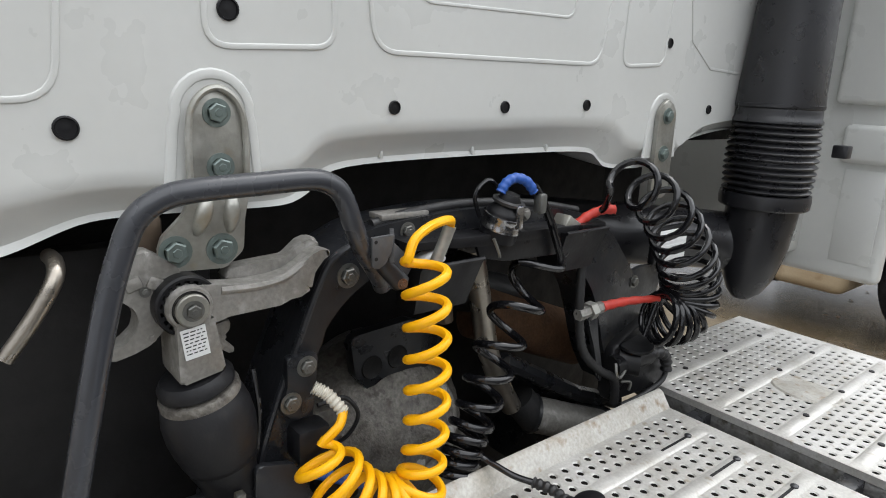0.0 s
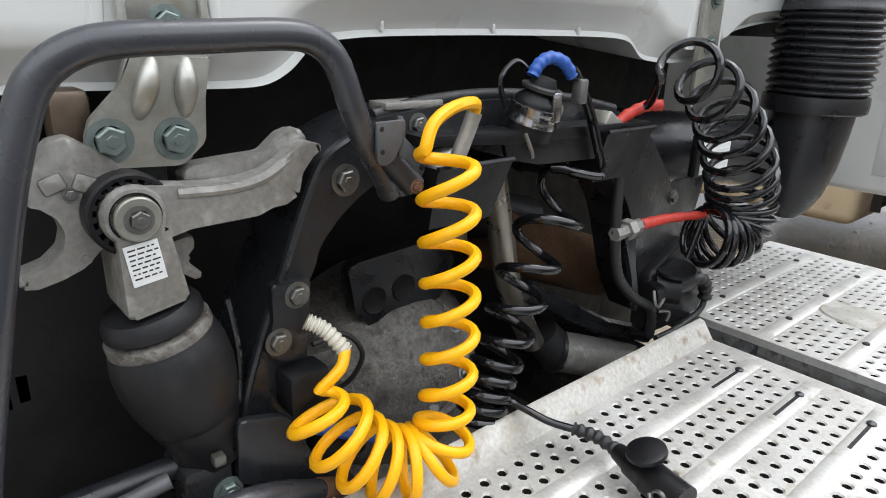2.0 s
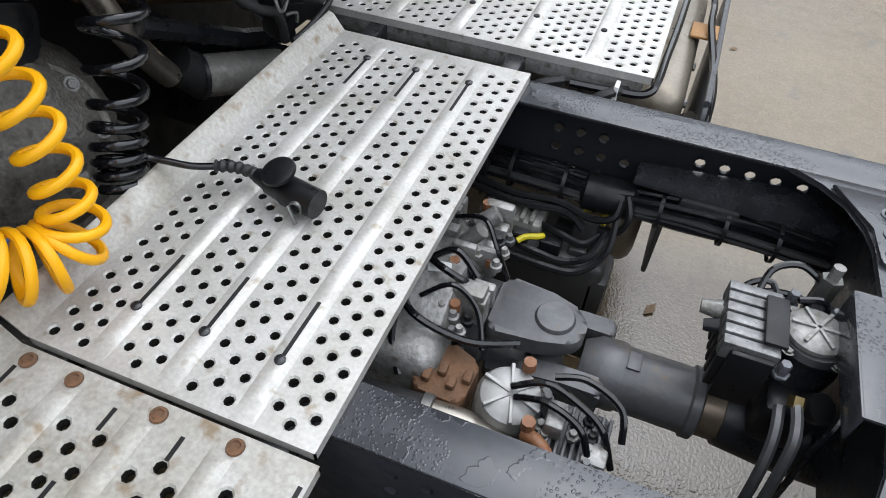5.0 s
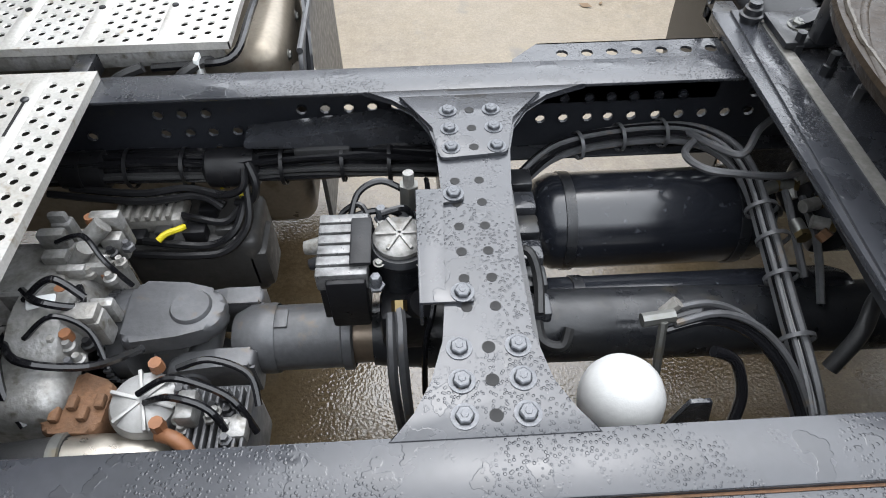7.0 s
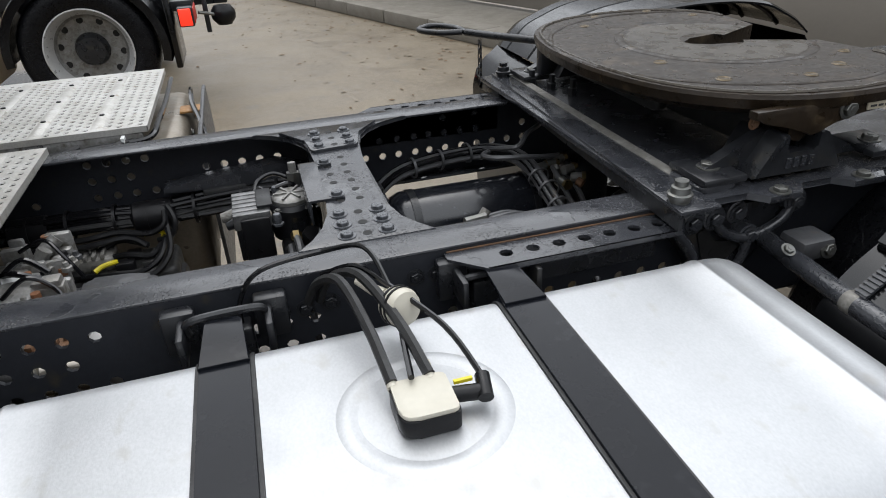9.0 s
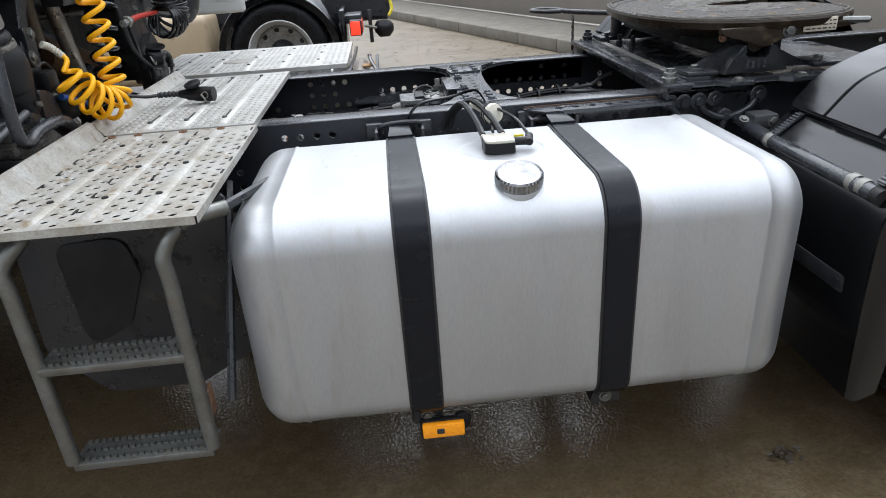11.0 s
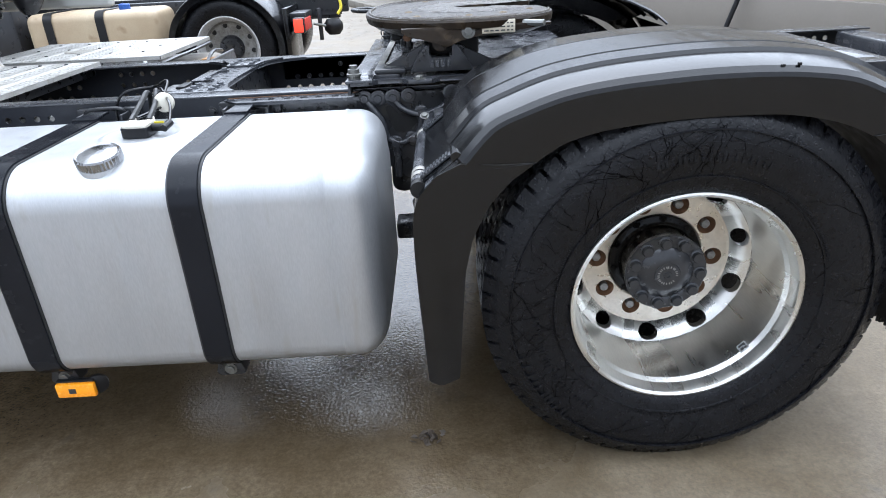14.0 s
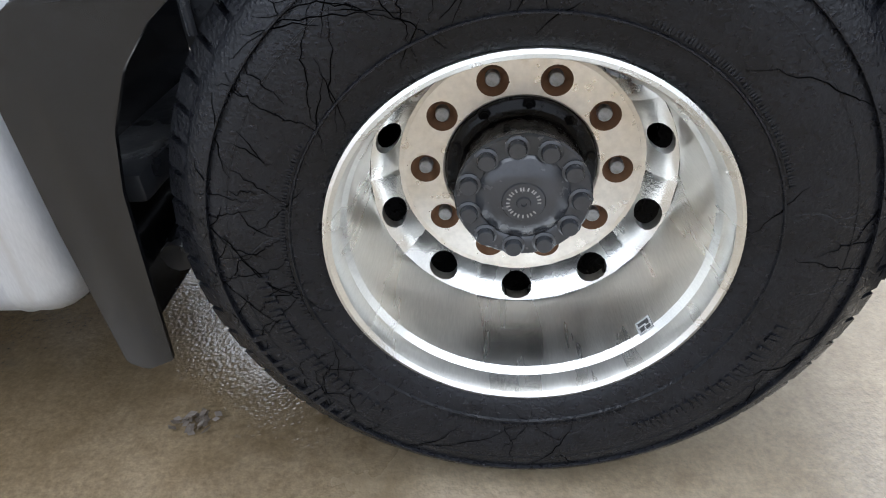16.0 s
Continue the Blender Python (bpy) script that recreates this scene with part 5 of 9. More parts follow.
    part("seam", tube([(0.383, S(yo - 0.003), 0.849), (0.525, S(yo - 0.004), 0.869)], 0.0012, 6), PUREBLACK, g)
    if not flip:
        for x, z, w_ in ((0.157, 1.012, 0.004), (0.166, 1.0, 0.006), (0.182, 1.003, 0.006), (0.192, 1.014, 0.004)):
            part("scratch_mark", box(x - w_, x + w_, -1.119, -1.113, z - 0.003, z + 0.003, 0.001), PUREBLACK, g)
    return g


mudguard("mudguard", "scuffed wet black plastic mudguard over the drive wheel", False)
mudguard("mudguard", "black plastic mudguard on the far drive wheel", True)

# ---- cab ----
CX0 = -2.722
cab = thing("truck_cab", "white painted cab rear wall with pressed panels and black plugs", "truck cab", (-3.4, 0.1, 1.4))
edge_hi = [(-1.12, 1.44), (-0.90, 1.447), (-0.745, 1.455), (-0.655, 1.472), (-0.58, 1.472), (-0.44, 1.470), (-0.375, 1.475), (-0.345, 1.50), (-0.312, 1.533), (0.0, 1.545), (0.402, 1.552), (0.445, 1.530), (0.475, 1.505), (0.54, 1.49), (0.70, 1.49), (0.74, 1.515), (0.80, 1.548), (1.0, 1.566), (1.18, 1.57)]
edge_lo = [(-1.12, 1.368), (-0.90, 1.374), (-0.752, 1.382), (-0.656, 1.425), (-0.58, 1.427), (-0.45, 1.424), (-0.362, 1.423), (-0.322, 1.445), (-0.291, 1.483), (0.02, 1.490), (0.372, 1.492), (0.405, 1.47), (0.431, 1.449), (0.54, 1.442), (0.69, 1.450), (0.725, 1.475), (0.76, 1.508), (0.94, 1.535), (1.18, 1.54)]


def dense(pts, n=6):
    """Points between, straight, then softened once."""
    out = [tuple(np.array(a) + (np.array(b) - np.array(a)) * k / n) for a, b in zip(pts, pts[1:]) for k in range(n)] + [pts[-1]]
    for _ in range(6):
        out = [out[0]] + [tuple((np.array(a) + 2 * np.array(b) + np.array(c)) / 4) for a, b, c in zip(out, out[1:], out[2:])] + [out[-1]]
    return out


hi, lo = dense(edge_hi), dense(edge_lo)
bm = bmesh.new()
ZT = 2.75
cols = []
for (ya, za), (yb, zb) in zip(hi, lo):
    cols.append([bm.verts.new(c) for c in ((CX0, ya, ZT), (CX0, ya, 2.0), (CX0, ya, za + 0.02), (CX0, ya, za), (CX0 - 0.007, ya * 0.85 + yb * 0.15, za * 0.85 + zb * 0.15), (CX0 - 0.034, ya * 0.15 + yb * 0.85, za * 0.15 + zb * 0.85), (CX0 - 0.030, yb, zb + 0.003), (CX0 - 0.026, yb, zb - 0.001), (CX0 - 0.045, yb, zb), (CX0 - 0.30, yb, zb + 0.03))])
for a, b in zip(cols, cols[1:]):
    for k in range(len(a) - 1):
        bm.faces.new((a[k], a[k + 1], b[k + 1], b[k]))
part("rear_wall", bm, WHITE, cab, "white rear wall with a stepped lower edge", smooth=50)
part("body", box(-4.7, CX0 - 0.25, -1.12, 1.18, 1.56, 2.75, 0.02), WHITE, cab)
# black backing added so the gap below the rear wall stays dark
part("underfloor", box(-4.7, CX0 - 0.08, -1.10, 1.17, 1.50, 1.56), PUREBLACK, cab, "black backing for the dark gap below the wall")


def panel_outline(y0, y1, z0, z1, r, slant0=0.0, slant1=0.0):
    return round2([(y0 + slant0, z1, 0), (y0, z0, r), (y1, z0 + 0.012, r), (y1 + slant1, z1, 0)], 6)


def bead_poly(poly, r=0.0045):
    pts = [Vector((CX0 + 0.0005, y, z)) for y, z in poly]
    bm = tube(pts, r, 8)
    for v in bm.verts:
        v.co.x = CX0 + (v.co.x - CX0) * 0.55
    part("pressing", bm, WHITE, cab, "pressed rib")


bead_poly(panel_outline(-0.225, 0.345, 1.663, 2.5, 0.05, -0.12, 0.14))
bead_poly(panel_outline(-0.495, -0.298, 1.652, 2.5, 0.035, -0.01, -0.02))
bead_poly(panel_outline(0.425, 0.585, 1.676, 2.5, 0.03, 0.02, 0.06))
bead_poly(panel_outline(-1.1, -0.675, 1.566, 2.5, 0.05, 0, 0.08))
bead_poly(panel_outline(-0.14, 0.25, 1.748, 2.5, 0.03, -0.02, 0.02), 0.003)
bead_poly([(0.62, 2.5), (0.66, 1.9), (0.70, 1.75), (0.80, 1.69), (0.95, 1.685)], 0.004)
# stiffening ribs on the stepped lower band
for y in (-0.19, 0.02, 0.23):
    part("band_rib", box(CX0 - 0.036, CX0 - 0.026, y - 0.003, y + 0.003, 1.490, 1.505, 0.002), WHITE, cab)
# recess round each mounting bracket
for y0, y1, zt in ((-0.542, -0.434, 1.617), (0.556, 0.664, 1.617)):
    w = (y1 - y0) / 2
    yc = (y0 + y1) / 2
    path = [(y0 - 0.008, 1.47), (y0, 1.55), (y0 + 0.004, zt - w)] + [(yc - w * math.cos(radians(a)) * 0.97, zt - w + w * math.sin(radians(a))) for a in range(15, 180, 15)] + [(y1 - 0.004, zt - w), (y1, 1.55), (y1 + 0.008, 1.47)]
    bead_poly(path, 0.008)
    part("recess", prism([(y, z) for y, z in path], "x", CX0 - 0.002, CX0 + 0.0012), WHITE, cab)
for y, z, r in ((-0.667, 1.545, 0.015), (-0.186, 1.577, 0.0115), (0.070, 1.582, 0.0115), (0.314, 1.590, 0.0115), (0.818, 1.588, 0.0115), (0.60, 1.738, 0.0115), (-0.463, 1.702, 0.0155), (0.2, 1.9, 0.012)):
    part("plug", lathe([(0, 0.0005), (r, 0.0005), (r, 0.003), (r * 0.86, 0.004), (r * 0.8, 0.0012), (r * 0.3, 0.0010), (0, 0.002)], 20, along((CX0, y, z), (CX0 + 1, y, z))), BLACK, cab, "black rubber plug")
# white side fairing beyond the intake pipe
fair = thing("side_fairing", "white moulded cab side fairing with stepped panels", "fairing", (-2.6, 1.5, 1.05))
part("panel", box(-3.6, -2.45, 1.50, 1.56, 1.06, 2.75, 0.022, seg=4), WHITE, fair)
part("upper_step", box(-2.66, -2.50, 1.47, 1.515, 1.62, 2.75, 0.018, seg=4), WHITE, fair)
part("lower_step", box(-2.62, -2.47, 1.475, 1.515, 1.44, 1.56, 0.018, seg=4), WHITE, fair)
part("lower_step", box(-2.60, -2.48, 1.497, 1.5015, 1.12, 1.42, 0.0015), WHITE, fair)
part("inner_return", box(-2.76, -2.70, 1.17, 1.52, 1.12, 2.75, 0.02), WHITE, fair)
# ---- air intake ----
intake = thing("air_intake", "black plastic intake duct with a ribbed rubber bellows", "intake duct", (-2.60, 0.97, 1.05))
ic = Vector((-2.630, 1.020, 0))
IM = Matrix.Translation(ic) @ Matrix.Diagonal((0.83, 0.83, 1, 1))
bm = bmesh.new()
rings = []
for z, ry, rx, lean in ((1.605, 0.128, 0.128, 0), (1.66, 0.125, 0.125, 0.0), (1.80, 0.128, 0.115, 0.01), (2.0, 0.135, 0.105, 0.025), (2.75, 0.14, 0.10, 0.06)):
    rings.append([bm.verts.new((ic.x + 0.83 * rx * math.copysign(abs(math.cos(t)) ** 0.8, math.cos(t)), ic.y + lean + 0.83 * ry * math.copysign(abs(math.sin(t)) ** 0.8, math.sin(t)), z)) for t in (2 * math.pi * k / 36 for k in range(36))])
for p, q in zip(rings, rings[1:]):
    for k in range(36):
        bm.faces.new((p[k], p[(k + 1) % 36], q[(k + 1) % 36], q[k]))
part("upper_duct", bm, INTAKE, intake)
part("collar", lathe([(0.126, 1.612), (0.134, 1.610), (0.134, 1.602), (0.129, 1.598), (0.131, 1.59), (0.131, 1.575), (0.136, 1.57), (0.136, 1.562), (0.128, 1.558)], 40, IM), INTAKE, intake)
prof = []
nz = 11
for k in range(nz):
    z = 1.560 - 0.0172 * k
    r = 0.133 + 0.008 * math.sin(math.pi * k / nz)
    prof += [(r - 0.009, z), (r - 0.002, z - 0.0035), (r + 0.003, z - 0.0075), (r + 0.001, z - 0.011), (r - 0.009, z - 0.015)]
part("bellows", lathe(prof, 44, IM), INTAKE, intake, "ribbed rubber bellows", smooth=60)
part("band", lathe([(0.13, 1.372), (0.141, 1.370), (0.143, 1.355), (0.141, 1.335), (0.136, 1.331), (0.12, 1.331)], 44, IM), INTAKE, intake)
bm = bmesh.new()
rings = []
for z, r, dy in ((1.34, 0.120, 0), (1.28, 0.115, -0.004), (1.20, 0.104, -0.010), (1.13, 0.083, -0.020), (1.09, 0.058, -0.030), (1.07, 0.032, -0.038)):
    rings.append([bm.verts.new((ic.x + r * 0.80 * math.cos(t), ic.y + dy + r * 0.84 * math.sin(t), z)) for t in (2 * math.pi * k / 32 for k in range(32))])
for p, q in zip(rings, rings[1:]):
    for k in range(32):
        bm.faces.new((p[k], p[(k + 1) % 32], q[(k + 1) % 32], q[k]))
bm.faces.new(rings[-1])
part("elbow", bm, INTAKE, intake)
part("side_branch", tube(smooth_path([(ic.x, ic.y, 1.21), (ic.x - 0.10, ic.y - 0.06, 1.22), (-2.85, 0.72, 1.24), (-3.1, 0.5, 1.24)]), 0.085, 24), INTAKE, intake)
part("clip", box(-2.52, -2.48, 1.13, 1.165, 1.475, 1.51, 0.004), INTAKE, intake)

# ---- cab suspension ----
susp = thing("cab_suspension", "galvanised cab bracket with cast lever and hook casting", "cab mount", (-2.70, -0.5, 0.95))
# bracket on the wall
bm = prism(round2([(-0.527, 1.455, 0), (-0.524, 1.575, 0.03), (-0.487, 1.603, 0.04), (-0.450, 1.575, 0.03), (-0.447, 1.455, 0)], 5), "x", CX0 + 0.003, CX0 + 0.010, 0.003)
part("bracket_upper", bm, GALV, susp, "galvanised pressed bracket")
part("bracket_upper_rim", tube(smooth_path([(CX0 + 0.012, -0.527, 1.46), (CX0 + 0.012, -0.523, 1.565), (CX0 + 0.012, -0.487, 1.599), (CX0 + 0.012, -0.451, 1.565), (CX0 + 0.012, -0.447, 1.46)]), 0.005, 8), GALV, susp)
bm = prism(round2([(-0.530, 1.462, 0.004), (-0.446, 1.462, 0.004), (-0.455, 1.418, 0.02), (-0.458, 1.372, 0.02), (-0.486, 1.349, 0.02), (-0.556, 1.353, 0.02), (-0.580, 1.372, 0.02), (-0.570, 1.402, 0.02), (-0.540, 1.432, 0.02)], 5), "x", CX0 + 0.010, CX0 + 0.020, 0.004)
part("bracket_lower", bm, GALV, susp, "stained galvanised bracket plate")
for (ya, za), (yb, zb) in (((-0.505, 1.46), (-0.525, 1.40)), ((-0.472, 1.46), (-0.478, 1.40))):
    part("bracket_rib", tube(smooth_path([(CX0 + 0.018, ya, za), (CX0 + 0.024, (ya + yb) / 2, (za + zb) / 2), (CX0 + 0.016, yb, zb)], 8), [0.010 * math.sin(math.pi * (0.06 + 0.88 * k / 16)) + 0.002 for k in range(17)], 10), GALV, susp)
TEAL = mat("green_zinc_bolt", (0.21, 0.26, 0.25), 0.4, 0.6, (0.14, 0.17, 0.155), 30)
for y, z, r in ((-0.487, 1.566, 0.0135), (-0.484, 1.492, 0.0135), (-0.554, 1.381, 0.0155), (-0.490, 1.378, 0.0155)):
    bolt(susp, (CX0 + (0.010 if z > 1.45 else 0.020), y, z), (1, 0, 0), r, TEAL, 40 * y, label="pale green plated bolt")
# second bracket far along the wall
bm = prism(round2([(0.577, 1.37, 0.02), (0.574, 1.58, 0.03), (0.61, 1.618, 0.04), (0.646, 1.58, 0.03), (0.650, 1.37, 0.02)], 5), "x", CX0 + 0.003, CX0 + 0.014, 0.004)
part("bracket_far", bm, GALV, susp)
for z in (1.57, 1.48):
    bolt(susp, (CX0 + 0.014, 0.61, z), (1, 0, 0), 0.0135, TEAL)
# cast lever: a forged arm that swells to an eye at one end and climbs to the arch at the other
bm = prism(round2([(-0.552, 1.340, 0.02), (-0.527, 1.338, 0.01), (-0.492, 1.333, 0.03), (-0.464, 1.331, 0.03), (-0.428, 1.332, 0.03), (-0.402, 1.337, 0.03), (-0.382, 1.347, 0.02), (-0.366, 1.360, 0.02), (-0.349, 1.366, 0.02), (-0.326, 1.361, 0.008), (-0.345, 1.350, 0.01), (-0.360, 1.332, 0.015), (-0.366, 1.306, 0.01), (-0.383, 1.297, 0.01), (-0.399, 1.296, 0.01), (-0.418, 1.289, 0.02), (-0.459, 1.288, 0.03), (-0.494, 1.287, 0.03), (-0.518, 1.281, 0.02), (-0.535, 1.276, 0.01), (-0.553, 1.278, 0.02), (-0.570, 1.29, 0.02), (-0.572, 1.325, 0.02)], 5), "x", CX0 + 0.020, CX0 + 0.052, 0.009)
lever = part("lever", bm, CAST, susp, "grey forged lever arm")
part("lever_ridge", tube(smooth_path([(CX0 + 0.050, -0.505, 1.327), (CX0 + 0.051, -0.45, 1.325), (CX0 + 0.050, -0.41, 1.331), (CX0 + 0.046, -0.375, 1.348), (CX0 + 0.040, -0.345, 1.360)]), [0.006] * 33, 8), CAST, susp)
bm = prism(round2([(-0.485, 1.346, 0.02), (-0.427, 1.350, 0.02), (-0.388, 1.352, 0.02), (-0.364, 1.372, 0.02), (-0.338, 1.380, 0.01), (-0.335, 1.352, 0.01), (-0.389, 1.318, 0.02), (-0.486, 1.322, 0.02)], 4), "x", CX0 - 0.012, CX0 + 0.018, 0.006)
part("lever_back", bm, CAST, susp, "rear cheek of the lever")
em = along((CX0 + 0.014, -0.549, 1.310), (CX0 + 1, -0.549, 1.310))
part("eye", lathe([(0.031, -0.02), (0.0315, 0.038), (0.029, 0.044), (0.0255, 0.0445)], 36, em), CAST, susp, "worn round lever eye")
# black ring painted in for the shade between eye and washer
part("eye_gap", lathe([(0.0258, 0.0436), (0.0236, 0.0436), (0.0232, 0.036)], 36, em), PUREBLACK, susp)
ring_t = lathe([(0.0430, -0.03), (0.0430, 0.030), (0.0405, 0.034), (0.037, 0.034), (0.037, 0.02)], 36, em)
for k in range(9):
    part("tooth", box(0.0315, 0.038, -0.0028, 0.0028, 0.010, 0.033, 0.0008, em @ pose(0, 0, 0, 0, 0, 60 + 20 * k)), BLACK, susp)
part("eye_ring", ring_t, BLACK, susp, "toothed black rubber ring", smooth=30)
part("eye_washer", lathe([(0.0, 0.046), (0.0222, 0.046), (0.0228, 0.048), (0.0226, 0.052), (0.021, 0.0535), (0, 0.0535)], 30, em), GALV, susp, "broad stained washer")
bolt(susp, (CX0 + 0.0675, -0.549, 1.310), (1, 0, 0), 0.0100, ZINC, 25)
# hooked casting
bm = prism(round2([(-0.628, 1.360, 0.01), (-0.606, 1.383, 0.01), (-0.590, 1.388, 0.01), (-0.578, 1.380, 0.01), (-0.555, 1.363, 0.01), (-0.545, 1.344, 0.01), (-0.552, 1.300, 0.02), (-0.574, 1.275, 0.01), (-0.594, 1.256, 0.02), (-0.615, 1.248, 0.02), (-0.637, 1.243, 0.006), (-0.652, 1.246, 0.004), (-0.650, 1.257, 0.004), (-0.626, 1.264, 0.01), (-0.611, 1.277, 0.015), (-0.606, 1.294, 0.02), (-0.611, 1.310, 0.015), (-0.624, 1.322, 0.01), (-0.640, 1.328, 0.01)], 5), "x", CX0 - 0.012, CX0 + 0.024, 0.007)
part("latch_casting", bm, CAST, susp, "grey hook-shaped casting")
for y, z, a in ((-0.611, 1.345, 20), (-0.583, 1.342, -25)):
    part("latch_boss", box(-0.011, 0.011, -0.009, 0.009, 0, 0.006, 0.004, along((CX0 + 0.022, y, z), (CX0 + 1, y, z)) @ pose(0, 0, 0, 0, 0, a)), CAST, susp)
bolt(susp, (CX0 + 0.026, -0.597, 1.333), (1, 0, 0), 0.0052, ZINC)
bolt(susp, (CX0 + 0.024, -0.592, 1.266), (1, 0, 0), 0.0045, CAST)
bm = prism(round2([(-0.507, 1.262, 0.01), (-0.478, 1.268, 0.01), (-0.480, 1.252, 0.006), (-0.490, 1.241, 0.006), (-0.485, 1.233, 0.006), (-0.472, 1.219, 0.004), (-0.479, 1.212, 0.004), (-0.498, 1.226, 0.01), (-0.511, 1.247, 0.01)], 4), "x", CX0 - 0.01, CX0 + 0.012, 0.003)
part("latch_claw", bm, CAST, susp)
bm = prism(round2([(-0.500, 1.345, 0.012), (-0.470, 1.352, 0.012), (-0.468, 1.376, 0.014), (-0.492, 1.380, 0.014)], 5), "x", CX0 - 0.004, CX0 + 0.014, 0.004)
part("stop_lug", bm, CAST, susp)
part("stop_lug_hole", lathe([(0.009, 0), (0.0085, 0.002), (0.007, -0.003), (0, -0.003)], 18, along((CX0 + 0.0142, -0.483, 1.364), (CX0 + 1, -0.483, 1.364))), PUREBLACK, susp)
part("side_buffer", box(CX0 - 0.04, CX0 - 0.004, -0.600, -0.560, 1.372, 1.43, 0.010), HOTPIPE, susp, "brown rubber buffer")
# fork and air spring
bm = prism(round2([(-0.569, 1.296, 0.004), (-0.519, 1.296, 0.004), (-0.504, 1.212, 0.006), (-0.568, 1.200, 0.006)], 4), "x", -2.742, -2.664, 0.005)
part("fork", bm, CAST, susp, "worn steel fork")
lm = Matrix.Translation((-2.6632, -0.546, 1.262)) @ pose(0, 0, 0, 8, 0, 0)
part("label", box(0, 0.0012, -0.017, 0.017, -0.022, 0.022, m=lm), PAPER, susp, "white printed label")
rr = random.Random(2)
bm = bmesh.new()
for i in range(7):
    z = 0.017 - 0.0052 * i
    y = -0.014
    while y < 0.012:
        w = rr.uniform(0.002, 0.008)
        join_box(bm, 0.0012, 0.0016, y, min(y + w, 0.017), z - 0.0008, z + 0.0008, 0, lm)
        y += w + 0.002
part("label_print", bm, INK, susp, "illegible printed bars", smooth=0)
am = along((-2.702, -0.503, 1.056), (-2.703, -0.541, 1.21))
spring = thing("air_spring", "dusty black rubber air spring", "air spring", (-2.70, -0.51, 0.94))
part("bellow", lathe([(0.0, -0.010), (0.046, -0.010), (0.053, -0.004), (0.0575, 0.008), (0.0625, 0.030), (0.066, 0.055), (0.0655, 0.080), (0.061, 0.100), (0.055, 0.112), (0.0, 0.113)], 44, am), SPRINGRUBBER, spring)
ring_c = lathe([(0.0555, 0.107), (0.0585, 0.109), (0.0580, 0.119), (0.0565, 0.1215), (0.051, 0.123), (0, 0.123)], 44, am)
part("crimp_ring", ring_c, GEARBOX, spring, "black crimp ring with grey scuffs")
part("top_bead", lathe([(0.048, 0.124), (0.0545, 0.128), (0.0545, 0.138), (0.047, 0.148), (0, 0.148)], 40, am), SPRINGRUBBER, spring)
part("piston", lathe([(0.050, 0.0), (0.052, -0.012), (0.046, -0.03), (0.044, -0.07), (0.0, -0.07)], 36, am), BLACK, spring)
part("piston_clip", box(-2.655, -2.640, -0.505, -0.490, 1.004, 1.018, 0.003), ZINC, spring)
part("foot", box(-2.74, -2.66, -0.535, -0.475, 0.925, 0.995, 0.01), FRAMEDRY, spring)
bolt(spring, (-2.66, -0.485, 0.952), (1, 0, 0), 0.013, TEAL)
part("side_line", tube(smooth_path([(-2.69, -0.455, 1.19), (-2.685, -0.448, 1.12), (-2.685, -0.452, 1.05), (-2.69, -0.46, 0.98)]), 0.004, 8), HOSE, spring)
# bent pipe stub and dark side tubes
stub = thing("pipe_stub", "bent bare steel pipe end", "pipe", (-2.70, -0.72, 1.27))
part("pipe", tube(smooth_path([(-2.80, -0.688, 1.37), (-2.74, -0.690, 1.375), (-2.715, -0.697, 1.358), (-2.71, -0.722, 1.318), (-2.71, -0.757, 1.270)]), 0.0105, 14), STEEL, stub)
rods_t = thing("lower_links", "dark tubes low beside the air spring", "tubes", (-2.7, -0.62, 0.9))
part("link", tube([(-2.72, -0.80, 0.97), (-2.70, -0.50, 0.985)], 0.016, 12), FRAMEDRY, rods_t)
part("link", tube([(-2.69, -0.85, 0.93), (-2.66, -0.55, 1.0)], 0.010, 12), PROP, rods_t)
part("link_clamp", box(-2.70, -2.66, -0.655, -0.625, 0.945, 0.985, 0.006), FRAMEDRY, rods_t)
bolt(rods_t, (-2.66, -0.635, 0.94), (1, 0, -0.3), 0.009)
for y, z in ((-0.672, 1.055), (-0.652, 1.06)):
    tagged(part("wood_peg", box(-2.90, -2.86, y - 0.008, y + 0.008, z - 0.02, z + 0.02, 0.002), mat("raw_wood", (0.35, 0.2, 0.1), 0.7)), "small brown block in the dark", "block", "wood blocks")

# ---- arch-shaped front cross member ----
arch = thing("front_cross_member", "black painted arched cross member behind the cab", "cross member", (-2.72, 0.1, 0.87))
outer = [(-0.462, 0.955), (-0.455, 0.998), (-0.442, 1.060), (-0.414, 1.141), (-0.378, 1.228), (-0.351, 1.294), (-0.325, 1.342), (-0.285, 1.366), (-0.235, 1.384), (-0.129, 1.395), (-0.007, 1.398), (0.155, 1.386), (0.30, 1.362), (0.39, 1.325), (0.47, 1.25), (0.575, 1.13), (0.66, 1.02), (0.72, 0.90)]
inner = [(0.50, 0.90), (0.44, 1.0), (0.40, 1.10), (0.36, 1.18), (0.28, 1.26), (0.165, 1.317), (-0.025, 1.312), (-0.178, 1.318), (-0.262, 1.288), (-0.318, 1.240), (-0.345, 1.185), (-0.352, 1.09), (-0.362, 1.01), (-0.372, 0.955)]
bm = prism([(p.y, p.z) for p in smooth_path([(0, *p) for p in outer], 3)] + [(p.y, p.z) for p in smooth_path([(0, *p) for p in inner], 3)], "x", -2.80, -2.692, 0.004)
part("arch", bm, FRAMEDRY, arch)
part("arch_flange", tube(smooth_path([(-2.692, y + 0.004, z - 0.004) for y, z in outer[:8]]), 0.006, 8), FRAMEDRY, arch)
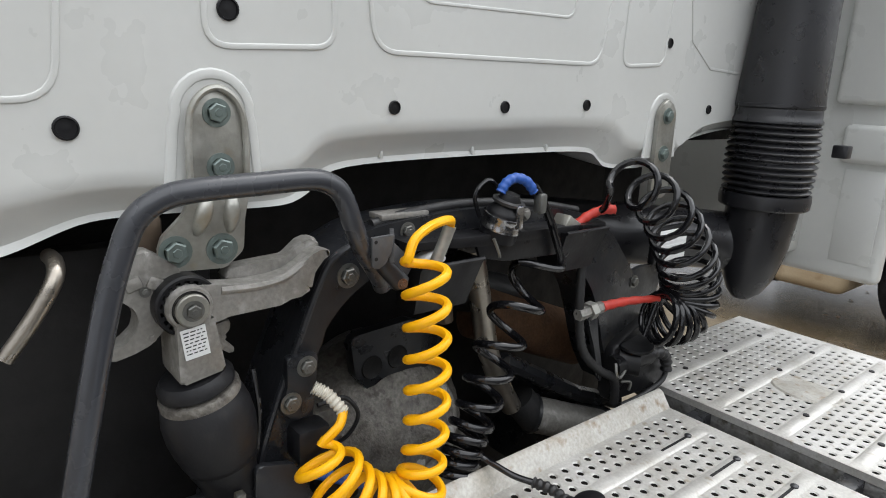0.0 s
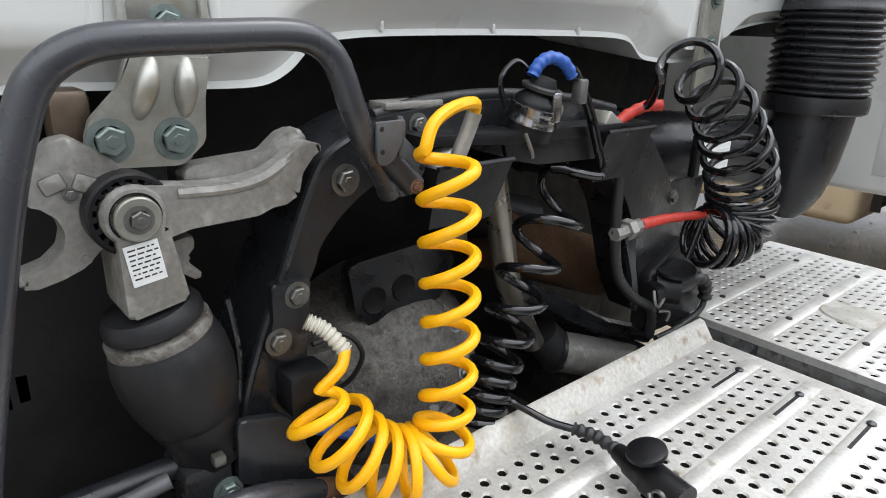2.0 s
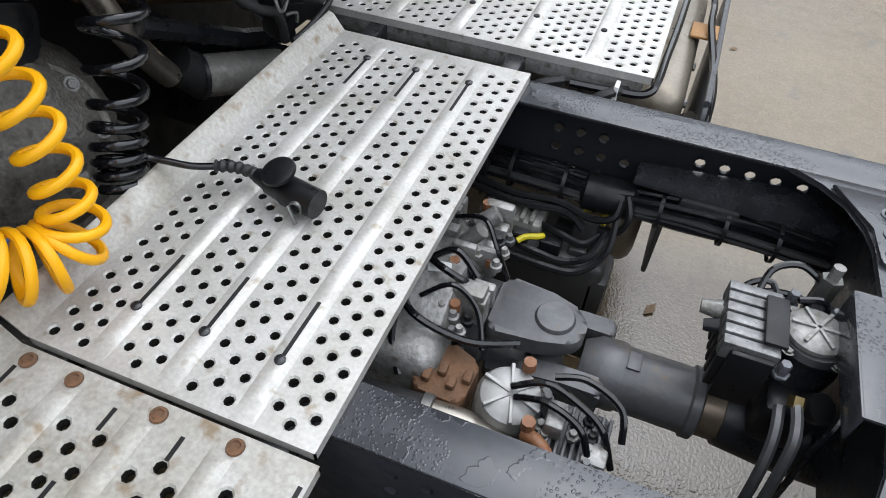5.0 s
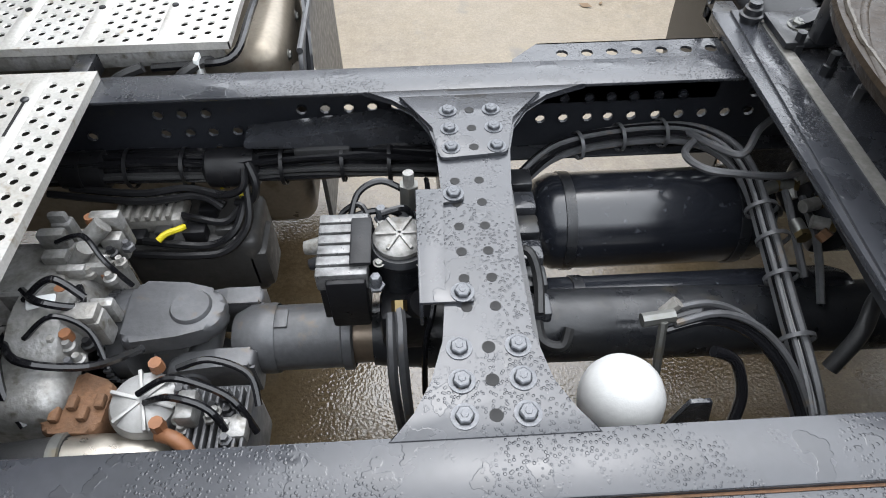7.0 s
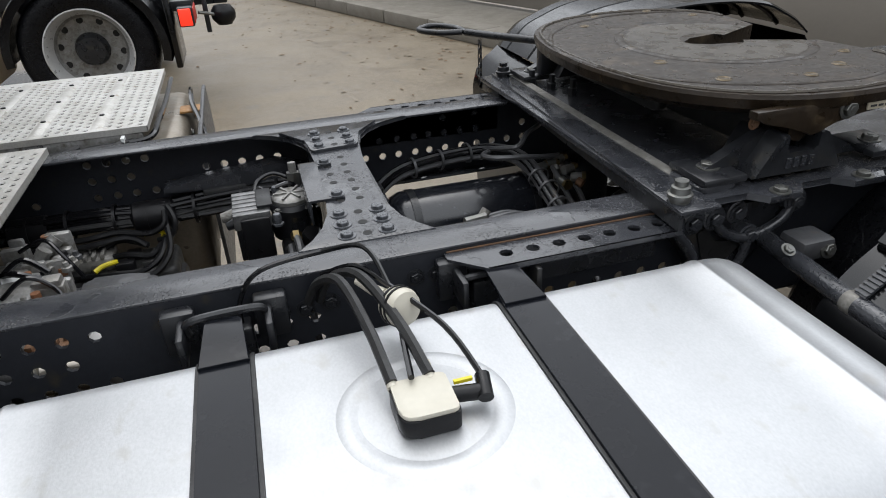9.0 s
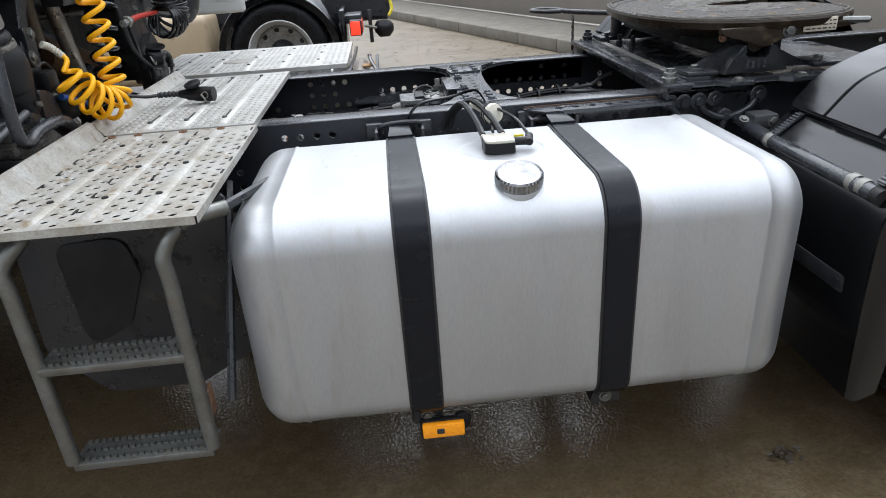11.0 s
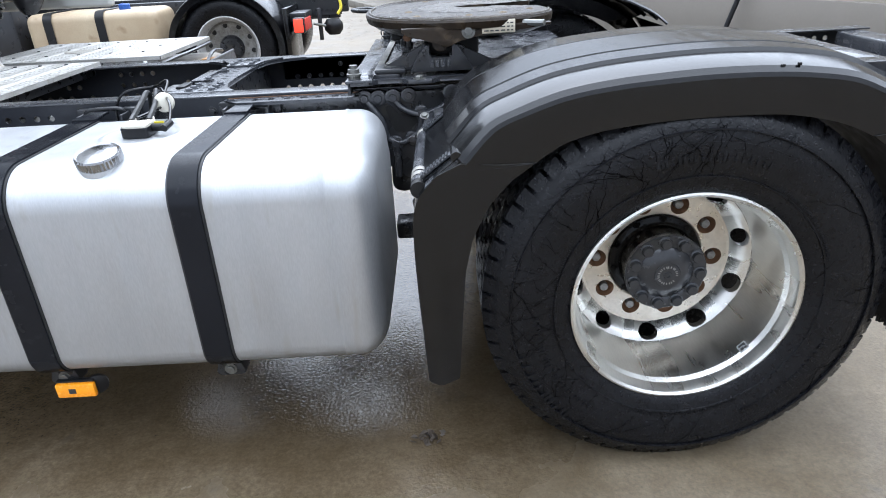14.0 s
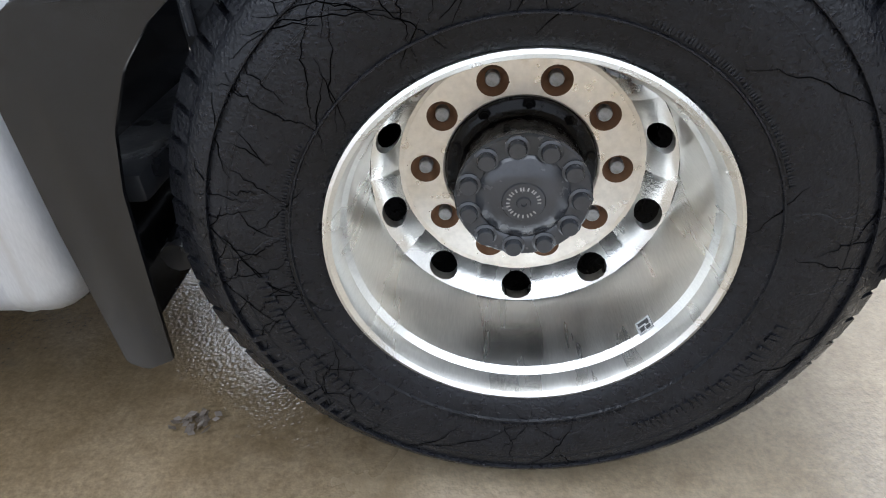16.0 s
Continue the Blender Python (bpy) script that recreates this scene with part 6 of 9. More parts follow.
part("top_strip", box(-2.74, -2.70, -0.22, -0.12, 1.392, 1.402, 0.002, pose(0, 0, 0, 0, 0, 0)), CAST, arch, "loose pale strip")
part("top_rim", tube(smooth_path([(-2.71, -0.235, 1.386), (-2.715, -0.129, 1.400), (-2.715, 0.0, 1.404), (-2.71, 0.155, 1.392), (-2.71, 0.30, 1.366)]), 0.009, 10), RUBBER, arch)
for y, z, r in ((-0.289, 1.310, 0.0145), (-0.372, 1.178, 0.012), (-0.400, 1.122, 0.0125), (-0.447, 1.007, 0.0125), (0.529, 1.170, 0.0115), (0.58, 1.01, 0.010), (0.55, 0.96, 0.010), (-0.172, 1.372, 0.011), (0.12, 1.375, 0.009), (0.31, 1.24, 0.010)):
    xx = -2.676 if z in (1.178, 1.122, 1.007) else -2.692
    bolt(arch, (xx, y, z), (1, 0, 0), r, ZINC if r > 0.0105 else CAST, 50 * z)
bm = prism(round2([(-0.405, 1.198, 0.006), (-0.352, 1.196, 0.006), (-0.362, 1.085, 0.02), (-0.418, 1.10, 0.02), (-0.405, 1.15, 0.01)], 4), "x", -2.692, -2.676, 0.003)
part("side_plate", bm, FRAMEDRY, arch)
bm = prism(round2([(-0.468, 1.045, 0.01), (-0.405, 1.028, 0.012), (-0.352, 0.918, 0.01), (-0.358, 0.868, 0.006), (-0.44, 0.935, 0.02), (-0.472, 0.96, 0.01)], 4), "x", -2.668, -2.655, 0.004)
part("foot_plate", bm, FRAMEDRY, arch)
# hose tray across the top with two pockets
bm = prism([(-0.21, 1.366), (0.31, 1.352), (0.31, 1.338), (0.10, 1.34), (-0.05, 1.342), (-0.21, 1.352)], "x", -2.70, -2.635, 0.003)
part("tray", bm, BLACK, arch)
part("tray_front", prism([(-0.06, 1.345), (0.17, 1.342), (0.16, 1.30), (0.02, 1.305), (-0.05, 1.32)], "x", -2.645, -2.636, 0.003), BLACK, arch)
for ya, yb, zt in ((-0.195, -0.055, 1.325), (0.165, 0.30, 1.345)):
    bm = bmesh.new()
    pts = [(ya, yb, zt), (ya + 0.012, yb - 0.012, zt - 0.09)]
    rings = []
    for a, b, z in pts:
        rings.append([bm.verts.new(c) for c in ((-2.70, a, z), (-2.62 if z == zt else -2.65, a, z), (-2.62 if z == zt else -2.65, b, z), (-2.70, b, z))])
    for k in range(4):
        bm.faces.new((rings[0][k], rings[0][(k + 1) % 4], rings[1][(k + 1) % 4], rings[1][k]))
    bm.faces.new(rings[1])
    part("pocket", bm, BLACK, arch)
    bmx = tube([(-2.62, ya, zt), (-2.62, yb, zt)], 0.004, 6)
    part("pocket_rim", bmx, BLACK, arch)
# corrugated loom down the leg
part("loom", tube(smooth_path([(-2.68, 0.30, 1.27), (-2.67, 0.295, 1.15), (-2.665, 0.315, 1.05), (-2.655, 0.37, 0.99), (-2.65, 0.43, 0.95), (-2.655, 0.45, 0.88)], 12), [0.010 + 0.0014 * (k % 2) for k in range(61)], 10), RUBBER, arch, "corrugated cable sleeve")
part("leg_cover", prism(round2([(0.44, 1.02, 0.03), (0.58, 1.08, 0.03), (0.70, 0.93, 0.04), (0.66, 0.87, 0.02), (0.44, 0.88, 0.02)], 5), "x", -2.70, -2.665, 0.01), BLACK, arch)
part("leg_bracket", prism(round2([(0.47, 1.10, 0.01), (0.50, 1.195, 0.01), (0.56, 1.205, 0.01), (0.66, 1.20, 0.01), (0.63, 1.10, 0.01)], 4), "x", -2.705, -2.694, 0.003), FRAMEDRY, arch)
part("lower_beam", tube([(-2.80, 0.20, 1.00), (-2.79, 0.47, 0.845), (-2.76, 0.62, 0.79)], 0.022, 8), FRAMEDRY, arch)

# ---- coupling heads on the leg ----
heads = thing("air_coupling_block", "black coupling sockets and fittings with a red sleeve", "couplings", (-2.66, 0.47, 0.9))
part("bracket", prism(round2([(0.308, 1.135, 0.01), (0.340, 1.14, 0.01), (0.360, 1.06, 0.02), (0.395, 0.96, 0.02), (0.380, 0.955, 0.02), (0.345, 1.05, 0.02), (0.322, 1.10, 0.02)], 4), "x", -2.665, -2.655, 0.003), FRAMEDRY, heads)
part("union", tube([(-2.665, 0.285, 1.138), (-2.662, 0.368, 1.144)], 0.014, 6), CAST, heads)
part("union_nut", tube([(-2.664, 0.318, 1.140), (-2.664, 0.338, 1.142)], 0.021, 6), GALV, heads)
part("socket", tube([(-2.67, 0.47, 0.985), (-2.63, 0.50, 0.985)], 0.034, 20), BLACK, heads)
part("socket", tube([(-2.66, 0.43, 0.98), (-2.65, 0.56, 0.985)], 0.026, 20), BLACK, heads)
part("socket_lid", lathe([(0, 0), (0.042, 0), (0.044, 0.004), (0.042, 0.009), (0, 0.010)], 28, Matrix.Translation((-2.645, 0.50, 1.022)) @ pose(0, 0, 0, 8, 6, 0)), BLACK, heads, "round hinged socket lid")
part("plug_hook", tube(smooth_path([(-2.64, 0.415, 1.0), (-2.63, 0.41, 0.975), (-2.63, 0.425, 0.965), (-2.635, 0.45, 0.975)]), 0.004, 8), ZINC, heads)
part("plug_hook", tube(smooth_path([(-2.64, 0.445, 0.945), (-2.63, 0.47, 0.94), (-2.63, 0.468, 0.92)]), 0.004, 8), ZINC, heads)
part("socket_cable", tube(smooth_path([(-2.65, 0.56, 0.985), (-2.64, 0.61, 0.98), (-2.64, 0.64, 0.95), (-2.64, 0.635, 0.90), (-2.645, 0.55, 0.875), (-2.65, 0.47, 0.87)], 10), [0.013 + (0.003 if k % 4 < 2 and k < 26 else 0) if k < 26 else 0.007 for k in range(51)], 10), RUBBER, heads, "ribbed cable boot")
bm = box(-2.70, -2.68, 0.585, 0.72, 1.205, 1.30, 0.006)
part("reflector_back", bm, BLACK, heads)
bm = box(-2.684, -2.678, 0.60, 0.725, 1.21, 1.292, 0.003)
for k in range(7):
    join_box(bm, -2.678, -2.677, 0.605, 0.72, 1.216 + 0.0105 * k, 1.221 + 0.0105 * k)
part("white_plate", bm, PAPER, heads, "white ribbed plate")

# ---- grab handle ----
grab = thing("grab_handle", "bent satin dark grey grab rail", "handrail", (-2.61, -0.45, 0.93))
gp = [(-2.65, -0.250, 1.298), (-2.635, -0.272, 1.328), (-2.615, -0.312, 1.376), (-2.60, -0.338, 1.418), (-2.597, -0.357, 1.460), (-2.597, -0.378, 1.479), (-2.597, -0.410, 1.4865), (-2.60, -0.48, 1.484), (-2.605, -0.555, 1.480), (-2.61, -0.592, 1.472), (-2.612, -0.620, 1.453), (-2.612, -0.638, 1.42), (-2.61, -0.666, 1.33), (-2.603, -0.712, 1.13), (-2.603, -0.720, 1.08), (-2.607, -0.718, 1.03), (-2.615, -0.700, 0.97), (-2.625, -0.650, 0.943), (-2.628, -0.58, 0.957), (-2.622, -0.50, 0.960), (-2.622, -0.444, 0.950), (-2.632, -0.385, 0.918), (-2.638, -0.358, 0.902)]
part("rail", tube(smooth_path(gp, 7), 0.0152, 16), SATIN, grab)
part("mount_plate", prism(round2([(-0.309, 1.396, 0.003), (-0.268, 1.397, 0.003), (-0.272, 1.372, 0.004), (-0.283, 1.352, 0.006), (-0.297, 1.345, 0.006), (-0.306, 1.350, 0.003)], 3), "x", -2.600, -2.595, 0.0015), PROP, grab, "grey mounting plate with holes")
part("mount_fold", prism([(-2.600, -0.273), (-2.595, -0.268), (-2.640, -0.238), (-2.645, -0.243)], "z", 1.352, 1.394, 0.001), PROP, grab)
part("mount_foot", prism(round2([(-0.245, 1.360, 0.006), (-0.232, 1.370, 0.006), (-0.192, 1.333, 0.006), (-0.195, 1.318, 0.006), (-0.213, 1.293, 0.008), (-0.232, 1.288, 0.01), (-0.270, 1.315, 0.008)], 3), "x", -2.655, -2.648, 0.002), PROP, grab, "grey foot plate")
part("mount_tube", tube([(-2.618, -0.290, 1.365), (-2.606, -0.245, 1.313)], 0.0150, 16), FRAMEDRY, grab)
for y, z in ((-0.301, 1.388), (-0.300, 1.362)):
    dark_disc(grab, (-2.5955, y, z), (1, 0, 0), 0.003, "drilled_hole")
for y, z in ((-0.200, 1.324), (-0.222, 1.296)):
    dark_disc(grab, (-2.6485, y, z), (1, 0, 0), 0.004, "drilled_hole")
bolt(grab, (-2.592, -0.252, 1.317), (1, -0.2, 0), 0.006, RUST)
part("rusty_end", tube([(-2.634, -0.375, 0.912), (-2.640, -0.352, 0.898)], 0.0172, 14), RUST, grab, "rusty pipe end")

# ---- gearbox and pipes below ----
gear = thing("gearbox", "oily grey gearbox casting with a round cover", "gearbox", (-2.9, -0.03, 0.6))
bm = bmesh.new()
bmesh.ops.create_icosphere(bm, subdivisions=4, radius=1.0)
for v in bm.verts:
    p = v.co.copy()
    d = 1 + 0.06 * noise.noise(p * 2.3) + 0.03 * noise.noise(p * 7)
    v.co = Vector((-3.02 + 0.20 * p.x * d, -0.03 + 0.24 * p.y * d, 0.80 + 0.24 * p.z * d))
part("casing", bm, GEARBOX, gear)
cm2 = along((-2.878, -0.010, 0.882), (-2.70, -0.045, 0.985))
prof = [(0.128, -0.07), (0.129, -0.02), (0.127, -0.002), (0.122, 0.005), (0.113, 0.006), (0.108, 0.001)] + [(0.104 - 0.008 * k, 0.0015 + 0.0005 * k) for k in range(13)] + [(0.0, 0.008)]
bm = lathe(prof, 64, cm2)
for v in bm.verts:
    q = cm2.inverted() @ v.co
    if q.z > -0.03:
        v.co = cm2 @ Vector((q.x * (1 + 0.05 * noise.noise(q * 14)), q.y * (1 + 0.05 * noise.noise(q * 14 + Vector((3, 0, 0)))), q.z + 0.005 * noise.noise(q * 38) + 0.0025 * noise.noise(q * 110)))
part("cover", bm, GEARBOX, gear, "round oily cast cover plate")
for a in (28, 100, 152, 215, 270, 330):
    c = cm2 @ Vector((0.100 * math.cos(radians(a)), 0.100 * math.sin(radians(a)), 0.004))
    n_up = cm2.to_3x3() @ Vector((0, 0, 1))
    part("bolt_boss", lathe([(0.019, -0.004), (0.018, 0.005), (0.015, 0.007), (0.0, 0.007)], 18, along(c, c + n_up)), GEARBOX, gear)
    bolt(gear, c + n_up * 0.007, n_up, 0.0095, ALCAST, a)
for k in range(16):
    rr = random.Random(40 + k)
    y, z = rr.uniform(-0.28, 0.14), rr.uniform(0.72, 0.92)
    part("lump", box(-2.98, -2.90 + rr.uniform(0, 0.03), y, y + rr.uniform(0.02, 0.07), z, z + rr.uniform(0.015, 0.05), 0.008), GEARBOX, gear)
part("cross_plate", prism(round2([(-0.155, 1.10, 0.02), (0.0, 1.11, 0.02), (0.10, 1.07, 0.02), (0.07, 0.99, 0.02), (-0.02, 0.965, 0.03), (-0.098, 0.958, 0.02), (-0.14, 1.005, 0.03)], 4), "x", -2.93, -2.90, 0.006), FRAMEDRY, gear, "black pressed plate with two holes")
for y, z in ((-0.10, 1.021), (-0.033, 1.030)):
    # black discs give the shade of the two holes
    part("cross_plate_hole", lathe([(0.027, 0.0), (0.025, 0.003), (0.022, 0.001), (0, 0.001)], 24, along((-2.899, y, z), (-1, y, z))), PUREBLACK, gear)
part("thin_loop", tube(smooth_path([(-2.70, -0.34, 1.09), (-2.70, -0.29, 1.09), (-2.70, -0.26, 1.05), (-2.72, -0.27, 1.0), (-2.75, -0.30, 0.97)]), 0.004, 8), RUBBER, gear)
part("lower_casing", box(-3.3, -2.75, -0.25, 0.14, 0.45, 0.70, 0.05), GEARBOX, gear)
# black boxes added under the cab to block light and keep it dark
bay = thing("engine_bay", "added black boxes that darken the space under the cab", "engine", (-3.4, 0.1, 0.5))
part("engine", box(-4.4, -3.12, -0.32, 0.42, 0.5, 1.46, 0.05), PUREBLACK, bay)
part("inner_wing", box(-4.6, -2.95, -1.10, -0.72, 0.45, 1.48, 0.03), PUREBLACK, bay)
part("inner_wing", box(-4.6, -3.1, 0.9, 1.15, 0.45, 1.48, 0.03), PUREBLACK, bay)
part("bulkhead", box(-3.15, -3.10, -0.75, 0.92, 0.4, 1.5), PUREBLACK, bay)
part("side_panel", box(-2.90, -2.86, -0.80, -0.45, 0.62, 1.36, 0.01), PUREBLACK, bay)
# exhaust pipes
exh = thing("exhaust_pipe", "browned steel exhaust pipe running down to a grey canister", "exhaust", (-2.82, 0.25, 0.75))
part("pipe", tube(smooth_path([(-2.82, 0.09, 1.36), (-2.82, 0.108, 1.25), (-2.82, 0.14, 1.13), (-2.82, 0.167, 1.03), (-2.82, 0.215, 0.93), (-2.82, 0.262, 0.855)]), 0.0255, 18), STEEL, exh)
part("pipe", tube(smooth_path([(-2.86, 0.045, 1.36), (-2.87, 0.06, 1.22), (-2.88, 0.08, 1.10)]), 0.022, 14), HOTPIPE, exh)
part("flexible", tube([(-2.83, 0.295, 0.865), (-2.81, 0.345, 0.80)], [0.042, 0.044], 18), RUBBER, exh, "dark ribbed collar")
part("canister", tube([(-2.815, 0.335, 0.815), (-2.73, 0.52, 0.755)], 0.047, 24), CAST, exh, "grey canister")
part("flange", lathe([(0.052, 0), (0.052, 0.01), (0.044, 0.012)], 24, along((-2.818, 0.33, 0.818), (-2.73, 0.52, 0.755))), FRAMEDRY, exh)
tyre_b = thing("steering_tyre", "dark front tyre deep behind the frame", "tyre", (-3.9, 0.95, FZ))
part("tyre", lathe([(0.30, -0.14), (0.46, -0.15), (0.50, -0.11), (0.50, 0.11), (0.46, 0.15), (0.30, 0.14)], 48, Matrix.Translation((-3.9, 1.0, 0.475)) @ pose(0, 0, 0, 90, 0, 0)), TYRE, tyre_b)
part("brown_drum", tube([(-3.0, 0.28, 1.05), (-2.92, 0.62, 0.92)], 0.075, 24), RUST, exh, "rust-brown drum")
part("round_cover", tube([(-3.05, 0.20, 1.12), (-3.0, 0.42, 1.06)], 0.06, 24), RUBBER, exh)

# ---- coiled air hoses ----


def coil(spine, plan, r, wire, material, parent, label="", seg=9, phase=0.0, taper=None, ends=((), ()), lean=None):
    """A coil whose turns follow the plan: pairs of part of the way along the spine, turns so far."""
    sp = smooth_path(spine, 16)
    ln = [0.0]
    for a, b in zip(sp, sp[1:]):
        ln.append(ln[-1] + (b - a).length)
    t0 = (sp[1] - sp[0]).normalized()
    nrm = t0.cross(Vector((1, 0, 0)) if abs(t0.x) < 0.8 else Vector((0, 0, 1))).normalized()
    fr = []
    for i in range(len(sp)):
        t = (sp[min(i + 1, len(sp) - 1)] - sp[max(i - 1, 0)]).normalized()
        nrm = (nrm - t * nrm.dot(t)).normalized()
        fr.append((nrm.copy(), t.cross(nrm)))
    us, ts = [p[0] for p in plan], [p[1] for p in plan]
    total = ts[-1]
    pts = []
    n = int(total * 20)
    for k in range(n + 1):
        turn = total * k / n
        u = float(np.interp(turn, ts, us))
        d = u * ln[-1]
        i = int(min(np.searchsorted(ln, d, side="right") - 1, len(sp) - 2))
        f = (d - ln[i]) / max(ln[i + 1] - ln[i], 1e-9)
        p = sp[i].lerp(sp[i + 1], f)
        nn, bb = fr[i][0].lerp(fr[i + 1][0], f), fr[i][1].lerp(fr[i + 1][1], f)
        a = phase + 2 * math.pi * turn
        rr = r * (taper(u) if taper else 1)
        off = rr * (math.cos(a) * nn + math.sin(a) * bb)
        if lean:
            off.z += lean(u) * off.x
        pts.append(p + off)
    pts = smooth_path(list(ends[0]) + [pts[0]], 6)[:-1] + pts if ends[0] else pts
    pts = pts + smooth_path([pts[-1]] + list(ends[1]), 6)[1:] if ends[1] else pts
    return part("coil", tube(pts, wire, seg), material, parent, label)


yel = thing("yellow_air_hose", "bright yellow coiled air hose hanging in a loop", "air hose", (-2.54, -0.25, 0.9))
coil([(-2.550, -0.243, 1.372), (-2.550, -0.236, 1.28), (-2.550, -0.229, 1.17), (-2.550, -0.227, 1.097), (-2.548, -0.231, 1.031), (-2.545, -0.239, 0.992), (-2.548, -0.262, 0.963), (-2.555, -0.291, 0.960), (-2.566, -0.322, 0.972), (-2.578, -0.349, 0.995), (-2.588, -0.367, 1.021), (-2.598, -0.380, 1.050), (-2.605, -0.383, 1.078)], [(0.0, 0.0), (0.55, 6.35), (0.62, 7.6), (0.70, 9.2), (0.86, 12.1), (1.0, 14.3)], 0.0315, 0.0076, YELLOW, yel, phase=0.0, taper=lambda u: (1.0 + 0.45 * min(1, max(0, (u - 0.56) / 0.10))) * (1 - 0.8 * max(0, (u - 0.955) / 0.045)), lean=lambda u: 0.22 * min(1, max(0, (0.62 - u) / 0.1)), ends=([(-2.605, -0.174, 1.342), (-2.598, -0.157, 1.398), (-2.580, -0.178, 1.413), (-2.565, -0.225, 1.410), (-2.555, -0.260, 1.396)], [(-2.610, -0.352, 1.098), (-2.625, -0.336, 1.112)]))
part("end_sleeve", tube([(-2.608, -0.178, 1.332), (-2.602, -0.163, 1.375), (-2.598, -0.157, 1.398)], 0.0105, 12), GALV, yel, "pale threaded sleeve")
part("end_sleeve", tube(smooth_path([(-2.655, -0.372, 1.150), (-2.642, -0.354, 1.138), (-2.625, -0.335, 1.110)], 20), [0.0088 + 0.002 * (k % 4 < 2) for k in range(41)], 12), IVORY, yel, "white spring sleeve")
part("white_coupling", box(-2.665, -2.635, -0.185, -0.13, 1.315, 1.345, 0.006, Matrix.Translation((0, -0.157, 1.33)) @ pose(0, 0, 0, 25, 0, 0) @ Matrix.Translation((0, 0.157, -1.33))), PAPER, yel, "white coupling head in the pocket")
blk = thing("black_air_hose", "black coiled air hose with a blue sleeve", "air hose", (-2.64, 0.0, 0.9))
coil([(-2.64, 0.105, 1.262), (-2.64, 0.089, 1.245), (-2.64, 0.043, 1.182), (-2.64, 0.011, 1.122), (-2.64, -0.009, 1.068), (-2.64, -0.027, 1.02), (-2.64, -0.048, 0.976), (-2.635, -0.068, 0.94), (-2.63, -0.085, 0.90)], [(0, 0), (0.06, 0.25), (0.26, 1.2), (0.43, 2.2), (0.58, 3.2), (0.72, 4.3), (0.86, 6.2), (1.0, 9.0)], 0.042, 0.0080, HOSE, blk, phase=0.3, taper=lambda u: 1.12 - 0.30 * u, ends=([(-2.625, 0.065, 1.445), (-2.622, 0.085, 1.42), (-2.622, 0.115, 1.376), (-2.622, 0.145, 1.32), (-2.622, 0.158, 1.290), (-2.622, 0.150, 1.275)], ()))
part("blue_sleeve", tube(smooth_path([(-2.640, -0.006, 1.436), (-2.638, 0.004, 1.452), (-2.634, 0.022, 1.461), (-2.628, 0.045, 1.455), (-2.625, 0.064, 1.436)], 8), [0.0088 + 0.0011 * (k % 4 < 2) for k in range(33)], 12), BLUE, blk, "bright blue ribbed sleeve")
part("silver_clip", box(-2.628, -2.608, 0.068, 0.086, 1.395, 1.432, 0.004), ZINC, blk, "silver clip")
ck = Matrix.Translation((-2.648, 0.006, 1.368)) @ pose(0, 0, 0, -6, 14, 0)
part("coupling_ring", lathe([(0.0355, 0.0), (0.0385, 0.001), (0.0385, 0.006), (0.0372, 0.009), (0.0372, 0.019), (0.0385, 0.022), (0.0385, 0.027), (0.0355, 0.028)], 36, ck), CHROME, blk, "shiny metal hose clamp")
part("coupling_body", lathe([(0, 0.068), (0.016, 0.068), (0.020, 0.060), (0.022, 0.046), (0.033, 0.036), (0.0354, 0.030), (0.0354, -0.02), (0, -0.02)], 28, ck), BLACK, blk)
part("coupling_flange", lathe([(0.022, 0.050), (0.030, 0.050), (0.031, 0.055), (0.022, 0.057)], 28, ck), DUSTY, blk, "round flange under the sleeve")
part("coupling_latch", box(-2.612, -2.603, 0.004, 0.022, 1.372, 1.416, 0.004), CHROME, blk, "bright latch")
part("coupling_loop", tube(smooth_path([(-2.66, -0.035, 1.39), (-2.665, -0.045, 1.43), (-2.665, -0.015, 1.455), (-2.66, 0.01, 1.44)]), 0.004, 8), HOSE, blk)
part("yellowed_strap", tube(smooth_path([(-2.615, -0.04, 1.36), (-2.61, -0.03, 1.335), (-2.612, -0.025, 1.325)]), 0.003, 6), ZINC, blk)
pair = thing("black_air_hose", "thick bundle of shiny black coiled hose with red sleeves", "air hose", (-2.56, 0.45, 1.0))
sp2 = [(-2.57, 0.262, 1.465), (-2.565, 0.32, 1.437), (-2.56, 0.388, 1.396), (-2.56, 0.455, 1.34), (-2.56, 0.516, 1.27), (-2.56, 0.556, 1.195), (-2.56, 0.548, 1.135), (-2.57, 0.505, 1.118), (-2.585, 0.470, 1.124)]
coil(sp2, [(0, 0), (0.14, 1.0), (0.35, 2.9), (0.60, 5.8), (0.78, 9.0), (0.92, 13.6), (1.0, 16.4)], 0.056, 0.0072, HOSE, pair, phase=0.5, taper=lambda u: 0.70 + 0.43 * min(1, u * 1.7) - 0.1 * max(0, u - 0.8) / 0.2, ends=([(-2.66, 0.255, 1.345), (-2.65, 0.275, 1.37), (-2.63, 0.29, 1.385)], [(-2.600, 0.490, 1.145)]))
part("red_sleeve", tube(smooth_path([(-2.665, 0.232, 1.335), (-2.655, 0.262, 1.362), (-2.64, 0.295, 1.378), (-2.625, 0.32, 1.38)], 8), [0.0095 + 0.0012 * (k % 4 < 2) for k in range(25)], 12), RED, pair, "red ribbed sleeve")
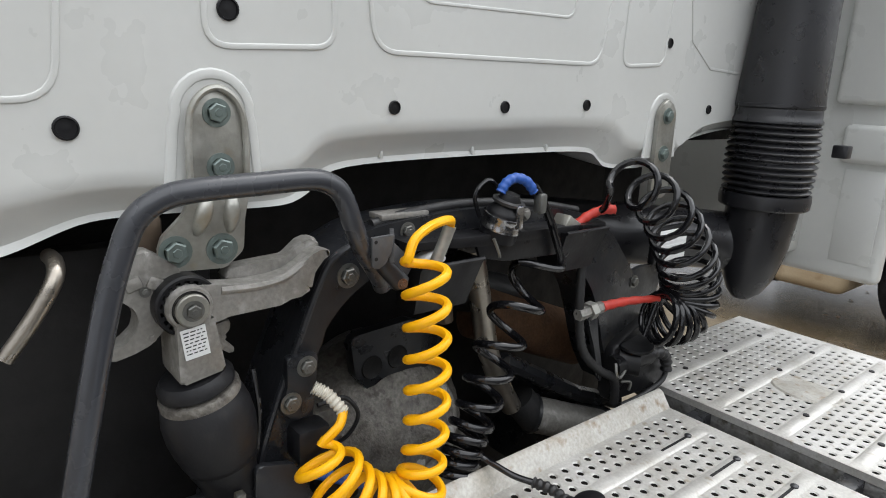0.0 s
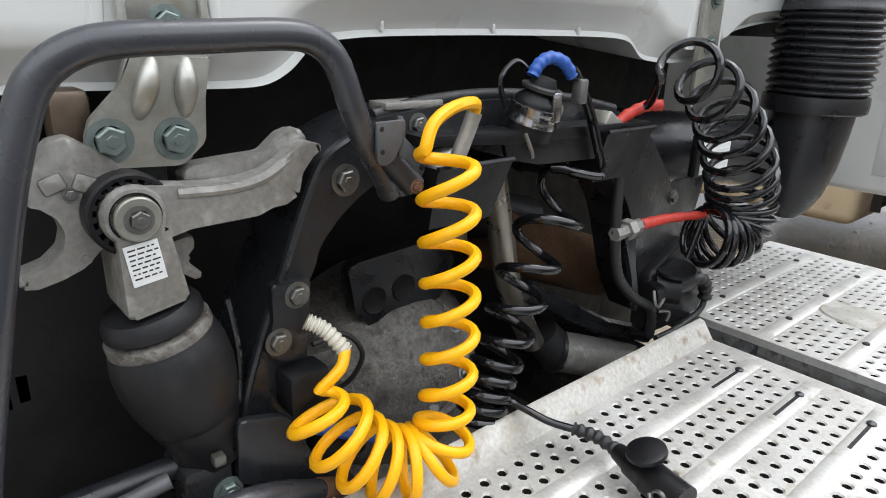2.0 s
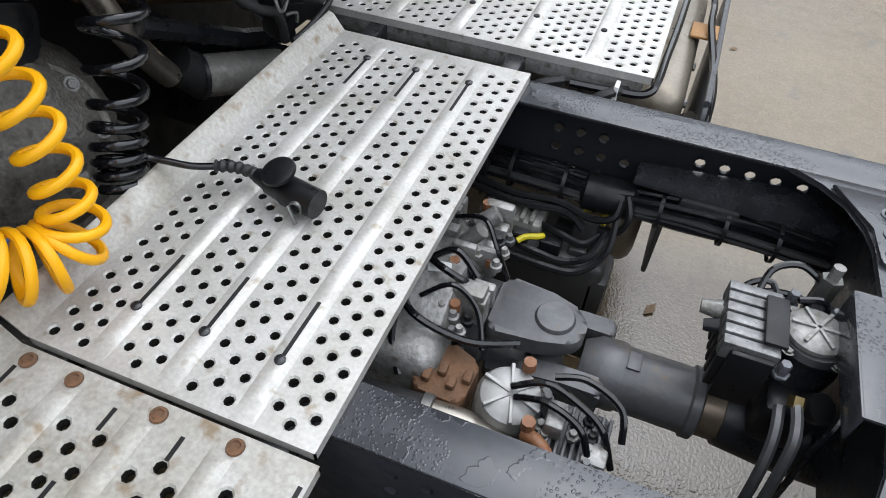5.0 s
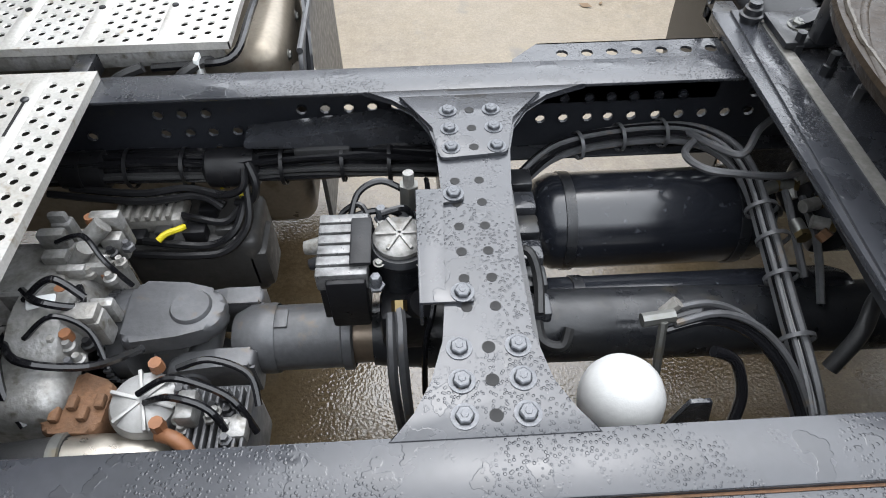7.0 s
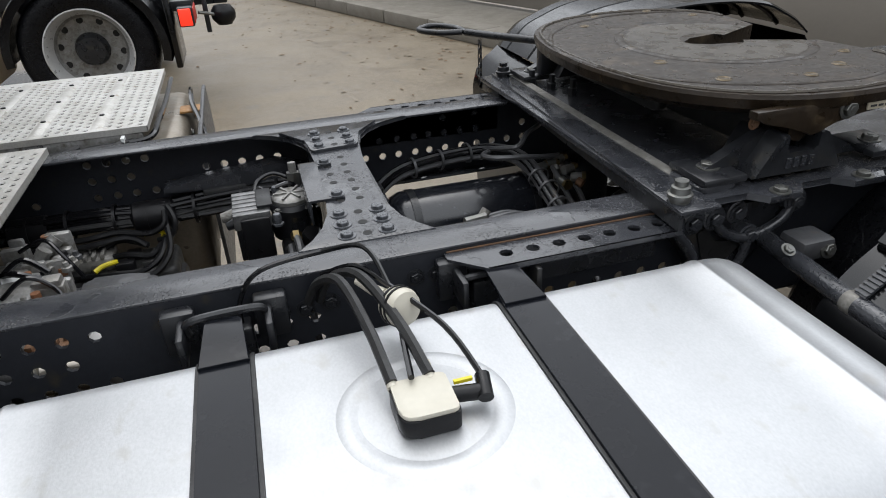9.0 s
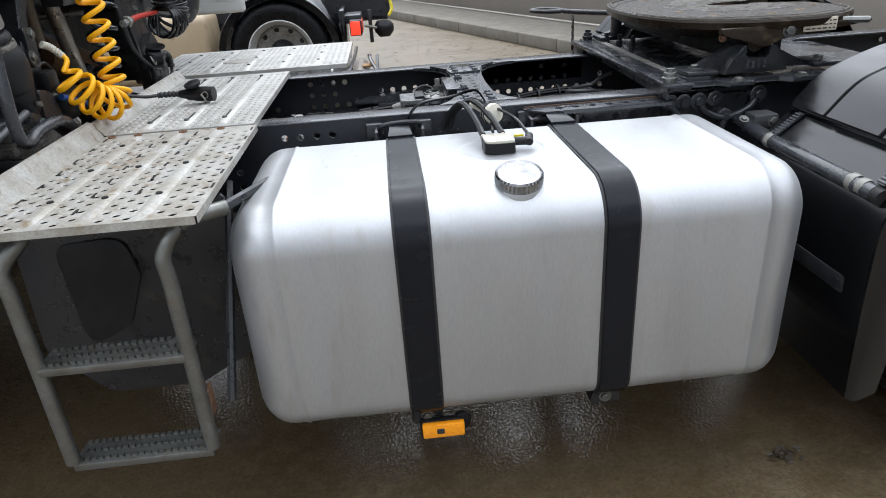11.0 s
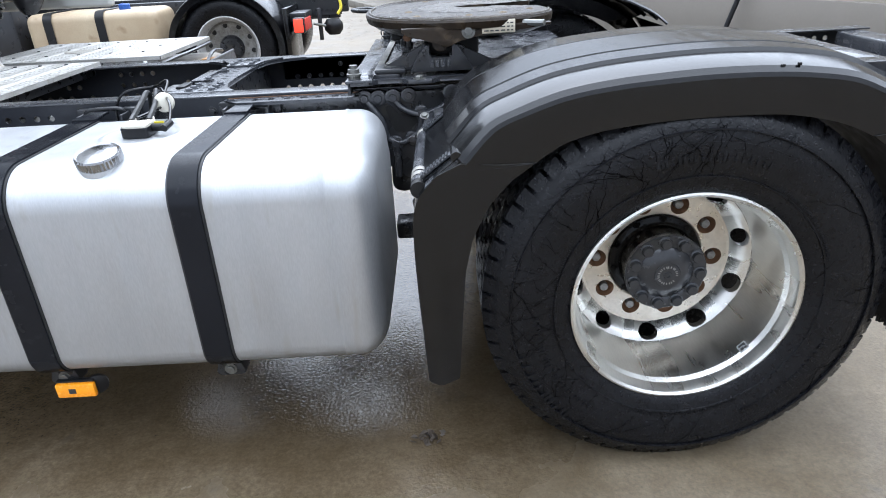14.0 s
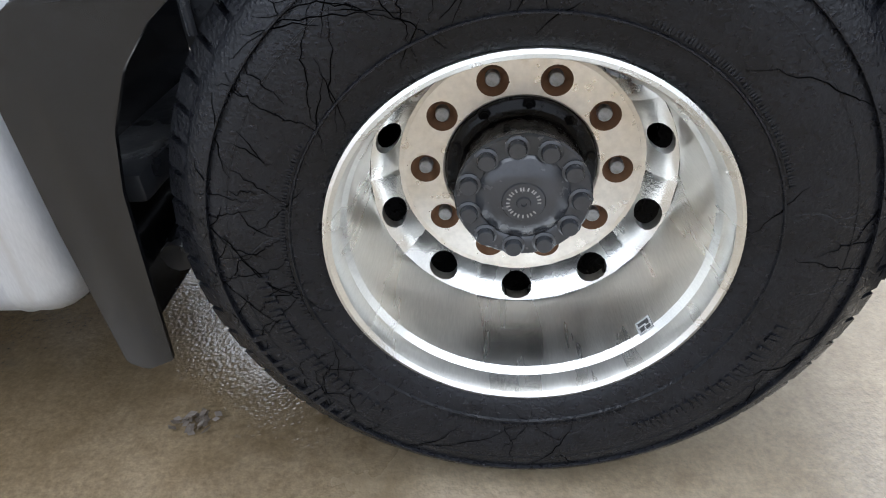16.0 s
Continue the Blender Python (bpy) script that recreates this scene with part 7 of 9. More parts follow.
part("red_sleeve", tube(smooth_path([(-2.660, 0.365, 1.145), (-2.640, 0.43, 1.152), (-2.605, 0.505, 1.156)], 10), [0.0112 + 0.0012 * (k % 4 < 2) - 0.0002 * k for k in range(21)], 12), RED, pair, "red ribbed sleeve")
part("silver_coupling", box(-2.680, -2.640, 0.180, 0.236, 1.336, 1.368, 0.005, Matrix.Translation((0, 0.205, 1.34)) @ pose(0, 0, 0, -30, 0, 0) @ Matrix.Translation((0, -0.205, -1.34))), GALV, pair, "silver coupling head")
part("union", tube([(-2.67, 0.222, 1.325), (-2.663, 0.238, 1.342)], 0.0115, 6), CAST, pair)

# ---- trailer cable lying on the walkway ----
plug = thing("trailer_plug", "black cable with a large round plug and hinged lid", "plug", (-2.37, -0.03, 0.89))
cp = smooth_path([(-2.66, -0.05, 0.90), (-2.640, -0.085, 0.935), (-2.612, -0.073, 0.948), (-2.60, -0.045, 0.936), (-2.575, -0.035, 0.930), (-2.536, -0.021, 0.922), (-2.495, 0.0, 0.920)], 8)
part("cable", tube(cp, 0.0062, 10), HOSE, plug)
part("boot", tube(smooth_path([(-2.505, -0.004, 0.920), (-2.47, 0.008, 0.919), (-2.43, 0.006, 0.917)], 12), [0.0085 + 0.0024 * (k % 4 < 2) for k in range(25)], 14), RUBBER, plug, "ribbed strain relief")
part("neck", tube([(-2.432, 0.006, 0.917), (-2.400, 0.0, 0.916)], [0.013, 0.019], 18), BLACK, plug)
part("barrel", tube([(-2.405, 0.001, 0.916), (-2.375, -0.004, 0.915), (-2.370, -0.005, 0.915), (-2.312, -0.013, 0.913)], [0.020, 0.023, 0.0255, 0.0245], 24), BLACK, plug)
part("lid", lathe([(0, 0.0), (0.027, 0.0), (0.029, 0.003), (0.028, 0.008), (0.022, 0.010), (0.0, 0.010)], 32, Matrix.Translation((-2.380, -0.004, 0.946)) @ pose(0, 0, 0, 14, -10, 0)), BLACK, plug, "round hinged plug lid")
part("lid_hinge", box(-2.385, -2.36, -0.014, 0.004, 0.930, 0.950, 0.004), BLACK, plug)
part("latch", tube(smooth_path([(-2.35, -0.038, 0.918), (-2.34, -0.045, 0.905), (-2.335, -0.047, 0.893)]), 0.0035, 8), ZINC, plug)
part("ring", lathe([(0.009, -0.003), (0.012, -0.003), (0.012, 0.003), (0.009, 0.003)], 20, along((-2.338, -0.036, 0.915), (-2.338, -0.1, 0.92)), closed=True), ZINC, plug)
blue_t = thing("blue_connector", "blue push-fit connector on a small black valve", "connector", (-2.64, -0.33, 0.96))
part("body", tube([(-2.645, -0.375, 1.005), (-2.62, -0.29, 0.965)], 0.0095, 12), BLUE, blue_t)
part("valve", box(-2.70, -2.64, -0.36, -0.29, 0.93, 1.0, 0.01), BLACK, blue_t)
part("valve", box(-2.70, -2.65, -0.40, -0.34, 1.02, 1.08, 0.01), BLACK, blue_t)

# ---- between the rails ----
prop = thing("propeller_shaft", "grey painted propeller shaft with a heavy universal joint", "drive shaft", (-1.8, 0.06, 0.5))
PY, PZ = 0.098, 0.572
part("flange", lathe([(0.03, -0.03), (0.085, -0.03), (0.085, 0.0), (0.08, 0.004), (0.03, 0.006)], 32, along((-2.065, PY + 0.02, PZ + 0.01), (-1, PY + 0.02, PZ + 0.01))), PROP, prop, "toothed grey flange")
bm = bmesh.new()
for k in range(40):
    join_box(bm, 0.083, 0.089, -0.003, 0.003, -0.028, -0.002, 0, along((-2.065, PY + 0.02, PZ + 0.01), (-1, PY + 0.02, PZ + 0.01)) @ pose(0, 0, 0, 0, 0, 9 * k))
part("flange_teeth", bm, PROP, prop, smooth=0)
bm = prism(round2([(-2.06, PY - 0.06, 0.02), (-2.06, PY + 0.08, 0.02), (-1.96, PY + 0.07, 0.03), (-1.885, PY + 0.045, 0.04), (-1.885, PY - 0.03, 0.04), (-1.96, PY - 0.05, 0.03)], 6), "z", PZ + 0.055, PZ + 0.095, 0.012)
part("yoke_ear", bm, PROP, prop)
part("yoke_boss", lathe([(0.0, 0.006), (0.034, 0.006), (0.038, 0.0), (0.04, -0.05)], 28, Matrix.Translation((-1.945, PY + 0.012, PZ + 0.096))), PROP, prop)
bm = prism(round2([(-2.06, PY - 0.05, 0.02), (-2.06, PY + 0.07, 0.02), (-1.90, PY + 0.04, 0.04), (-1.90, PY - 0.03, 0.04)], 6), "z", PZ - 0.09, PZ - 0.05, 0.01)
part("yoke_ear", bm, PROP, prop)
part("cross_pin", tube([(-1.94, PY - 0.085, PZ), (-1.94, PY + 0.085, PZ)], 0.03, 20), PROP, prop)
for s in (-1, 1):
    bm = prism(round2([(-1.995, PZ - 0.035, 0.03), (-1.995, PZ + 0.035, 0.03), (-1.90, PZ + 0.05, 0.03), (-1.83, PZ + 0.05, 0.01), (-1.83, PZ - 0.05, 0.01), (-1.90, PZ - 0.05, 0.03)], 6), "y", PY + s * 0.05, PY + s * 0.088, 0.012)
    part("shaft_yoke", bm, PROP, prop)
    part("bearing_cap", lathe([(0, 0.004), (0.028, 0.004), (0.032, 0.0)], 24, along((-1.95, PY + s * 0.088, PZ), (-1.95, PY + s, PZ))), PROP, prop)
part("collar", lathe([(0.05, -0.05), (0.066, -0.02), (0.068, 0.02), (0.066, 0.03)], 32, along((-1.83, PY, PZ), (-1, PY, PZ))), PROP, prop)
part("tube", tube([(-1.82, PY, PZ), (-1.66, PY, PZ)], 0.0625, 36), PROP, prop, "grey shaft tube")
part("tube_ring", lathe([(0.062, -0.012), (0.068, -0.008), (0.068, 0.008), (0.062, 0.012)], 36, along((-1.668, PY, PZ), (-1, PY, PZ))), PROP, prop)
part("spline", tube([(-1.66, PY, PZ), (-1.615, PY, PZ)], 0.056, 32), HOTPIPE, prop, "rust-brown bare section")
part("sleeve", tube([(-1.62, PY, PZ), (-1.56, PY, PZ), (-1.52, PY, PZ), (-0.35, PY + 0.03, 0.50)], [0.062, 0.068, 0.072, 0.072], 32), FRAMEDRY, prop)
part("balance_plate", box(-1.80, -1.775, PY - 0.02, PY + 0.02, PZ + 0.060, PZ + 0.065, 0.002), PROP, prop)

prop.matrix_basis = Matrix.Translation((0.022, 0.010, -0.008)) @ prop.matrix_basis

tail_g = thing("transmission", "dirty aluminium rear housing of the gearbox with orange caps", "gearbox", (-2.15, 0.1, 0.45))
part("housing", box(-2.45, -2.08, -0.10, 0.28, 0.42, 0.70, 0.04, seg=3), ALCAST, tail_g)
part("housing", lathe([(0.0, 0.02), (0.11, 0.02), (0.14, 0.0), (0.15, -0.08)], 32, along((-2.10, 0.075, 0.595), (-1, 0.075, 0.595))), ALCAST, tail_g)
rr = random.Random(21)
for k in range(18):
    x, y = rr.uniform(-2.22, -2.07), rr.uniform(-0.02, 0.30)
    part("rib", box(x, x + rr.uniform(0.02, 0.06), y, y + rr.uniform(0.012, 0.04), 0.66, 0.70 + rr.uniform(0.01, 0.05), 0.006), ALCAST, tail_g)
part("stub", tube([(-2.12, 0.235, 0.72), (-2.085, 0.255, 0.745)], 0.018, 14), ALCAST, tail_g)
part("stub", tube([(-2.135, 0.19, 0.70), (-2.10, 0.20, 0.745)], 0.016, 14), ALCAST, tail_g)
AMBER = mat("rusty_orange_cap", (0.26, 0.11, 0.045), 0.6, 0, (0.15, 0.065, 0.03), 40)
for x, y, z in ((-2.115, 0.275, 0.73), (-2.125, 0.12, 0.715), (-2.09, 0.03, 0.71), (-2.07, 0.17, 0.69)):
    part("orange_cap", lathe([(0, 0.018), (0.010, 0.018), (0.011, 0.0)], 8, Matrix.Translation((x, y, z))), AMBER, tail_g, "orange-brown cap")
part("white_tag", box(-2.165, -2.12, 0.075, 0.10, 0.735, 0.742, 0.003, Matrix.Translation((-2.14, 0.09, 0.74)) @ pose(0, 0, 0, 10, 14, 20) @ Matrix.Translation((2.14, -0.09, -0.74))), PAPER, tail_g, "white plastic tag")
part("rust_cover", prism(round2([(-2.115, -0.115, 0.02), (-2.02, -0.12, 0.02), (-2.015, -0.03, 0.02), (-2.08, -0.005, 0.02), (-2.12, -0.04, 0.02)], 4), "z", 0.60, 0.665, 0.01), RUST, tail_g, "rust-orange cover")
for k in range(4):
    part("rust_lump", box(-2.10 + 0.022 * k, -2.085 + 0.022 * k, -0.10 + 0.02 * (k % 2), -0.075 + 0.02 * (k % 2), 0.662, 0.678, 0.004), RUST, tail_g)
cables(tail_g, [[(-2.20, 0.05, 0.72), (-2.15, -0.02, 0.73), (-2.05, -0.02, 0.70), (-1.96, 0.0, 0.715)], [(-2.19, 0.12, 0.73), (-2.13, 0.07, 0.76), (-2.08, 0.08, 0.73), (-2.10, 0.13, 0.72)], [(-2.18, 0.0, 0.75), (-2.17, -0.06, 0.70), (-2.14, -0.10, 0.66)], [(-2.17, 0.09, 0.74), (-2.12, 0.11, 0.77), (-2.07, 0.09, 0.74)]], 0.007, HOSE)

for k in range(22):
    x, y = rr.uniform(-2.16, -2.05), rr.uniform(-0.02, 0.27)
    part("fitting", lathe([(0, 0.022), (0.006, 0.022), (0.008, 0.012), (0.012, 0.010), (0.012, 0)], 6 if k % 2 else 12, Matrix.Translation((x, y, 0.685 + rr.uniform(0, 0.025)))), (ALCAST, PROP, BLACK, CAST)[k % 4], tail_g)
cables(tail_g, [[(-2.16, 0.22, 0.74), (-2.10, 0.21, 0.765), (-2.06, 0.17, 0.74), (-2.03, 0.16, 0.68)], [(-2.15, 0.02, 0.73), (-2.10, 0.04, 0.76), (-2.05, 0.03, 0.73), (-2.02, -0.02, 0.69)]], 0.005, HOSE)
act = thing("shift_actuator", "silver ribbed cap with electric connectors on the gearbox side", "actuator", (-1.92, -0.09, 0.5))
vm2 = along((-1.955, -0.075, 0.62), (-1.945, -0.085, 0.72))
part("cap", lathe([(0.056, 0.0), (0.056, 0.055), (0.050, 0.068), (0.03, 0.076), (0.0, 0.078)], 32, vm2), mat("silver_plastic_cap", (0.36, 0.36, 0.36), 0.42, 0.4, (0.22, 0.215, 0.2), 30, spots=(0.12, 0.10, 0.08), spot_scale=30, spot_at=0.62), act, "silver domed cap")
bm = bmesh.new()
for a in range(0, 360, 60):
    join_box(bm, 0.0, 0.052, -0.003, 0.003, 0.060, 0.080, 0.001, vm2 @ pose(0, 0, 0, 0, 0, a))
part("cap_rib", bm, mat("silver_plastic_cap", (0.5, 0.5, 0.5)), act)
part("orange_cap", lathe([(0, 0.02), (0.011, 0.02), (0.012, 0)], 8, Matrix.Translation((-1.935, -0.027, 0.695))), AMBER, act)
part("orange_cap", lathe([(0, 0.02), (0.011, 0.02), (0.012, 0)], 8, Matrix.Translation((-1.907, -0.134, 0.70))), AMBER, act)
part("elbow", tube(smooth_path([(-1.91, -0.14, 0.69), (-1.885, -0.15, 0.695), (-1.865, -0.165, 0.68), (-1.87, -0.18, 0.65)]), 0.012, 10), AMBER, act)
part("body", box(-1.90, -1.78, -0.17, -0.04, 0.52, 0.665, 0.02, seg=3), PROP, act)
for k in range(9):
    x = -1.885 + 0.012 * k
    part("fin", box(x, x + 0.006, -0.165, -0.06, 0.66, 0.685, 0.002), PROP, act)
part("connector", box(-1.885, -1.855, -0.13, -0.08, 0.68, 0.72, 0.006), ALCAST, act)
part("connector", box(-1.82, -1.78, -0.15, -0.11, 0.66, 0.69, 0.006), ALCAST, act)
cables(act, [[(-1.95, -0.08, 0.71), (-1.90, -0.07, 0.735), (-1.85, -0.08, 0.73), (-1.80, -0.10, 0.71), (-1.77, -0.13, 0.66)], [(-1.94, -0.09, 0.70), (-1.89, -0.10, 0.73), (-1.83, -0.12, 0.72), (-1.80, -0.15, 0.66)], [(-1.89, -0.05, 0.73), (-1.84, -0.04, 0.735), (-1.78, -0.06, 0.72), (-1.765, -0.10, 0.69)]], 0.006, HOSE)
rr = random.Random(77)
for k in range(14):
    x, y = rr.uniform(-1.90, -1.79), rr.uniform(-0.165, -0.05)
    part("fitting", lathe([(0, 0.02), (0.006, 0.02), (0.007, 0.012), (0.011, 0.010), (0.011, 0)], 6 if k % 2 else 12, Matrix.Translation((x, y, 0.672 + rr.uniform(0, 0.012)))), (ALCAST, PROP, BLACK)[k % 3], act)
pipe2 = thing("exhaust_pipe", "bare steel pipe with a black rubber hose and clamp", "pipe", (-2.0, -0.17, 0.55))
part("hose", tube([(-2.45, -0.19, 0.65), (-2.06, -0.155, 0.64)], 0.043, 24), RUBBER, pipe2, "black rubber hose")
part("clamp", lathe([(0.044, 0), (0.048, 0.002), (0.048, 0.018), (0.044, 0.02)], 28, along((-2.08, -0.157, 0.64), (-1.9, -0.14, 0.635))), ZINC, pipe2, "silver hose clamp")
part("pipe", tube(smooth_path([(-2.075, -0.156, 0.64), (-2.0, -0.152, 0.637), (-1.93, -0.165, 0.625), (-1.87, -0.20, 0.57), (-1.85, -0.24, 0.5)]), 0.040, 24), STEEL, pipe2, "weathered bare pipe")

# ---- valve block on the cross member ----
valve = thing("relay_valve", "dark ribbed brake valve with a silver top and brass fittings", "valve", (-1.60, 0.16, 0.66))
part("body", lathe([(0.0, 0.0), (0.055, 0.0), (0.058, 0.03), (0.052, 0.06), (0.056, 0.075), (0.05, 0.085), (0.0, 0.085)], 32, Matrix.Translation((-1.578, 0.165, 0.69))), FRAMEDRY, valve)
part("cap", lathe([(0.045, 0.0), (0.045, 0.008), (0.038, 0.014), (0.0, 0.016)], 28, Matrix.Translation((-1.580, 0.168, 0.775))), ALCAST, valve, "bare aluminium cap")
for a in (0, 60, 120):
    part("cap_rib", box(-0.04, 0.04, -0.003, 0.003, 0.789, 0.794, 0.001, Matrix.Translation((-1.580, 0.168, 0)) @ pose(0, 0, 0, 0, 0, a)), ALCAST, valve)
part("solenoid", box(-1.70, -1.635, 0.075, 0.225, 0.66, 0.78, 0.006), BLACK, valve)
for k in range(6):
    y = 0.085 + 0.023 * k
    part("solenoid_rib", box(-1.715, -1.632, y, y + 0.019, 0.752, 0.79, 0.003), mat("weathered_metal_rib", (0.24, 0.24, 0.24), 0.36, 0.5, (0.09, 0.09, 0.088), 45, 0.25, 0.4, 140, 0.2, 0.1), valve, "bare metal rib")
    part("solenoid_rib", box(-1.712, -1.634, y, y + 0.015, 0.675, 0.752, 0.003), BLACK, valve)
part("pin", tube([(-1.745, 0.185, 0.745), (-1.70, 0.185, 0.75)], [0.012, 0.02], 12), ALCAST, valve)
part("pin", tube([(-1.735, 0.155, 0.735), (-1.70, 0.155, 0.745)], [0.010, 0.016], 12), FRAMEDRY, valve)
part("fitting", tube([(-1.565, 0.265, 0.72), (-1.562, 0.275, 0.80)], 0.018, 6), ZINC, valve)
part("fitting", tube([(-1.565, 0.24, 0.70), (-1.562, 0.25, 0.755)], 0.024, 16), FRAMEDRY, valve)
part("fitting_cap", tube([(-1.562, 0.275, 0.80), (-1.562, 0.277, 0.825)], 0.010, 8), ALCAST, valve)
part("brass_union", tube([(-1.585, 0.075, 0.73), (-1.585, 0.06, 0.72)], 0.013, 6), mat("dull_brass", (0.20, 0.15, 0.07), 0.35, 0.9), valve, "brass union nut")
for x, y in ((-1.61, 0.21), (-1.545, 0.20), (-1.615, 0.125), (-1.545, 0.12)):
    bolt(valve, (x, y, 0.768), (0, 0, 1), 0.007)
part("lower_round", tube([(-1.56, 0.09, 0.69), (-1.545, 0.075, 0.72)], 0.024, 16), BLACK, valve)
part("lower_round", box(-1.62, -1.54, 0.06, 0.13, 0.60, 0.70, 0.012), BLACK, valve)
cables(valve, [[(-1.585, 0.065, 0.725), (-1.582, 0.03, 0.72), (-1.582, 0.0, 0.70), (-1.58, -0.03, 0.60), (-1.575, -0.05, 0.45), (-1.57, -0.05, 0.30)], [(-1.60, 0.07, 0.70), (-1.60, 0.02, 0.68), (-1.60, -0.02, 0.60), (-1.59, -0.04, 0.40), (-1.585, -0.05, 0.30)]], 0.009, PROP, "air_pipe")
cables(valve, [[(-1.565, 0.275, 0.78), (-1.61, 0.285, 0.80), (-1.65, 0.27, 0.79), (-1.665, 0.23, 0.77)], [(-1.57, 0.25, 0.74), (-1.60, 0.24, 0.77), (-1.65, 0.235, 0.77), (-1.70, 0.205, 0.76)], [(-1.55, 0.23, 0.74), (-1.57, 0.225, 0.79), (-1.61, 0.215, 0.79)]], 0.006, HOSE, "lead")

cables(valve, [[(-1.54, 0.16, 0.745), (-1.525, 0.10, 0.77), (-1.53, 0.05, 0.74), (-1.545, 0.02, 0.68), (-1.55, 0.0, 0.55)], [(-1.625, 0.20, 0.74), (-1.645, 0.245, 0.78), (-1.68, 0.245, 0.765), (-1.70, 0.21, 0.74)], [(-1.55, 0.27, 0.70), (-1.53, 0.33, 0.72), (-1.53, 0.39, 0.70)]], 0.0055, HOSE, "lead")
for x, y, z, h in ((-1.612, 0.235, 0.755, 0.03), (-1.535, 0.155, 0.755, 0.022), (-1.62, 0.09, 0.75, 0.028), (-1.545, 0.225, 0.76, 0.02)):
    part("port_plug", lathe([(0, h), (0.008, h), (0.010, h - 0.004), (0.010, 0.006), (0.014, 0.005), (0.014, 0)], 6, Matrix.Translation((x, y, z))), BOLTED, valve)
part("side_cover", box(-1.66, -1.625, 0.10, 0.20, 0.792, 0.80, 0.003), BLACK, valve)

valve.matrix_basis = Matrix.Translation((0.045, -0.036, 0.03)) @ valve.matrix_basis

# ---- looms along the far rail ----
loom = thing("wiring_loom", "thick bundle of black cables tied along the far rail", "cables", (-1.7, 0.48, 0.6))
rr = random.Random(31)
spine = [(-2.45, 0.50, 0.66), (-2.25, 0.495, 0.665), (-2.05, 0.49, 0.67), (-1.90, 0.485, 0.665), (-1.75, 0.48, 0.675), (-1.62, 0.47, 0.685), (-1.50, 0.45, 0.69), (-1.40, 0.44, 0.69)]
for k in range(20):
    a = rr.uniform(0, 6.28)
    d = 0.036 * math.sqrt(rr.random())
    off = Vector((0, d * math.cos(a), d * math.sin(a)))
    part("cable", tube(smooth_path([Vector(p) + off + Vector((0, rr.uniform(-0.004, 0.004), rr.uniform(-0.004, 0.004))) for p in spine], 5), rr.uniform(0.005, 0.009), 7), HOSE if k % 3 else RUBBER, loom)
for x, y, z in ((-2.22, 0.495, 0.666), (-2.12, 0.493, 0.67), (-2.0, 0.489, 0.67), (-1.92, 0.486, 0.666), (-1.79, 0.482, 0.672), (-1.66, 0.474, 0.682), (-1.56, 0.46, 0.687)):
    part("tie", lathe([(0.042, -0.004), (0.0445, -0.004), (0.0445, 0.004), (0.042, 0.004)], 20, along((x, y, z), (x + 1, y, z)), closed=True), BLACK, loom)
part("tape", lathe([(0.03, -0.05), (0.041, -0.045), (0.042, 0.045), (0.03, 0.05)], 18, along((-2.22, 0.496, 0.668), (-1, 0.496, 0.668))), BLACK, loom, "taped section")
part("tape", lathe([(0.03, -0.06), (0.043, -0.05), (0.043, 0.05), (0.03, 0.06)], 18, along((-1.90, 0.486, 0.668), (-1, 0.486, 0.668))), BLACK, loom)
part("tape_clip", box(-1.76, -1.64, 0.46, 0.50, 0.70, 0.728, 0.008), RUBBER, loom)
cables(loom, [[(-2.25, 0.46, 0.65), (-2.10, 0.44, 0.645), (-2.0, 0.445, 0.65), (-1.92, 0.43, 0.64), (-1.875, 0.43, 0.66), (-1.87, 0.455, 0.69)], [(-2.3, 0.455, 0.64), (-2.1, 0.43, 0.63), (-1.98, 0.435, 0.635), (-1.93, 0.42, 0.61)], [(-1.86, 0.46, 0.70), (-1.845, 0.43, 0.67), (-1.86, 0.42, 0.63), (-1.90, 0.43, 0.615)]], 0.0085, BLACK, "corrugated_sleeve")
fl = prism(round2([(-1.86, 0.745, 0.004), (-1.55, 0.775, 0.02), (-1.44, 0.74, 0.01), (-1.44, 0.715, 0.01), (-1.86, 0.73, 0.004)], 4), "y", 0.47, 0.53, 0.002)
part("rail_plate", fl, FRAME, loom)
boxu = thing("control_box", "dark control unit and connectors with yellow lever clips", "control unit", (-2.0, 0.42, 0.38))
part("body", box(-2.16, -1.86, 0.36, 0.52, 0.38, 0.56, 0.02, seg=3), DUSTY, boxu)
for k, (x, y, w_) in enumerate(((-2.12, 0.385, 0.022), (-2.06, 0.395, 0.018), (-1.99, 0.385, 0.024), (-1.93, 0.40, 0.020), (-1.975, 0.455, 0.020), (-2.08, 0.45, 0.018))):
    part("connector", box(x - w_, x + w_, y - 0.016, y + 0.016, 0.555, 0.578 + 0.006 * (k % 3), 0.004), DUSTY if k % 2 else BLACK, boxu, "plug-in connector")
part("upper_unit", box(-2.17, -2.02, 0.40, 0.49, 0.56, 0.60, 0.01), CAST, boxu, "dusty grey unit")
for k in range(6):
    part("fin", box(-2.16 + 0.022 * k, -2.15 + 0.022 * k, 0.40, 0.47, 0.598, 0.612, 0.002), CAST, boxu)
part("side_unit", box(-1.90, -1.845, 0.36, 0.47, 0.40, 0.52, 0.015), DUSTY, boxu)
part("yellow_clip", tube(smooth_path([(-1.945, 0.486, 0.612), (-1.918, 0.490, 0.616), (-1.898, 0.484, 0.616), (-1.890, 0.468, 0.612), (-1.894, 0.454, 0.606)]), 0.007, 8), YCLIP, boxu, "bright yellow lever clip")
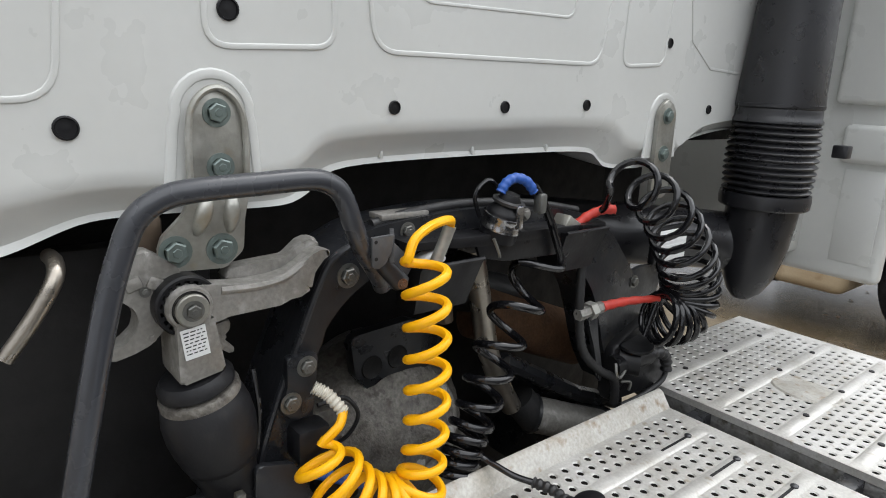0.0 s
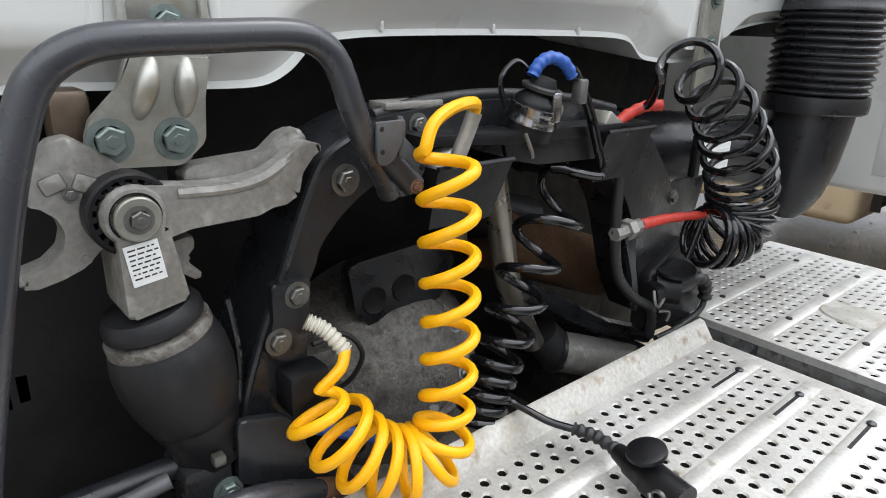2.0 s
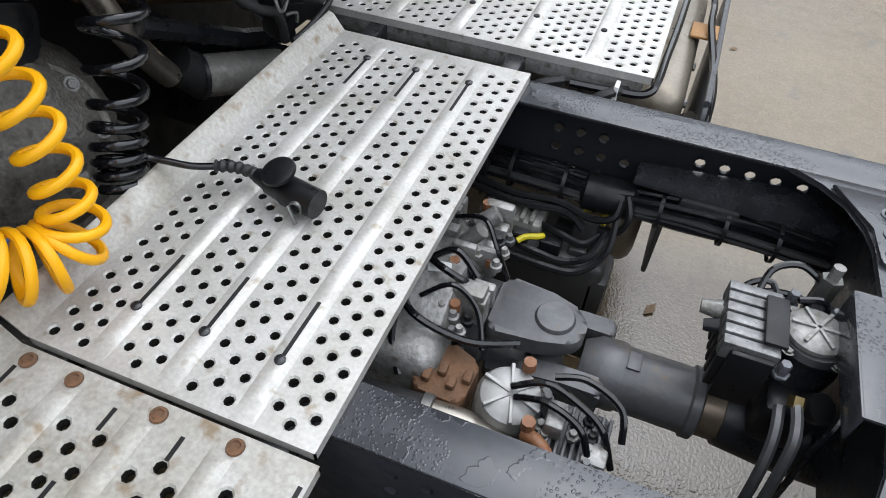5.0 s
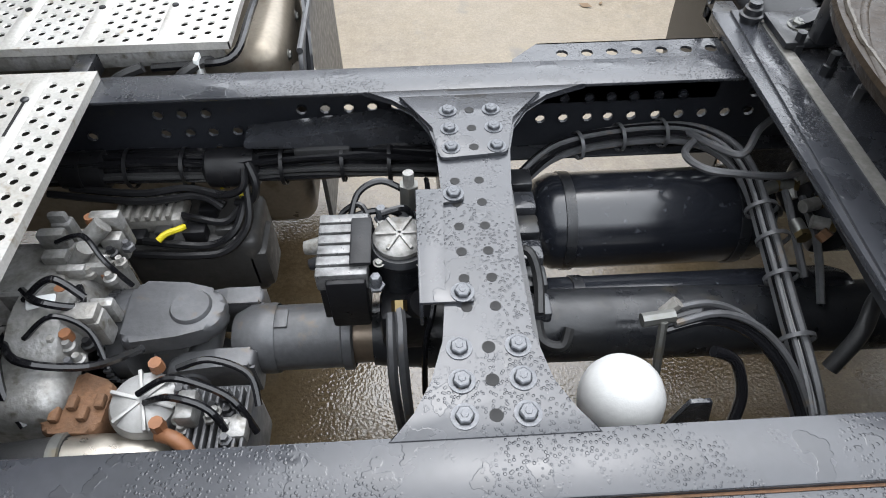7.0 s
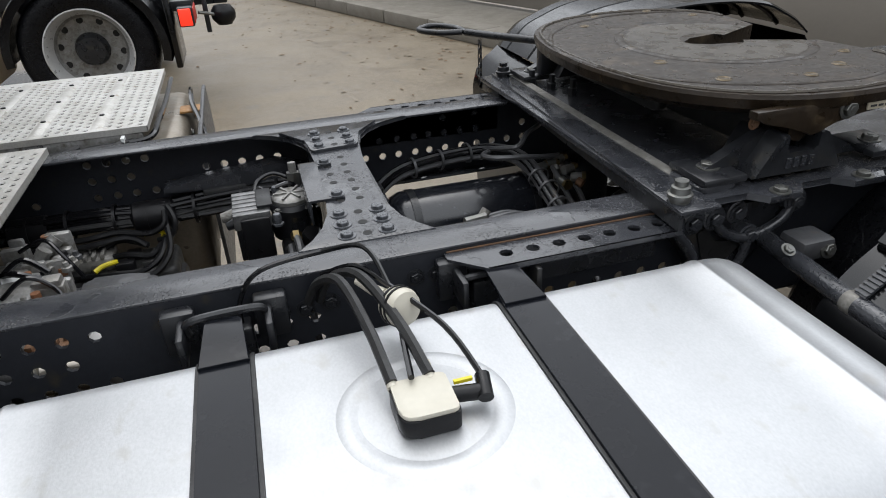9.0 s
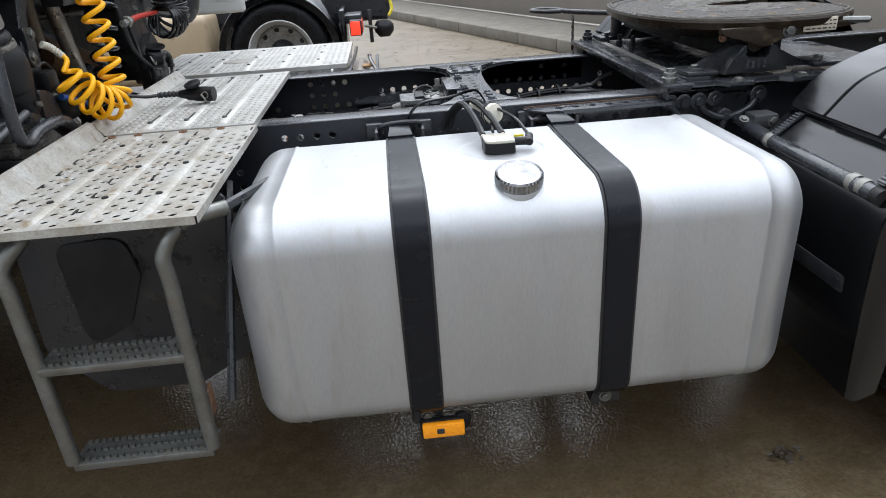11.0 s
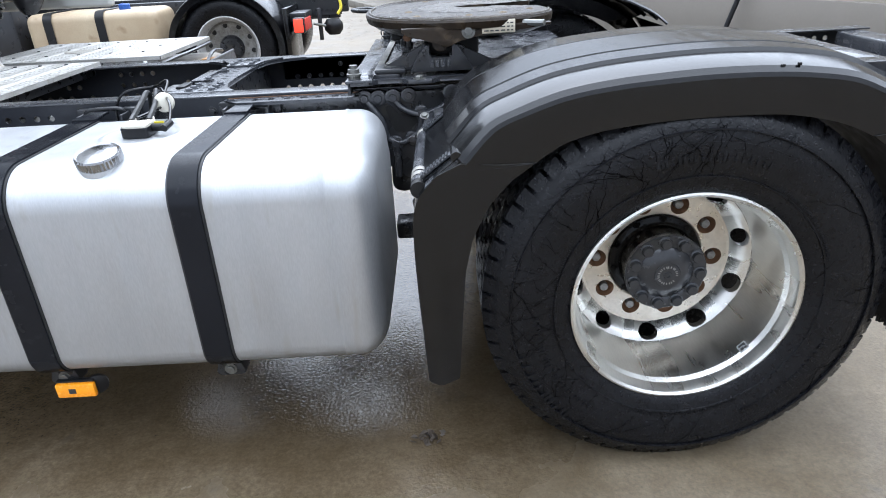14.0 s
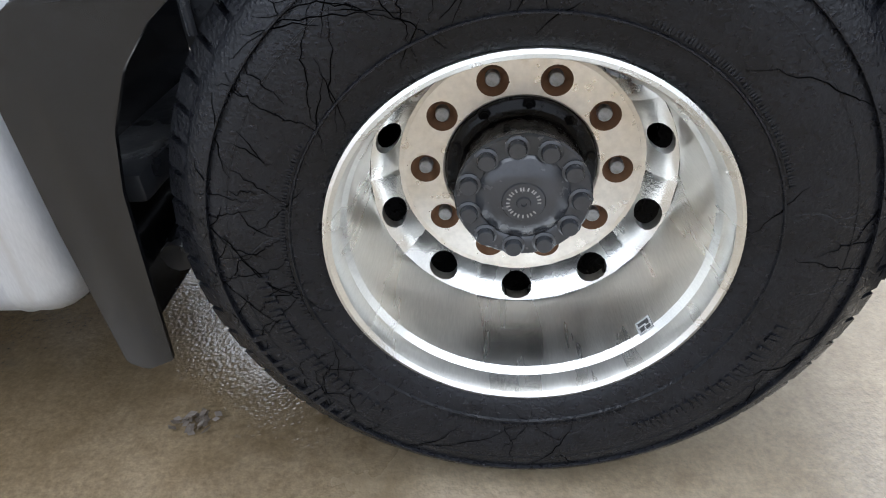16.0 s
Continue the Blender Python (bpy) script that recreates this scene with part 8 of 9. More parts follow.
part("yellow_clip", tube(smooth_path([(-2.06, 0.352, 0.588), (-2.045, 0.365, 0.594), (-2.02, 0.375, 0.596), (-2.01, 0.386, 0.592)]), 0.007, 8), YCLIP, boxu, "bright yellow lever clip")
cables(boxu, [[(-2.10, 0.37, 0.57), (-2.02, 0.35, 0.575), (-1.95, 0.35, 0.57), (-1.90, 0.37, 0.59), (-1.88, 0.42, 0.62)], [(-2.05, 0.44, 0.58), (-1.98, 0.40, 0.60), (-1.92, 0.40, 0.59), (-1.88, 0.44, 0.62)], [(-2.12, 0.35, 0.55), (-2.0, 0.33, 0.56), (-1.92, 0.34, 0.56), (-1.87, 0.38, 0.60), (-1.87, 0.44, 0.66)], [(-2.06, 0.45, 0.60), (-2.0, 0.46, 0.62), (-1.93, 0.44, 0.60)]], 0.0085, BLACK, "corrugated_sleeve")

# ---- air vessels ----
for nm, yc, zc, r, x0, x1, lab in (("air_tank", 0.407, 0.534, 0.110, -1.27, -0.70, "large black wet air tank with scuffed paint"), ("air_tank", 0.170, 0.507, 0.076, -1.30, -0.60, "second dark grey air tank beside the large one")):
    at = thing(nm, lab, "air tank", (-1.0, yc, zc - r), "air tanks")
    prof = [(0, 0), (r * 0.6, 0.008), (r * 0.88, 0.03), (r, 0.06), (r, x1 - x0 - 0.06), (r * 0.88, x1 - x0 - 0.03), (0, x1 - x0)]
    part("vessel", lathe(prof, 56, along((x0, yc, zc), (x1, yc, zc))), mat("black_tank_paint", (0.013, 0.0145, 0.019), 0.20, 0, (0.009, 0.010, 0.013), 5, 0.3, 0.15, 60, 0.04, 0.06, spots=(0.05, 0.054, 0.062), spot_scale=60, spot_at=0.63, spec=0.7), at)
    for f in (0.16, 0.82):
        xb = x0 + f * (x1 - x0)
        part("band", lathe([(r + 0.0005, -0.012), (r + 0.003, -0.011), (r + 0.003, 0.011), (r + 0.0005, 0.012)], 56, along((xb, yc, zc), (xb + 1, yc, zc))), FRAMEDRY, at, "black clamping band")
    part("end_port", tube([(x1 - 0.01, yc, zc), (x1 + 0.03, yc, zc)], 0.014, 8), ZINC, at, "plated port")
brk = thing("tank_bracket", "grey corrugated bracket and clips beside the air tanks", "bracket", (-1.30, 0.2, 0.5))
for k in range(6):
    y = 0.42 - 0.058 * k
    part("clip", box(-1.325 - 0.004 * k, -1.265, y - 0.05, y, 0.655 - 0.012 * k, 0.69 - 0.010 * k, 0.005), FRAME if k % 2 else FRAMEDRY, brk)
cables(brk, [[(-1.33, 0.20, 0.67), (-1.30, 0.19, 0.69), (-1.285, 0.15, 0.66), (-1.29, 0.08, 0.64)], [(-1.29, 0.10, 0.62), (-1.285, 0.05, 0.60), (-1.25, 0.035, 0.60), (-1.235, 0.06, 0.62)]], 0.010, RUBBER, "corrugated_sleeve")
ballt = thing("white_reservoir", "smooth white plastic domed reservoir", "reservoir", (-1.185, -0.06, 0.5))
part("neck", lathe([(0.05, -0.16), (0.05, -0.085), (0.06, -0.085), (0.06, -0.07)], 32, Matrix.Translation((-1.190, -0.108, 0.692))), IVORY, ballt, "ivory neck")
part("clamp", lathe([(0.0505, -0.12), (0.053, -0.12), (0.053, -0.108), (0.0505, -0.108)], 32, Matrix.Translation((-1.190, -0.108, 0.692))), ZINC, ballt, "steel clamp")
part("dome", lathe([(0.06, -0.10), (0.074, -0.06), (0.077, -0.03), (0.074, -0.004), (0.065, 0.018), (0.049, 0.036), (0.027, 0.047), (0, 0.05)], 40, Matrix.Translation((-1.190, -0.108, 0.692)) @ Matrix.Diagonal((0.9, 0.9, 0.9, 1))), mat("grey_white_reservoir", (0.52, 0.52, 0.51), 0.45, 0, (0.45, 0.45, 0.44), 9), ballt)
post = thing("pipe_bracket", "upright grey bracket with fittings and a fan of air pipes", "bracket", (-1.07, -0.1, 0.55))
bm = prism(round2([(-1.12, 0.58, 0), (-1.035, 0.58, 0), (-1.06, 0.70, 0.006), (-1.095, 0.70, 0.006)], 3), "y", -0.14, -0.132, 0.001)
part("plate", bm, FRAME, post)
part("chain", tube([(-1.105, -0.06, 0.58), (-1.11, -0.01, 0.735)], [0.008, 0.008], 8), ZINC, post)
part("fitting", tube([(-1.145, -0.005, 0.733), (-1.09, 0.0, 0.735)], 0.012, 8), ZINC, post)
part("fitting", tube([(-1.10, 0.015, 0.72), (-1.08, 0.02, 0.745)], 0.012, 8), CAST, post)
rr = random.Random(8)
for k in range(7):
    o = Vector((rr.uniform(-0.01, 0.01), rr.uniform(-0.02, 0.02), rr.uniform(-0.015, 0.015)))
    part("air_pipe", tube(smooth_path([Vector(p) + o for p in ((-1.10, 0.0, 0.725), (-1.02, 0.015, 0.725), (-0.95, 0.0, 0.70), (-0.90, -0.05, 0.66), (-0.87, -0.12, 0.60), (-0.86, -0.2, 0.55))], 5), 0.0065, 7), HOSE if k % 2 else PROP, post)
part("u_pipe", tube(smooth_path([(-1.03, -0.05, 0.70), (-0.99, -0.06, 0.68), (-0.98, -0.10, 0.64), (-1.0, -0.14, 0.60)]), 0.010, 10), HOSE, post)
fan = thing("air_pipe_bundle", "bundle of grey and black air pipes curving round to brass fittings", "pipes", (-0.85, 0.25, 0.6))
rr = random.Random(18)
for k in range(10):
    o = Vector((rr.uniform(-0.018, 0.018), rr.uniform(-0.018, 0.018), rr.uniform(-0.015, 0.015)))
    pts = ((-1.30, 0.40, 0.64), (-1.20, 0.475, 0.68), (-1.08, 0.495, 0.70), (-0.93, 0.49, 0.71), (-0.85, 0.44, 0.71), (-0.82, 0.35, 0.70), (-0.83, 0.20, 0.68), (-0.84, 0.05, 0.65), (-0.85, -0.10, 0.62), (-0.85, -0.22, 0.55))
    part("air_pipe", tube(smooth_path([Vector(p) + o for p in pts], 5), rr.uniform(0.0055, 0.009), 7), HOSE if k % 3 else PROP, fan)
for x, y, z in ((-1.15, 0.485, 0.69), (-1.06, 0.495, 0.70), (-0.97, 0.492, 0.71), (-0.825, 0.27, 0.69), (-0.835, 0.12, 0.665), (-0.845, 0.0, 0.64), (-0.825, 0.20, 0.68)):
    d = (1, 0.2, 0) if x < -0.9 else (0, 1, 0.2)
    part("tie", lathe([(0.029, -0.004), (0.032, -0.004), (0.032, 0.004), (0.029, 0.004)], 18, along((x, y, z), Vector((x, y, z)) + Vector(d)), closed=True), PROP, fan)
cables(fan, [[(-0.90, 0.46, 0.72), (-0.95, 0.40, 0.73), (-0.93, 0.34, 0.74), (-0.86, 0.32, 0.74), (-0.78, 0.32, 0.73), (-0.73, 0.34, 0.72)], [(-0.92, 0.48, 0.72), (-0.88, 0.38, 0.75), (-0.85, 0.36, 0.76), (-0.80, 0.42, 0.77), (-0.74, 0.46, 0.78)], [(-0.76, 0.33, 0.70), (-0.77, 0.24, 0.68), (-0.76, 0.15, 0.62)], [(-0.73, 0.30, 0.69), (-0.73, 0.20, 0.66), (-0.74, 0.1, 0.6)]], 0.008, PROP, "air_pipe")
for x, y, z, dx, dy in ((-0.797, 0.318, 0.70, 0.03, 0.01), (-0.762, 0.322, 0.705, 0.025, -0.005), (-0.735, 0.330, 0.71, 0.03, 0.012), (-0.737, 0.262, 0.705, 0.032, 0.008), (-0.730, 0.222, 0.695, 0.028, -0.012), (-0.768, 0.222, 0.685, 0.0, -0.03)):
    a, b = Vector((x - dx / 2, y - dy / 2, z)), Vector((x + dx / 2, y + dy / 2, z))
    body = ALCAST if x > -0.75 else ZINC
    part("fitting", tube([a, b], 0.0135, 10), body, fan, "pale push-in fitting")
    part("union_nut", tube([b, b + (b - a) * 0.4], 0.0155, 6), mat("dull_brass", (0.20, 0.15, 0.07), 0.35, 0.9), fan, "brass union nut")
part("fitting_tee", tube([(-0.752, 0.322, 0.705), (-0.752, 0.295, 0.69)], 0.010, 8), ALCAST, fan)
part("brown_plug", tube([(-0.735, 0.205, 0.69), (-0.725, 0.190, 0.685)], 0.013, 8), RUST, fan)
part("valve_body", box(-0.72, -0.62, 0.22, 0.40, 0.60, 0.71, 0.015), FRAMEDRY, fan)
part("elbow", tube(smooth_path([(-0.80, -0.05, 0.62), (-0.76, -0.02, 0.68), (-0.72, 0.03, 0.70), (-0.68, 0.06, 0.70)]), 0.014, 10), RUBBER, fan)

# ---- fifth wheel coupling ----
FWZ = 1.068
fw = thing("fifth_wheel", "large greasy brown-black horseshoe coupling plate on a dark pedestal", "fifth wheel", (-0.45, 0.1, 0.9))
KX = -0.45
# outline, clockwise from the slot's near side at the rear
near = [(-0.190, -0.08), (-0.180, -0.19), (-0.212, -0.285), (-0.295, -0.36), (-0.42, -0.393), (-0.58, -0.375), (-0.70, -0.31), (-0.785, -0.20), (-0.828, -0.05), (-0.840, 0.11)]
farp = [(x, 0.22 - y) for x, y in reversed(near)]
slot = [(-0.205, 0.228), (-0.30, 0.185), (-0.46, 0.155), (-0.50, 0.125), (-0.50, 0.10), (-0.46, 0.07), (-0.30, 0.035), (-0.205, -0.008)]
ring = [(p.x, p.y) for p in smooth_path([(x, y, 0) for x, y in near + farp[1:]], 5)]
outl = ring + slot


def plate_layers(levels):
    bm = bmesh.new()
    c = Vector((-0.43, 0.11))
    rows = []
    for z, s in levels:
        rows.append([bm.verts.new((c.x + (x - c.x) * s, c.y + (y - c.y) * s, z)) if i < len(ring) else bm.verts.new((x, y, z)) for i, (x, y) in enumerate(outl)])
    n = len(outl)
    for a, b in zip(rows, rows[1:]):
        for k in range(n):
            bm.faces.new((a[k], a[(k + 1) % n], b[(k + 1) % n], b[k]))
    bm.faces.new(rows[0])
    bm.faces.new(rows[-1])
    return bm


part("top_plate", plate_layers([(FWZ - 0.065, 0.80), (FWZ - 0.05, 0.90), (FWZ - 0.035, 0.955), (FWZ - 0.028, 0.988), (FWZ - 0.008, 1.0), (FWZ, 0.992)]), GREASE, fw, "greasy worn coupling plate with a rear slot", smooth=30)
# bare worn middle, and the flaky edge of the grease round the rim
bm = bmesh.new()
rows = []
for k in range(48):
    a = radians(26 + 308 * k / 47)
    rows.append([bm.verts.new((KX + 0.02 + q * math.cos(a), 0.11 + q * 1.08 * math.sin(a), FWZ + 0.0006)) for q in (0.075, 0.215)])
for p, q in zip(rows, rows[1:]):
    bm.faces.new((p[0], p[1], q[1], q[0]))
part("worn_ring", bm, GREASEWORN, fw, "bare worn steel round the throat")
path = []
for k in range(4, len(ring) - 4):
    x, y = ring[k]
    s_ = 0.958 + 0.012 * noise.noise(Vector((k * 0.45, 3.1, 0)))
    path.append((-0.43 + (x + 0.43) * s_, 0.11 + (y - 0.11) * s_, FWZ + 0.001))
path = smooth_path(path, 3)
part("flaky_edge", tube(path, [0.0045 + 0.003 * noise.noise(Vector((k * 0.6, 0, 5))) for k in range(len(path))], 6), GREASEWORN, fw, "crumbling ridge of old grease")
# raised worn ring and grease grooves
for r, w, gap in ((0.225, 0.012, 34), (0.40, 0.006, 62)):
    prof = [(r - w, FWZ + 0.0005), (r - w * 0.5, FWZ + 0.004), (r + w * 0.5, FWZ + 0.003), (r + w, FWZ + 0.0005)]
    bm = bmesh.new()
    rows = []
    for k in range(60):
        a = radians(gap + (360 - 2 * gap) * k / 59)
        jit = 1 + 0.02 * noise.noise(Vector((k * 0.35, r * 9, 0)))
        rows.append([bm.verts.new((KX + 0.02 + q * jit * math.cos(a), 0.11 + q * 1.08 * jit * math.sin(a), z)) for q, z in prof])
    for p, q in zip(rows, rows[1:]):
        for k in range(3):
            bm.faces.new((p[k], p[k + 1], q[k + 1], q[k]))
    part("wear_ring", bm, GREASE, fw, "raised worn edge of grease", smooth=60)
for x, y, r in ((-0.643, -0.213, 0.014), (-0.675, -0.035, 0.013), (-0.468, -0.262, 0.012), (-0.35, -0.215, 0.013), (-0.62, 0.43, 0.013), (-0.52, 0.55, 0.013), (-0.335, 0.555, 0.012), (-0.255, 0.43, 0.012), (-0.25, -0.13, 0.011)):
    part("grease_plug", lathe([(r * 1.25, 0.0005), (r, 0.003), (r * 0.8, 0.001), (0, 0.002)], 14, Matrix.Translation((x, y, FWZ))), mat("greasy_brass_plug", (0.09, 0.066, 0.035), 0.3, 0.5), fw)
part("round_hole", lathe([(0.024, 0.001), (0.02, 0.002), (0.0, 0.002)], 20, Matrix.Translation((-0.44, 0.37, FWZ))), PUREBLACK, fw, "dark hole in the plate")
# skirt ribs under the plate's near side
skirt = [(-0.69, FWZ - 0.02), (-0.215, FWZ - 0.02), (-0.215, FWZ - 0.028), (-0.293, 1.031), (-0.443, 1.016), (-0.506, 1.006), (-0.528, 0.990), (-0.552, 0.985), (-0.575, 0.996), (-0.60, 1.008), (-0.629, 1.014), (-0.655, 1.018), (-0.67, 1.028), (-0.69, 1.033)]
part("side_skirt", prism(skirt, "y", -0.376, -0.352, 0.003), GREASE, fw, "cast skirt with two arches")
part("type_plate", box(-0.434, -0.329, -0.3815, -0.377, FWZ - 0.046, FWZ - 0.006, 0.002), mat("cream_type_plate", (0.62, 0.57, 0.46), 0.4, 0.2, (0.5, 0.44, 0.33), 30), fw, "cream printed type plate")
rr = random.Random(6)
bm = bmesh.new()
for i in range(3):
    x = -0.428
    while x < -0.338:
        w = rr.uniform(0.006, 0.018)
        join_box(bm, x, min(x + w, -0.335), -0.3825, -0.3812, FWZ - 0.018 - 0.011 * i, FWZ - 0.014 - 0.011 * i)
        x += w + 0.005
part("type_plate_print", bm, INK, fw, "illegible bars", smooth=0)
bolt(fw, (-0.477, -0.377, FWZ - 0.037), (0, -1, 0), 0.015, ZINC)
bolt(fw, (-0.673, -0.352, FWZ - 0.048), (0, -1, 0), 0.009, RUST)
part("handle_bar", tube([(-0.30, -0.36, FWZ - 0.02), (-0.24, -0.40, FWZ - 0.02)], 0.01, 8), ZINC, fw)
# pedestal bearings
for yb, s in ((-0.36, -1), (0.58, 1)):
    y0, y1 = (yb - 0.02, yb + 0.10) if s < 0 else (yb - 0.10, yb + 0.02)
    bm = prism(round2([(-0.765, 0.912, 0), (-0.752, 0.931, 0.01), (-0.698, 0.957, 0.02), (-0.619, 0.994, 0.01), (-0.604, 0.996, 0.004), (-0.606, 0.957, 0.008), (-0.533, 0.955, 0.008), (-0.529, 0.996, 0.004), (-0.512, 0.990, 0.01), (-0.404, 0.935, 0.02), (-0.37, 0.912, 0)], 4), "y", (y0 + y1) / 2 - 0.014, (y0 + y1) / 2 + 0.014, 0.005)
    part("pedestal_rib", bm, FRAMEDRY, fw, "low sloping rib of the pedestal")
    bm = prism(round2([(-0.672, 0.912, 0), (-0.634, 0.975, 0.02), (-0.619, 0.994, 0.01), (-0.604, 0.996, 0.004), (-0.606, 0.957, 0.008), (-0.533, 0.955, 0.008), (-0.529, 0.996, 0.004), (-0.512, 0.990, 0.01), (-0.492, 0.96, 0.02), (-0.462, 0.912, 0)], 4), "y", y0, y1, 0.006)
    part("pedestal", bm, FRAMEDRY, fw, "cast pedestal bearing")
    part("pivot", tube([(-0.568, y0 + 0.02, 0.998), (-0.568, y1 - 0.012, 0.998)], 0.026, 20), GREASE, fw)
    if s < 0:
        bm = bmesh.new()
        for k in range(4):
            join_box(bm, -0.604 + 0.018 * k, -0.592 + 0.018 * k, y0 - 0.003, y0 + 0.002, 0.926, 0.948, 0.001)
        part("cast_letters", bm, FRAME, fw, "raised cast bars", smooth=0)
    for x in (-0.735, -0.33):
        part("bolt_ear", box(x - 0.05, x + 0.05, y0, y1, 0.912, 0.928, 0.006), FRAMEDRY, fw)
        bolt(fw, (x, (y0 + y1) / 2, 0.928), (0, 0, 1), 0.016, ZINC)
part("plate_rib", box(-0.62, -0.44, -0.30, 0.52, FWZ - 0.13, FWZ - 0.05, 0.02), PUREBLACK, fw)
part("plate_rib", box(-0.74, -0.70, -0.12, 0.34, FWZ - 0.085, FWZ - 0.05, 0.012), PUREBLACK, fw)
# release handle far side
part("release_bar", tube(smooth_path([(-0.70, 0.52, FWZ - 0.05), (-0.80, 0.70, FWZ - 0.055), (-0.86, 0.80, FWZ - 0.055)]), 0.012, 10), FRAMEDRY, fw)
part("release_loop", tube(smooth_path([(-0.86, 0.80, FWZ - 0.055), (-0.87, 0.90, FWZ - 0.055), (-0.93, 0.97, FWZ - 0.055), (-0.99, 0.92, FWZ - 0.055), (-0.95, 0.84, FWZ - 0.055), (-0.87, 0.81, FWZ - 0.055)]), 0.010, 10), FRAMEDRY, fw)
part("cable_guard", box(-0.74, -0.70, 0.46, 0.50, 0.93, FWZ - 0.01, 0.008), FRAMEDRY, fw)

base = thing("coupling_base", "wet dark base plate with wavy edge and front angle", "mounting plate", (-0.45, 0.1, 0.86))
wavy = [(-0.865, -0.43), (-0.80, -0.43), (-0.775, -0.40), (-0.70, -0.40), (-0.675, -0.435), (-0.60, -0.435), (-0.575, -0.40), (-0.50, -0.40), (-0.475, -0.435), (-0.40, -0.435), (-0.375, -0.40), (-0.27, -0.40), (-0.22, -0.43), (-0.05, -0.43)]
poly = wavy + [(x, 0.22 - y) for x, y in reversed(wavy)]
part("plate", prism(poly, "z", 0.886, 0.900, 0.002), FRAME, base)
for x, y in ((-0.64, -0.418), (-0.44, -0.418), (-0.14, -0.415), (-0.735, -0.34)):
    bolt(base, (x, y, 0.900), (0, 0, 1), 0.014, ZINC if x > -0.7 else RUST, 30 * x)
# broad flat front member
part("front_plate", prism([(-0.876, -0.44), (-0.79, -0.44), (-0.775, 0.645), (-0.828, 0.645)], "z", 0.8985, 0.9065, 0.002), FRAME, base, "wet grey front plate")
part("scraped_strip", prism([(-0.797, -0.32), (-0.772, -0.32), (-0.760, 0.60), (-0.784, 0.60)], "z", 0.9065, 0.9085), CAST, base, "pale scraped strip")
part("front_edge", prism([(-0.870, -0.43), (-0.862, -0.43), (-0.816, 0.635), (-0.824, 0.635)], "z", 0.862, 0.8985), FRAMEDRY, base)
for y in (-0.395, 0.60):
    part("tall_bolt", lathe([(0.020, 0.0), (0.020, 0.008), (0.024, 0.009), (0.024, 0.016), (0.019, 0.018), (0.018, 0.030), (0.013, 0.032), (0.013, 0.042), (0, 0.042)], 16, Matrix.Translation((-0.85 if y < 0 else -0.805, y, 0.9065))), ZINC if y < 0 else FRAMEDRY, base, "large bolt with stacked washers")
for k in range(3):
    part("stud", lathe([(0.014, 0), (0.014, 0.02), (0.010, 0.022), (0.010, 0.045), (0, 0.046)], 6, Matrix.Translation((-0.755 + 0.03 * k, 0.49 - 0.075 * k, 0.90))), FRAMEDRY, base)
part("oval_washer", prism(round2([(-0.79, -0.375, 0.02), (-0.70, -0.375, 0.02), (-0.70, -0.30, 0.02), (-0.80, -0.27, 0.02)], 5), "z", 0.900, 0.912, 0.003), FRAME, base)
slotted = thing("slotted_bracket", "upright perforated black bracket on the far rail", "bracket", (-0.8, 0.72, 0.86))
bm = bmesh.new()
holed_strip(bm, 0.70, 0.74, 0.84, 1.0, 0.0, [0.86, 0.89, 0.92, 0.95, 0.98], lambda u, v, w: (-0.84 + w, u, v), 0.010, 1.0, 0, 0.004)
part("strip", bm, FRAMEDRY, slotted)
part("arm", box(-0.84, -0.78, 0.555, 0.74, 0.84, 0.875, 0.004), FRAMEDRY, slotted)

# ---- between the tank and the mudguard ----
hang = thing("suspension_hanger", "dark cast spring hanger with bolts below the frame", "hanger", (-0.6, -0.36, 0.4))
bm = prism(round2([(-0.86, 0.848, 0.01), (-0.51, 0.848, 0.02), (-0.52, 0.80, 0.03), (-0.60, 0.72, 0.05), (-0.66, 0.66, 0.03), (-0.68, 0.50, 0.04), (-0.76, 0.50, 0.04), (-0.755, 0.66, 0.03), (-0.775, 0.74, 0.05), (-0.82, 0.80, 0.03)], 5), "y", -0.352, -0.328, 0.004)
part("casting", bm, FRAMEDRY, hang)
part("casting_rib", tube(smooth_path([(-0.831, -0.358, 0.832), (-0.804, -0.362, 0.798), (-0.776, -0.364, 0.756), (-0.763, -0.364, 0.702), (-0.735, -0.364, 0.670), (-0.732, -0.362, 0.56)]), 0.013, 10), FRAME, hang, "grey cast rib")
part("casting_rib", tube(smooth_path([(-0.734, -0.358, 0.833), (-0.706, -0.362, 0.796), (-0.643, -0.364, 0.774), (-0.568, -0.362, 0.797), (-0.536, -0.358, 0.839)]), 0.012, 10), FRAME, hang, "grey cast rib")
part("casting_rib", tube(smooth_path([(-0.736, -0.36, 0.677), (-0.70, -0.362, 0.682), (-0.655, -0.364, 0.715), (-0.643, -0.364, 0.774)]), 0.011, 10), FRAME, hang, "grey cast rib")
# the void between the ribs is a black sheet, its shade as colour
part("casting_web", prism(round2([(-0.764, 0.802, 0.01), (-0.744, 0.806, 0.01), (-0.715, 0.773, 0.02), (-0.657, 0.762, 0.01), (-0.655, 0.745, 0.01), (-0.694, 0.716, 0.02), (-0.735, 0.715, 0.02)], 4), "y", -0.356, -0.351), PUREBLACK, hang, "black sheet for the shaded pocket of the casting")
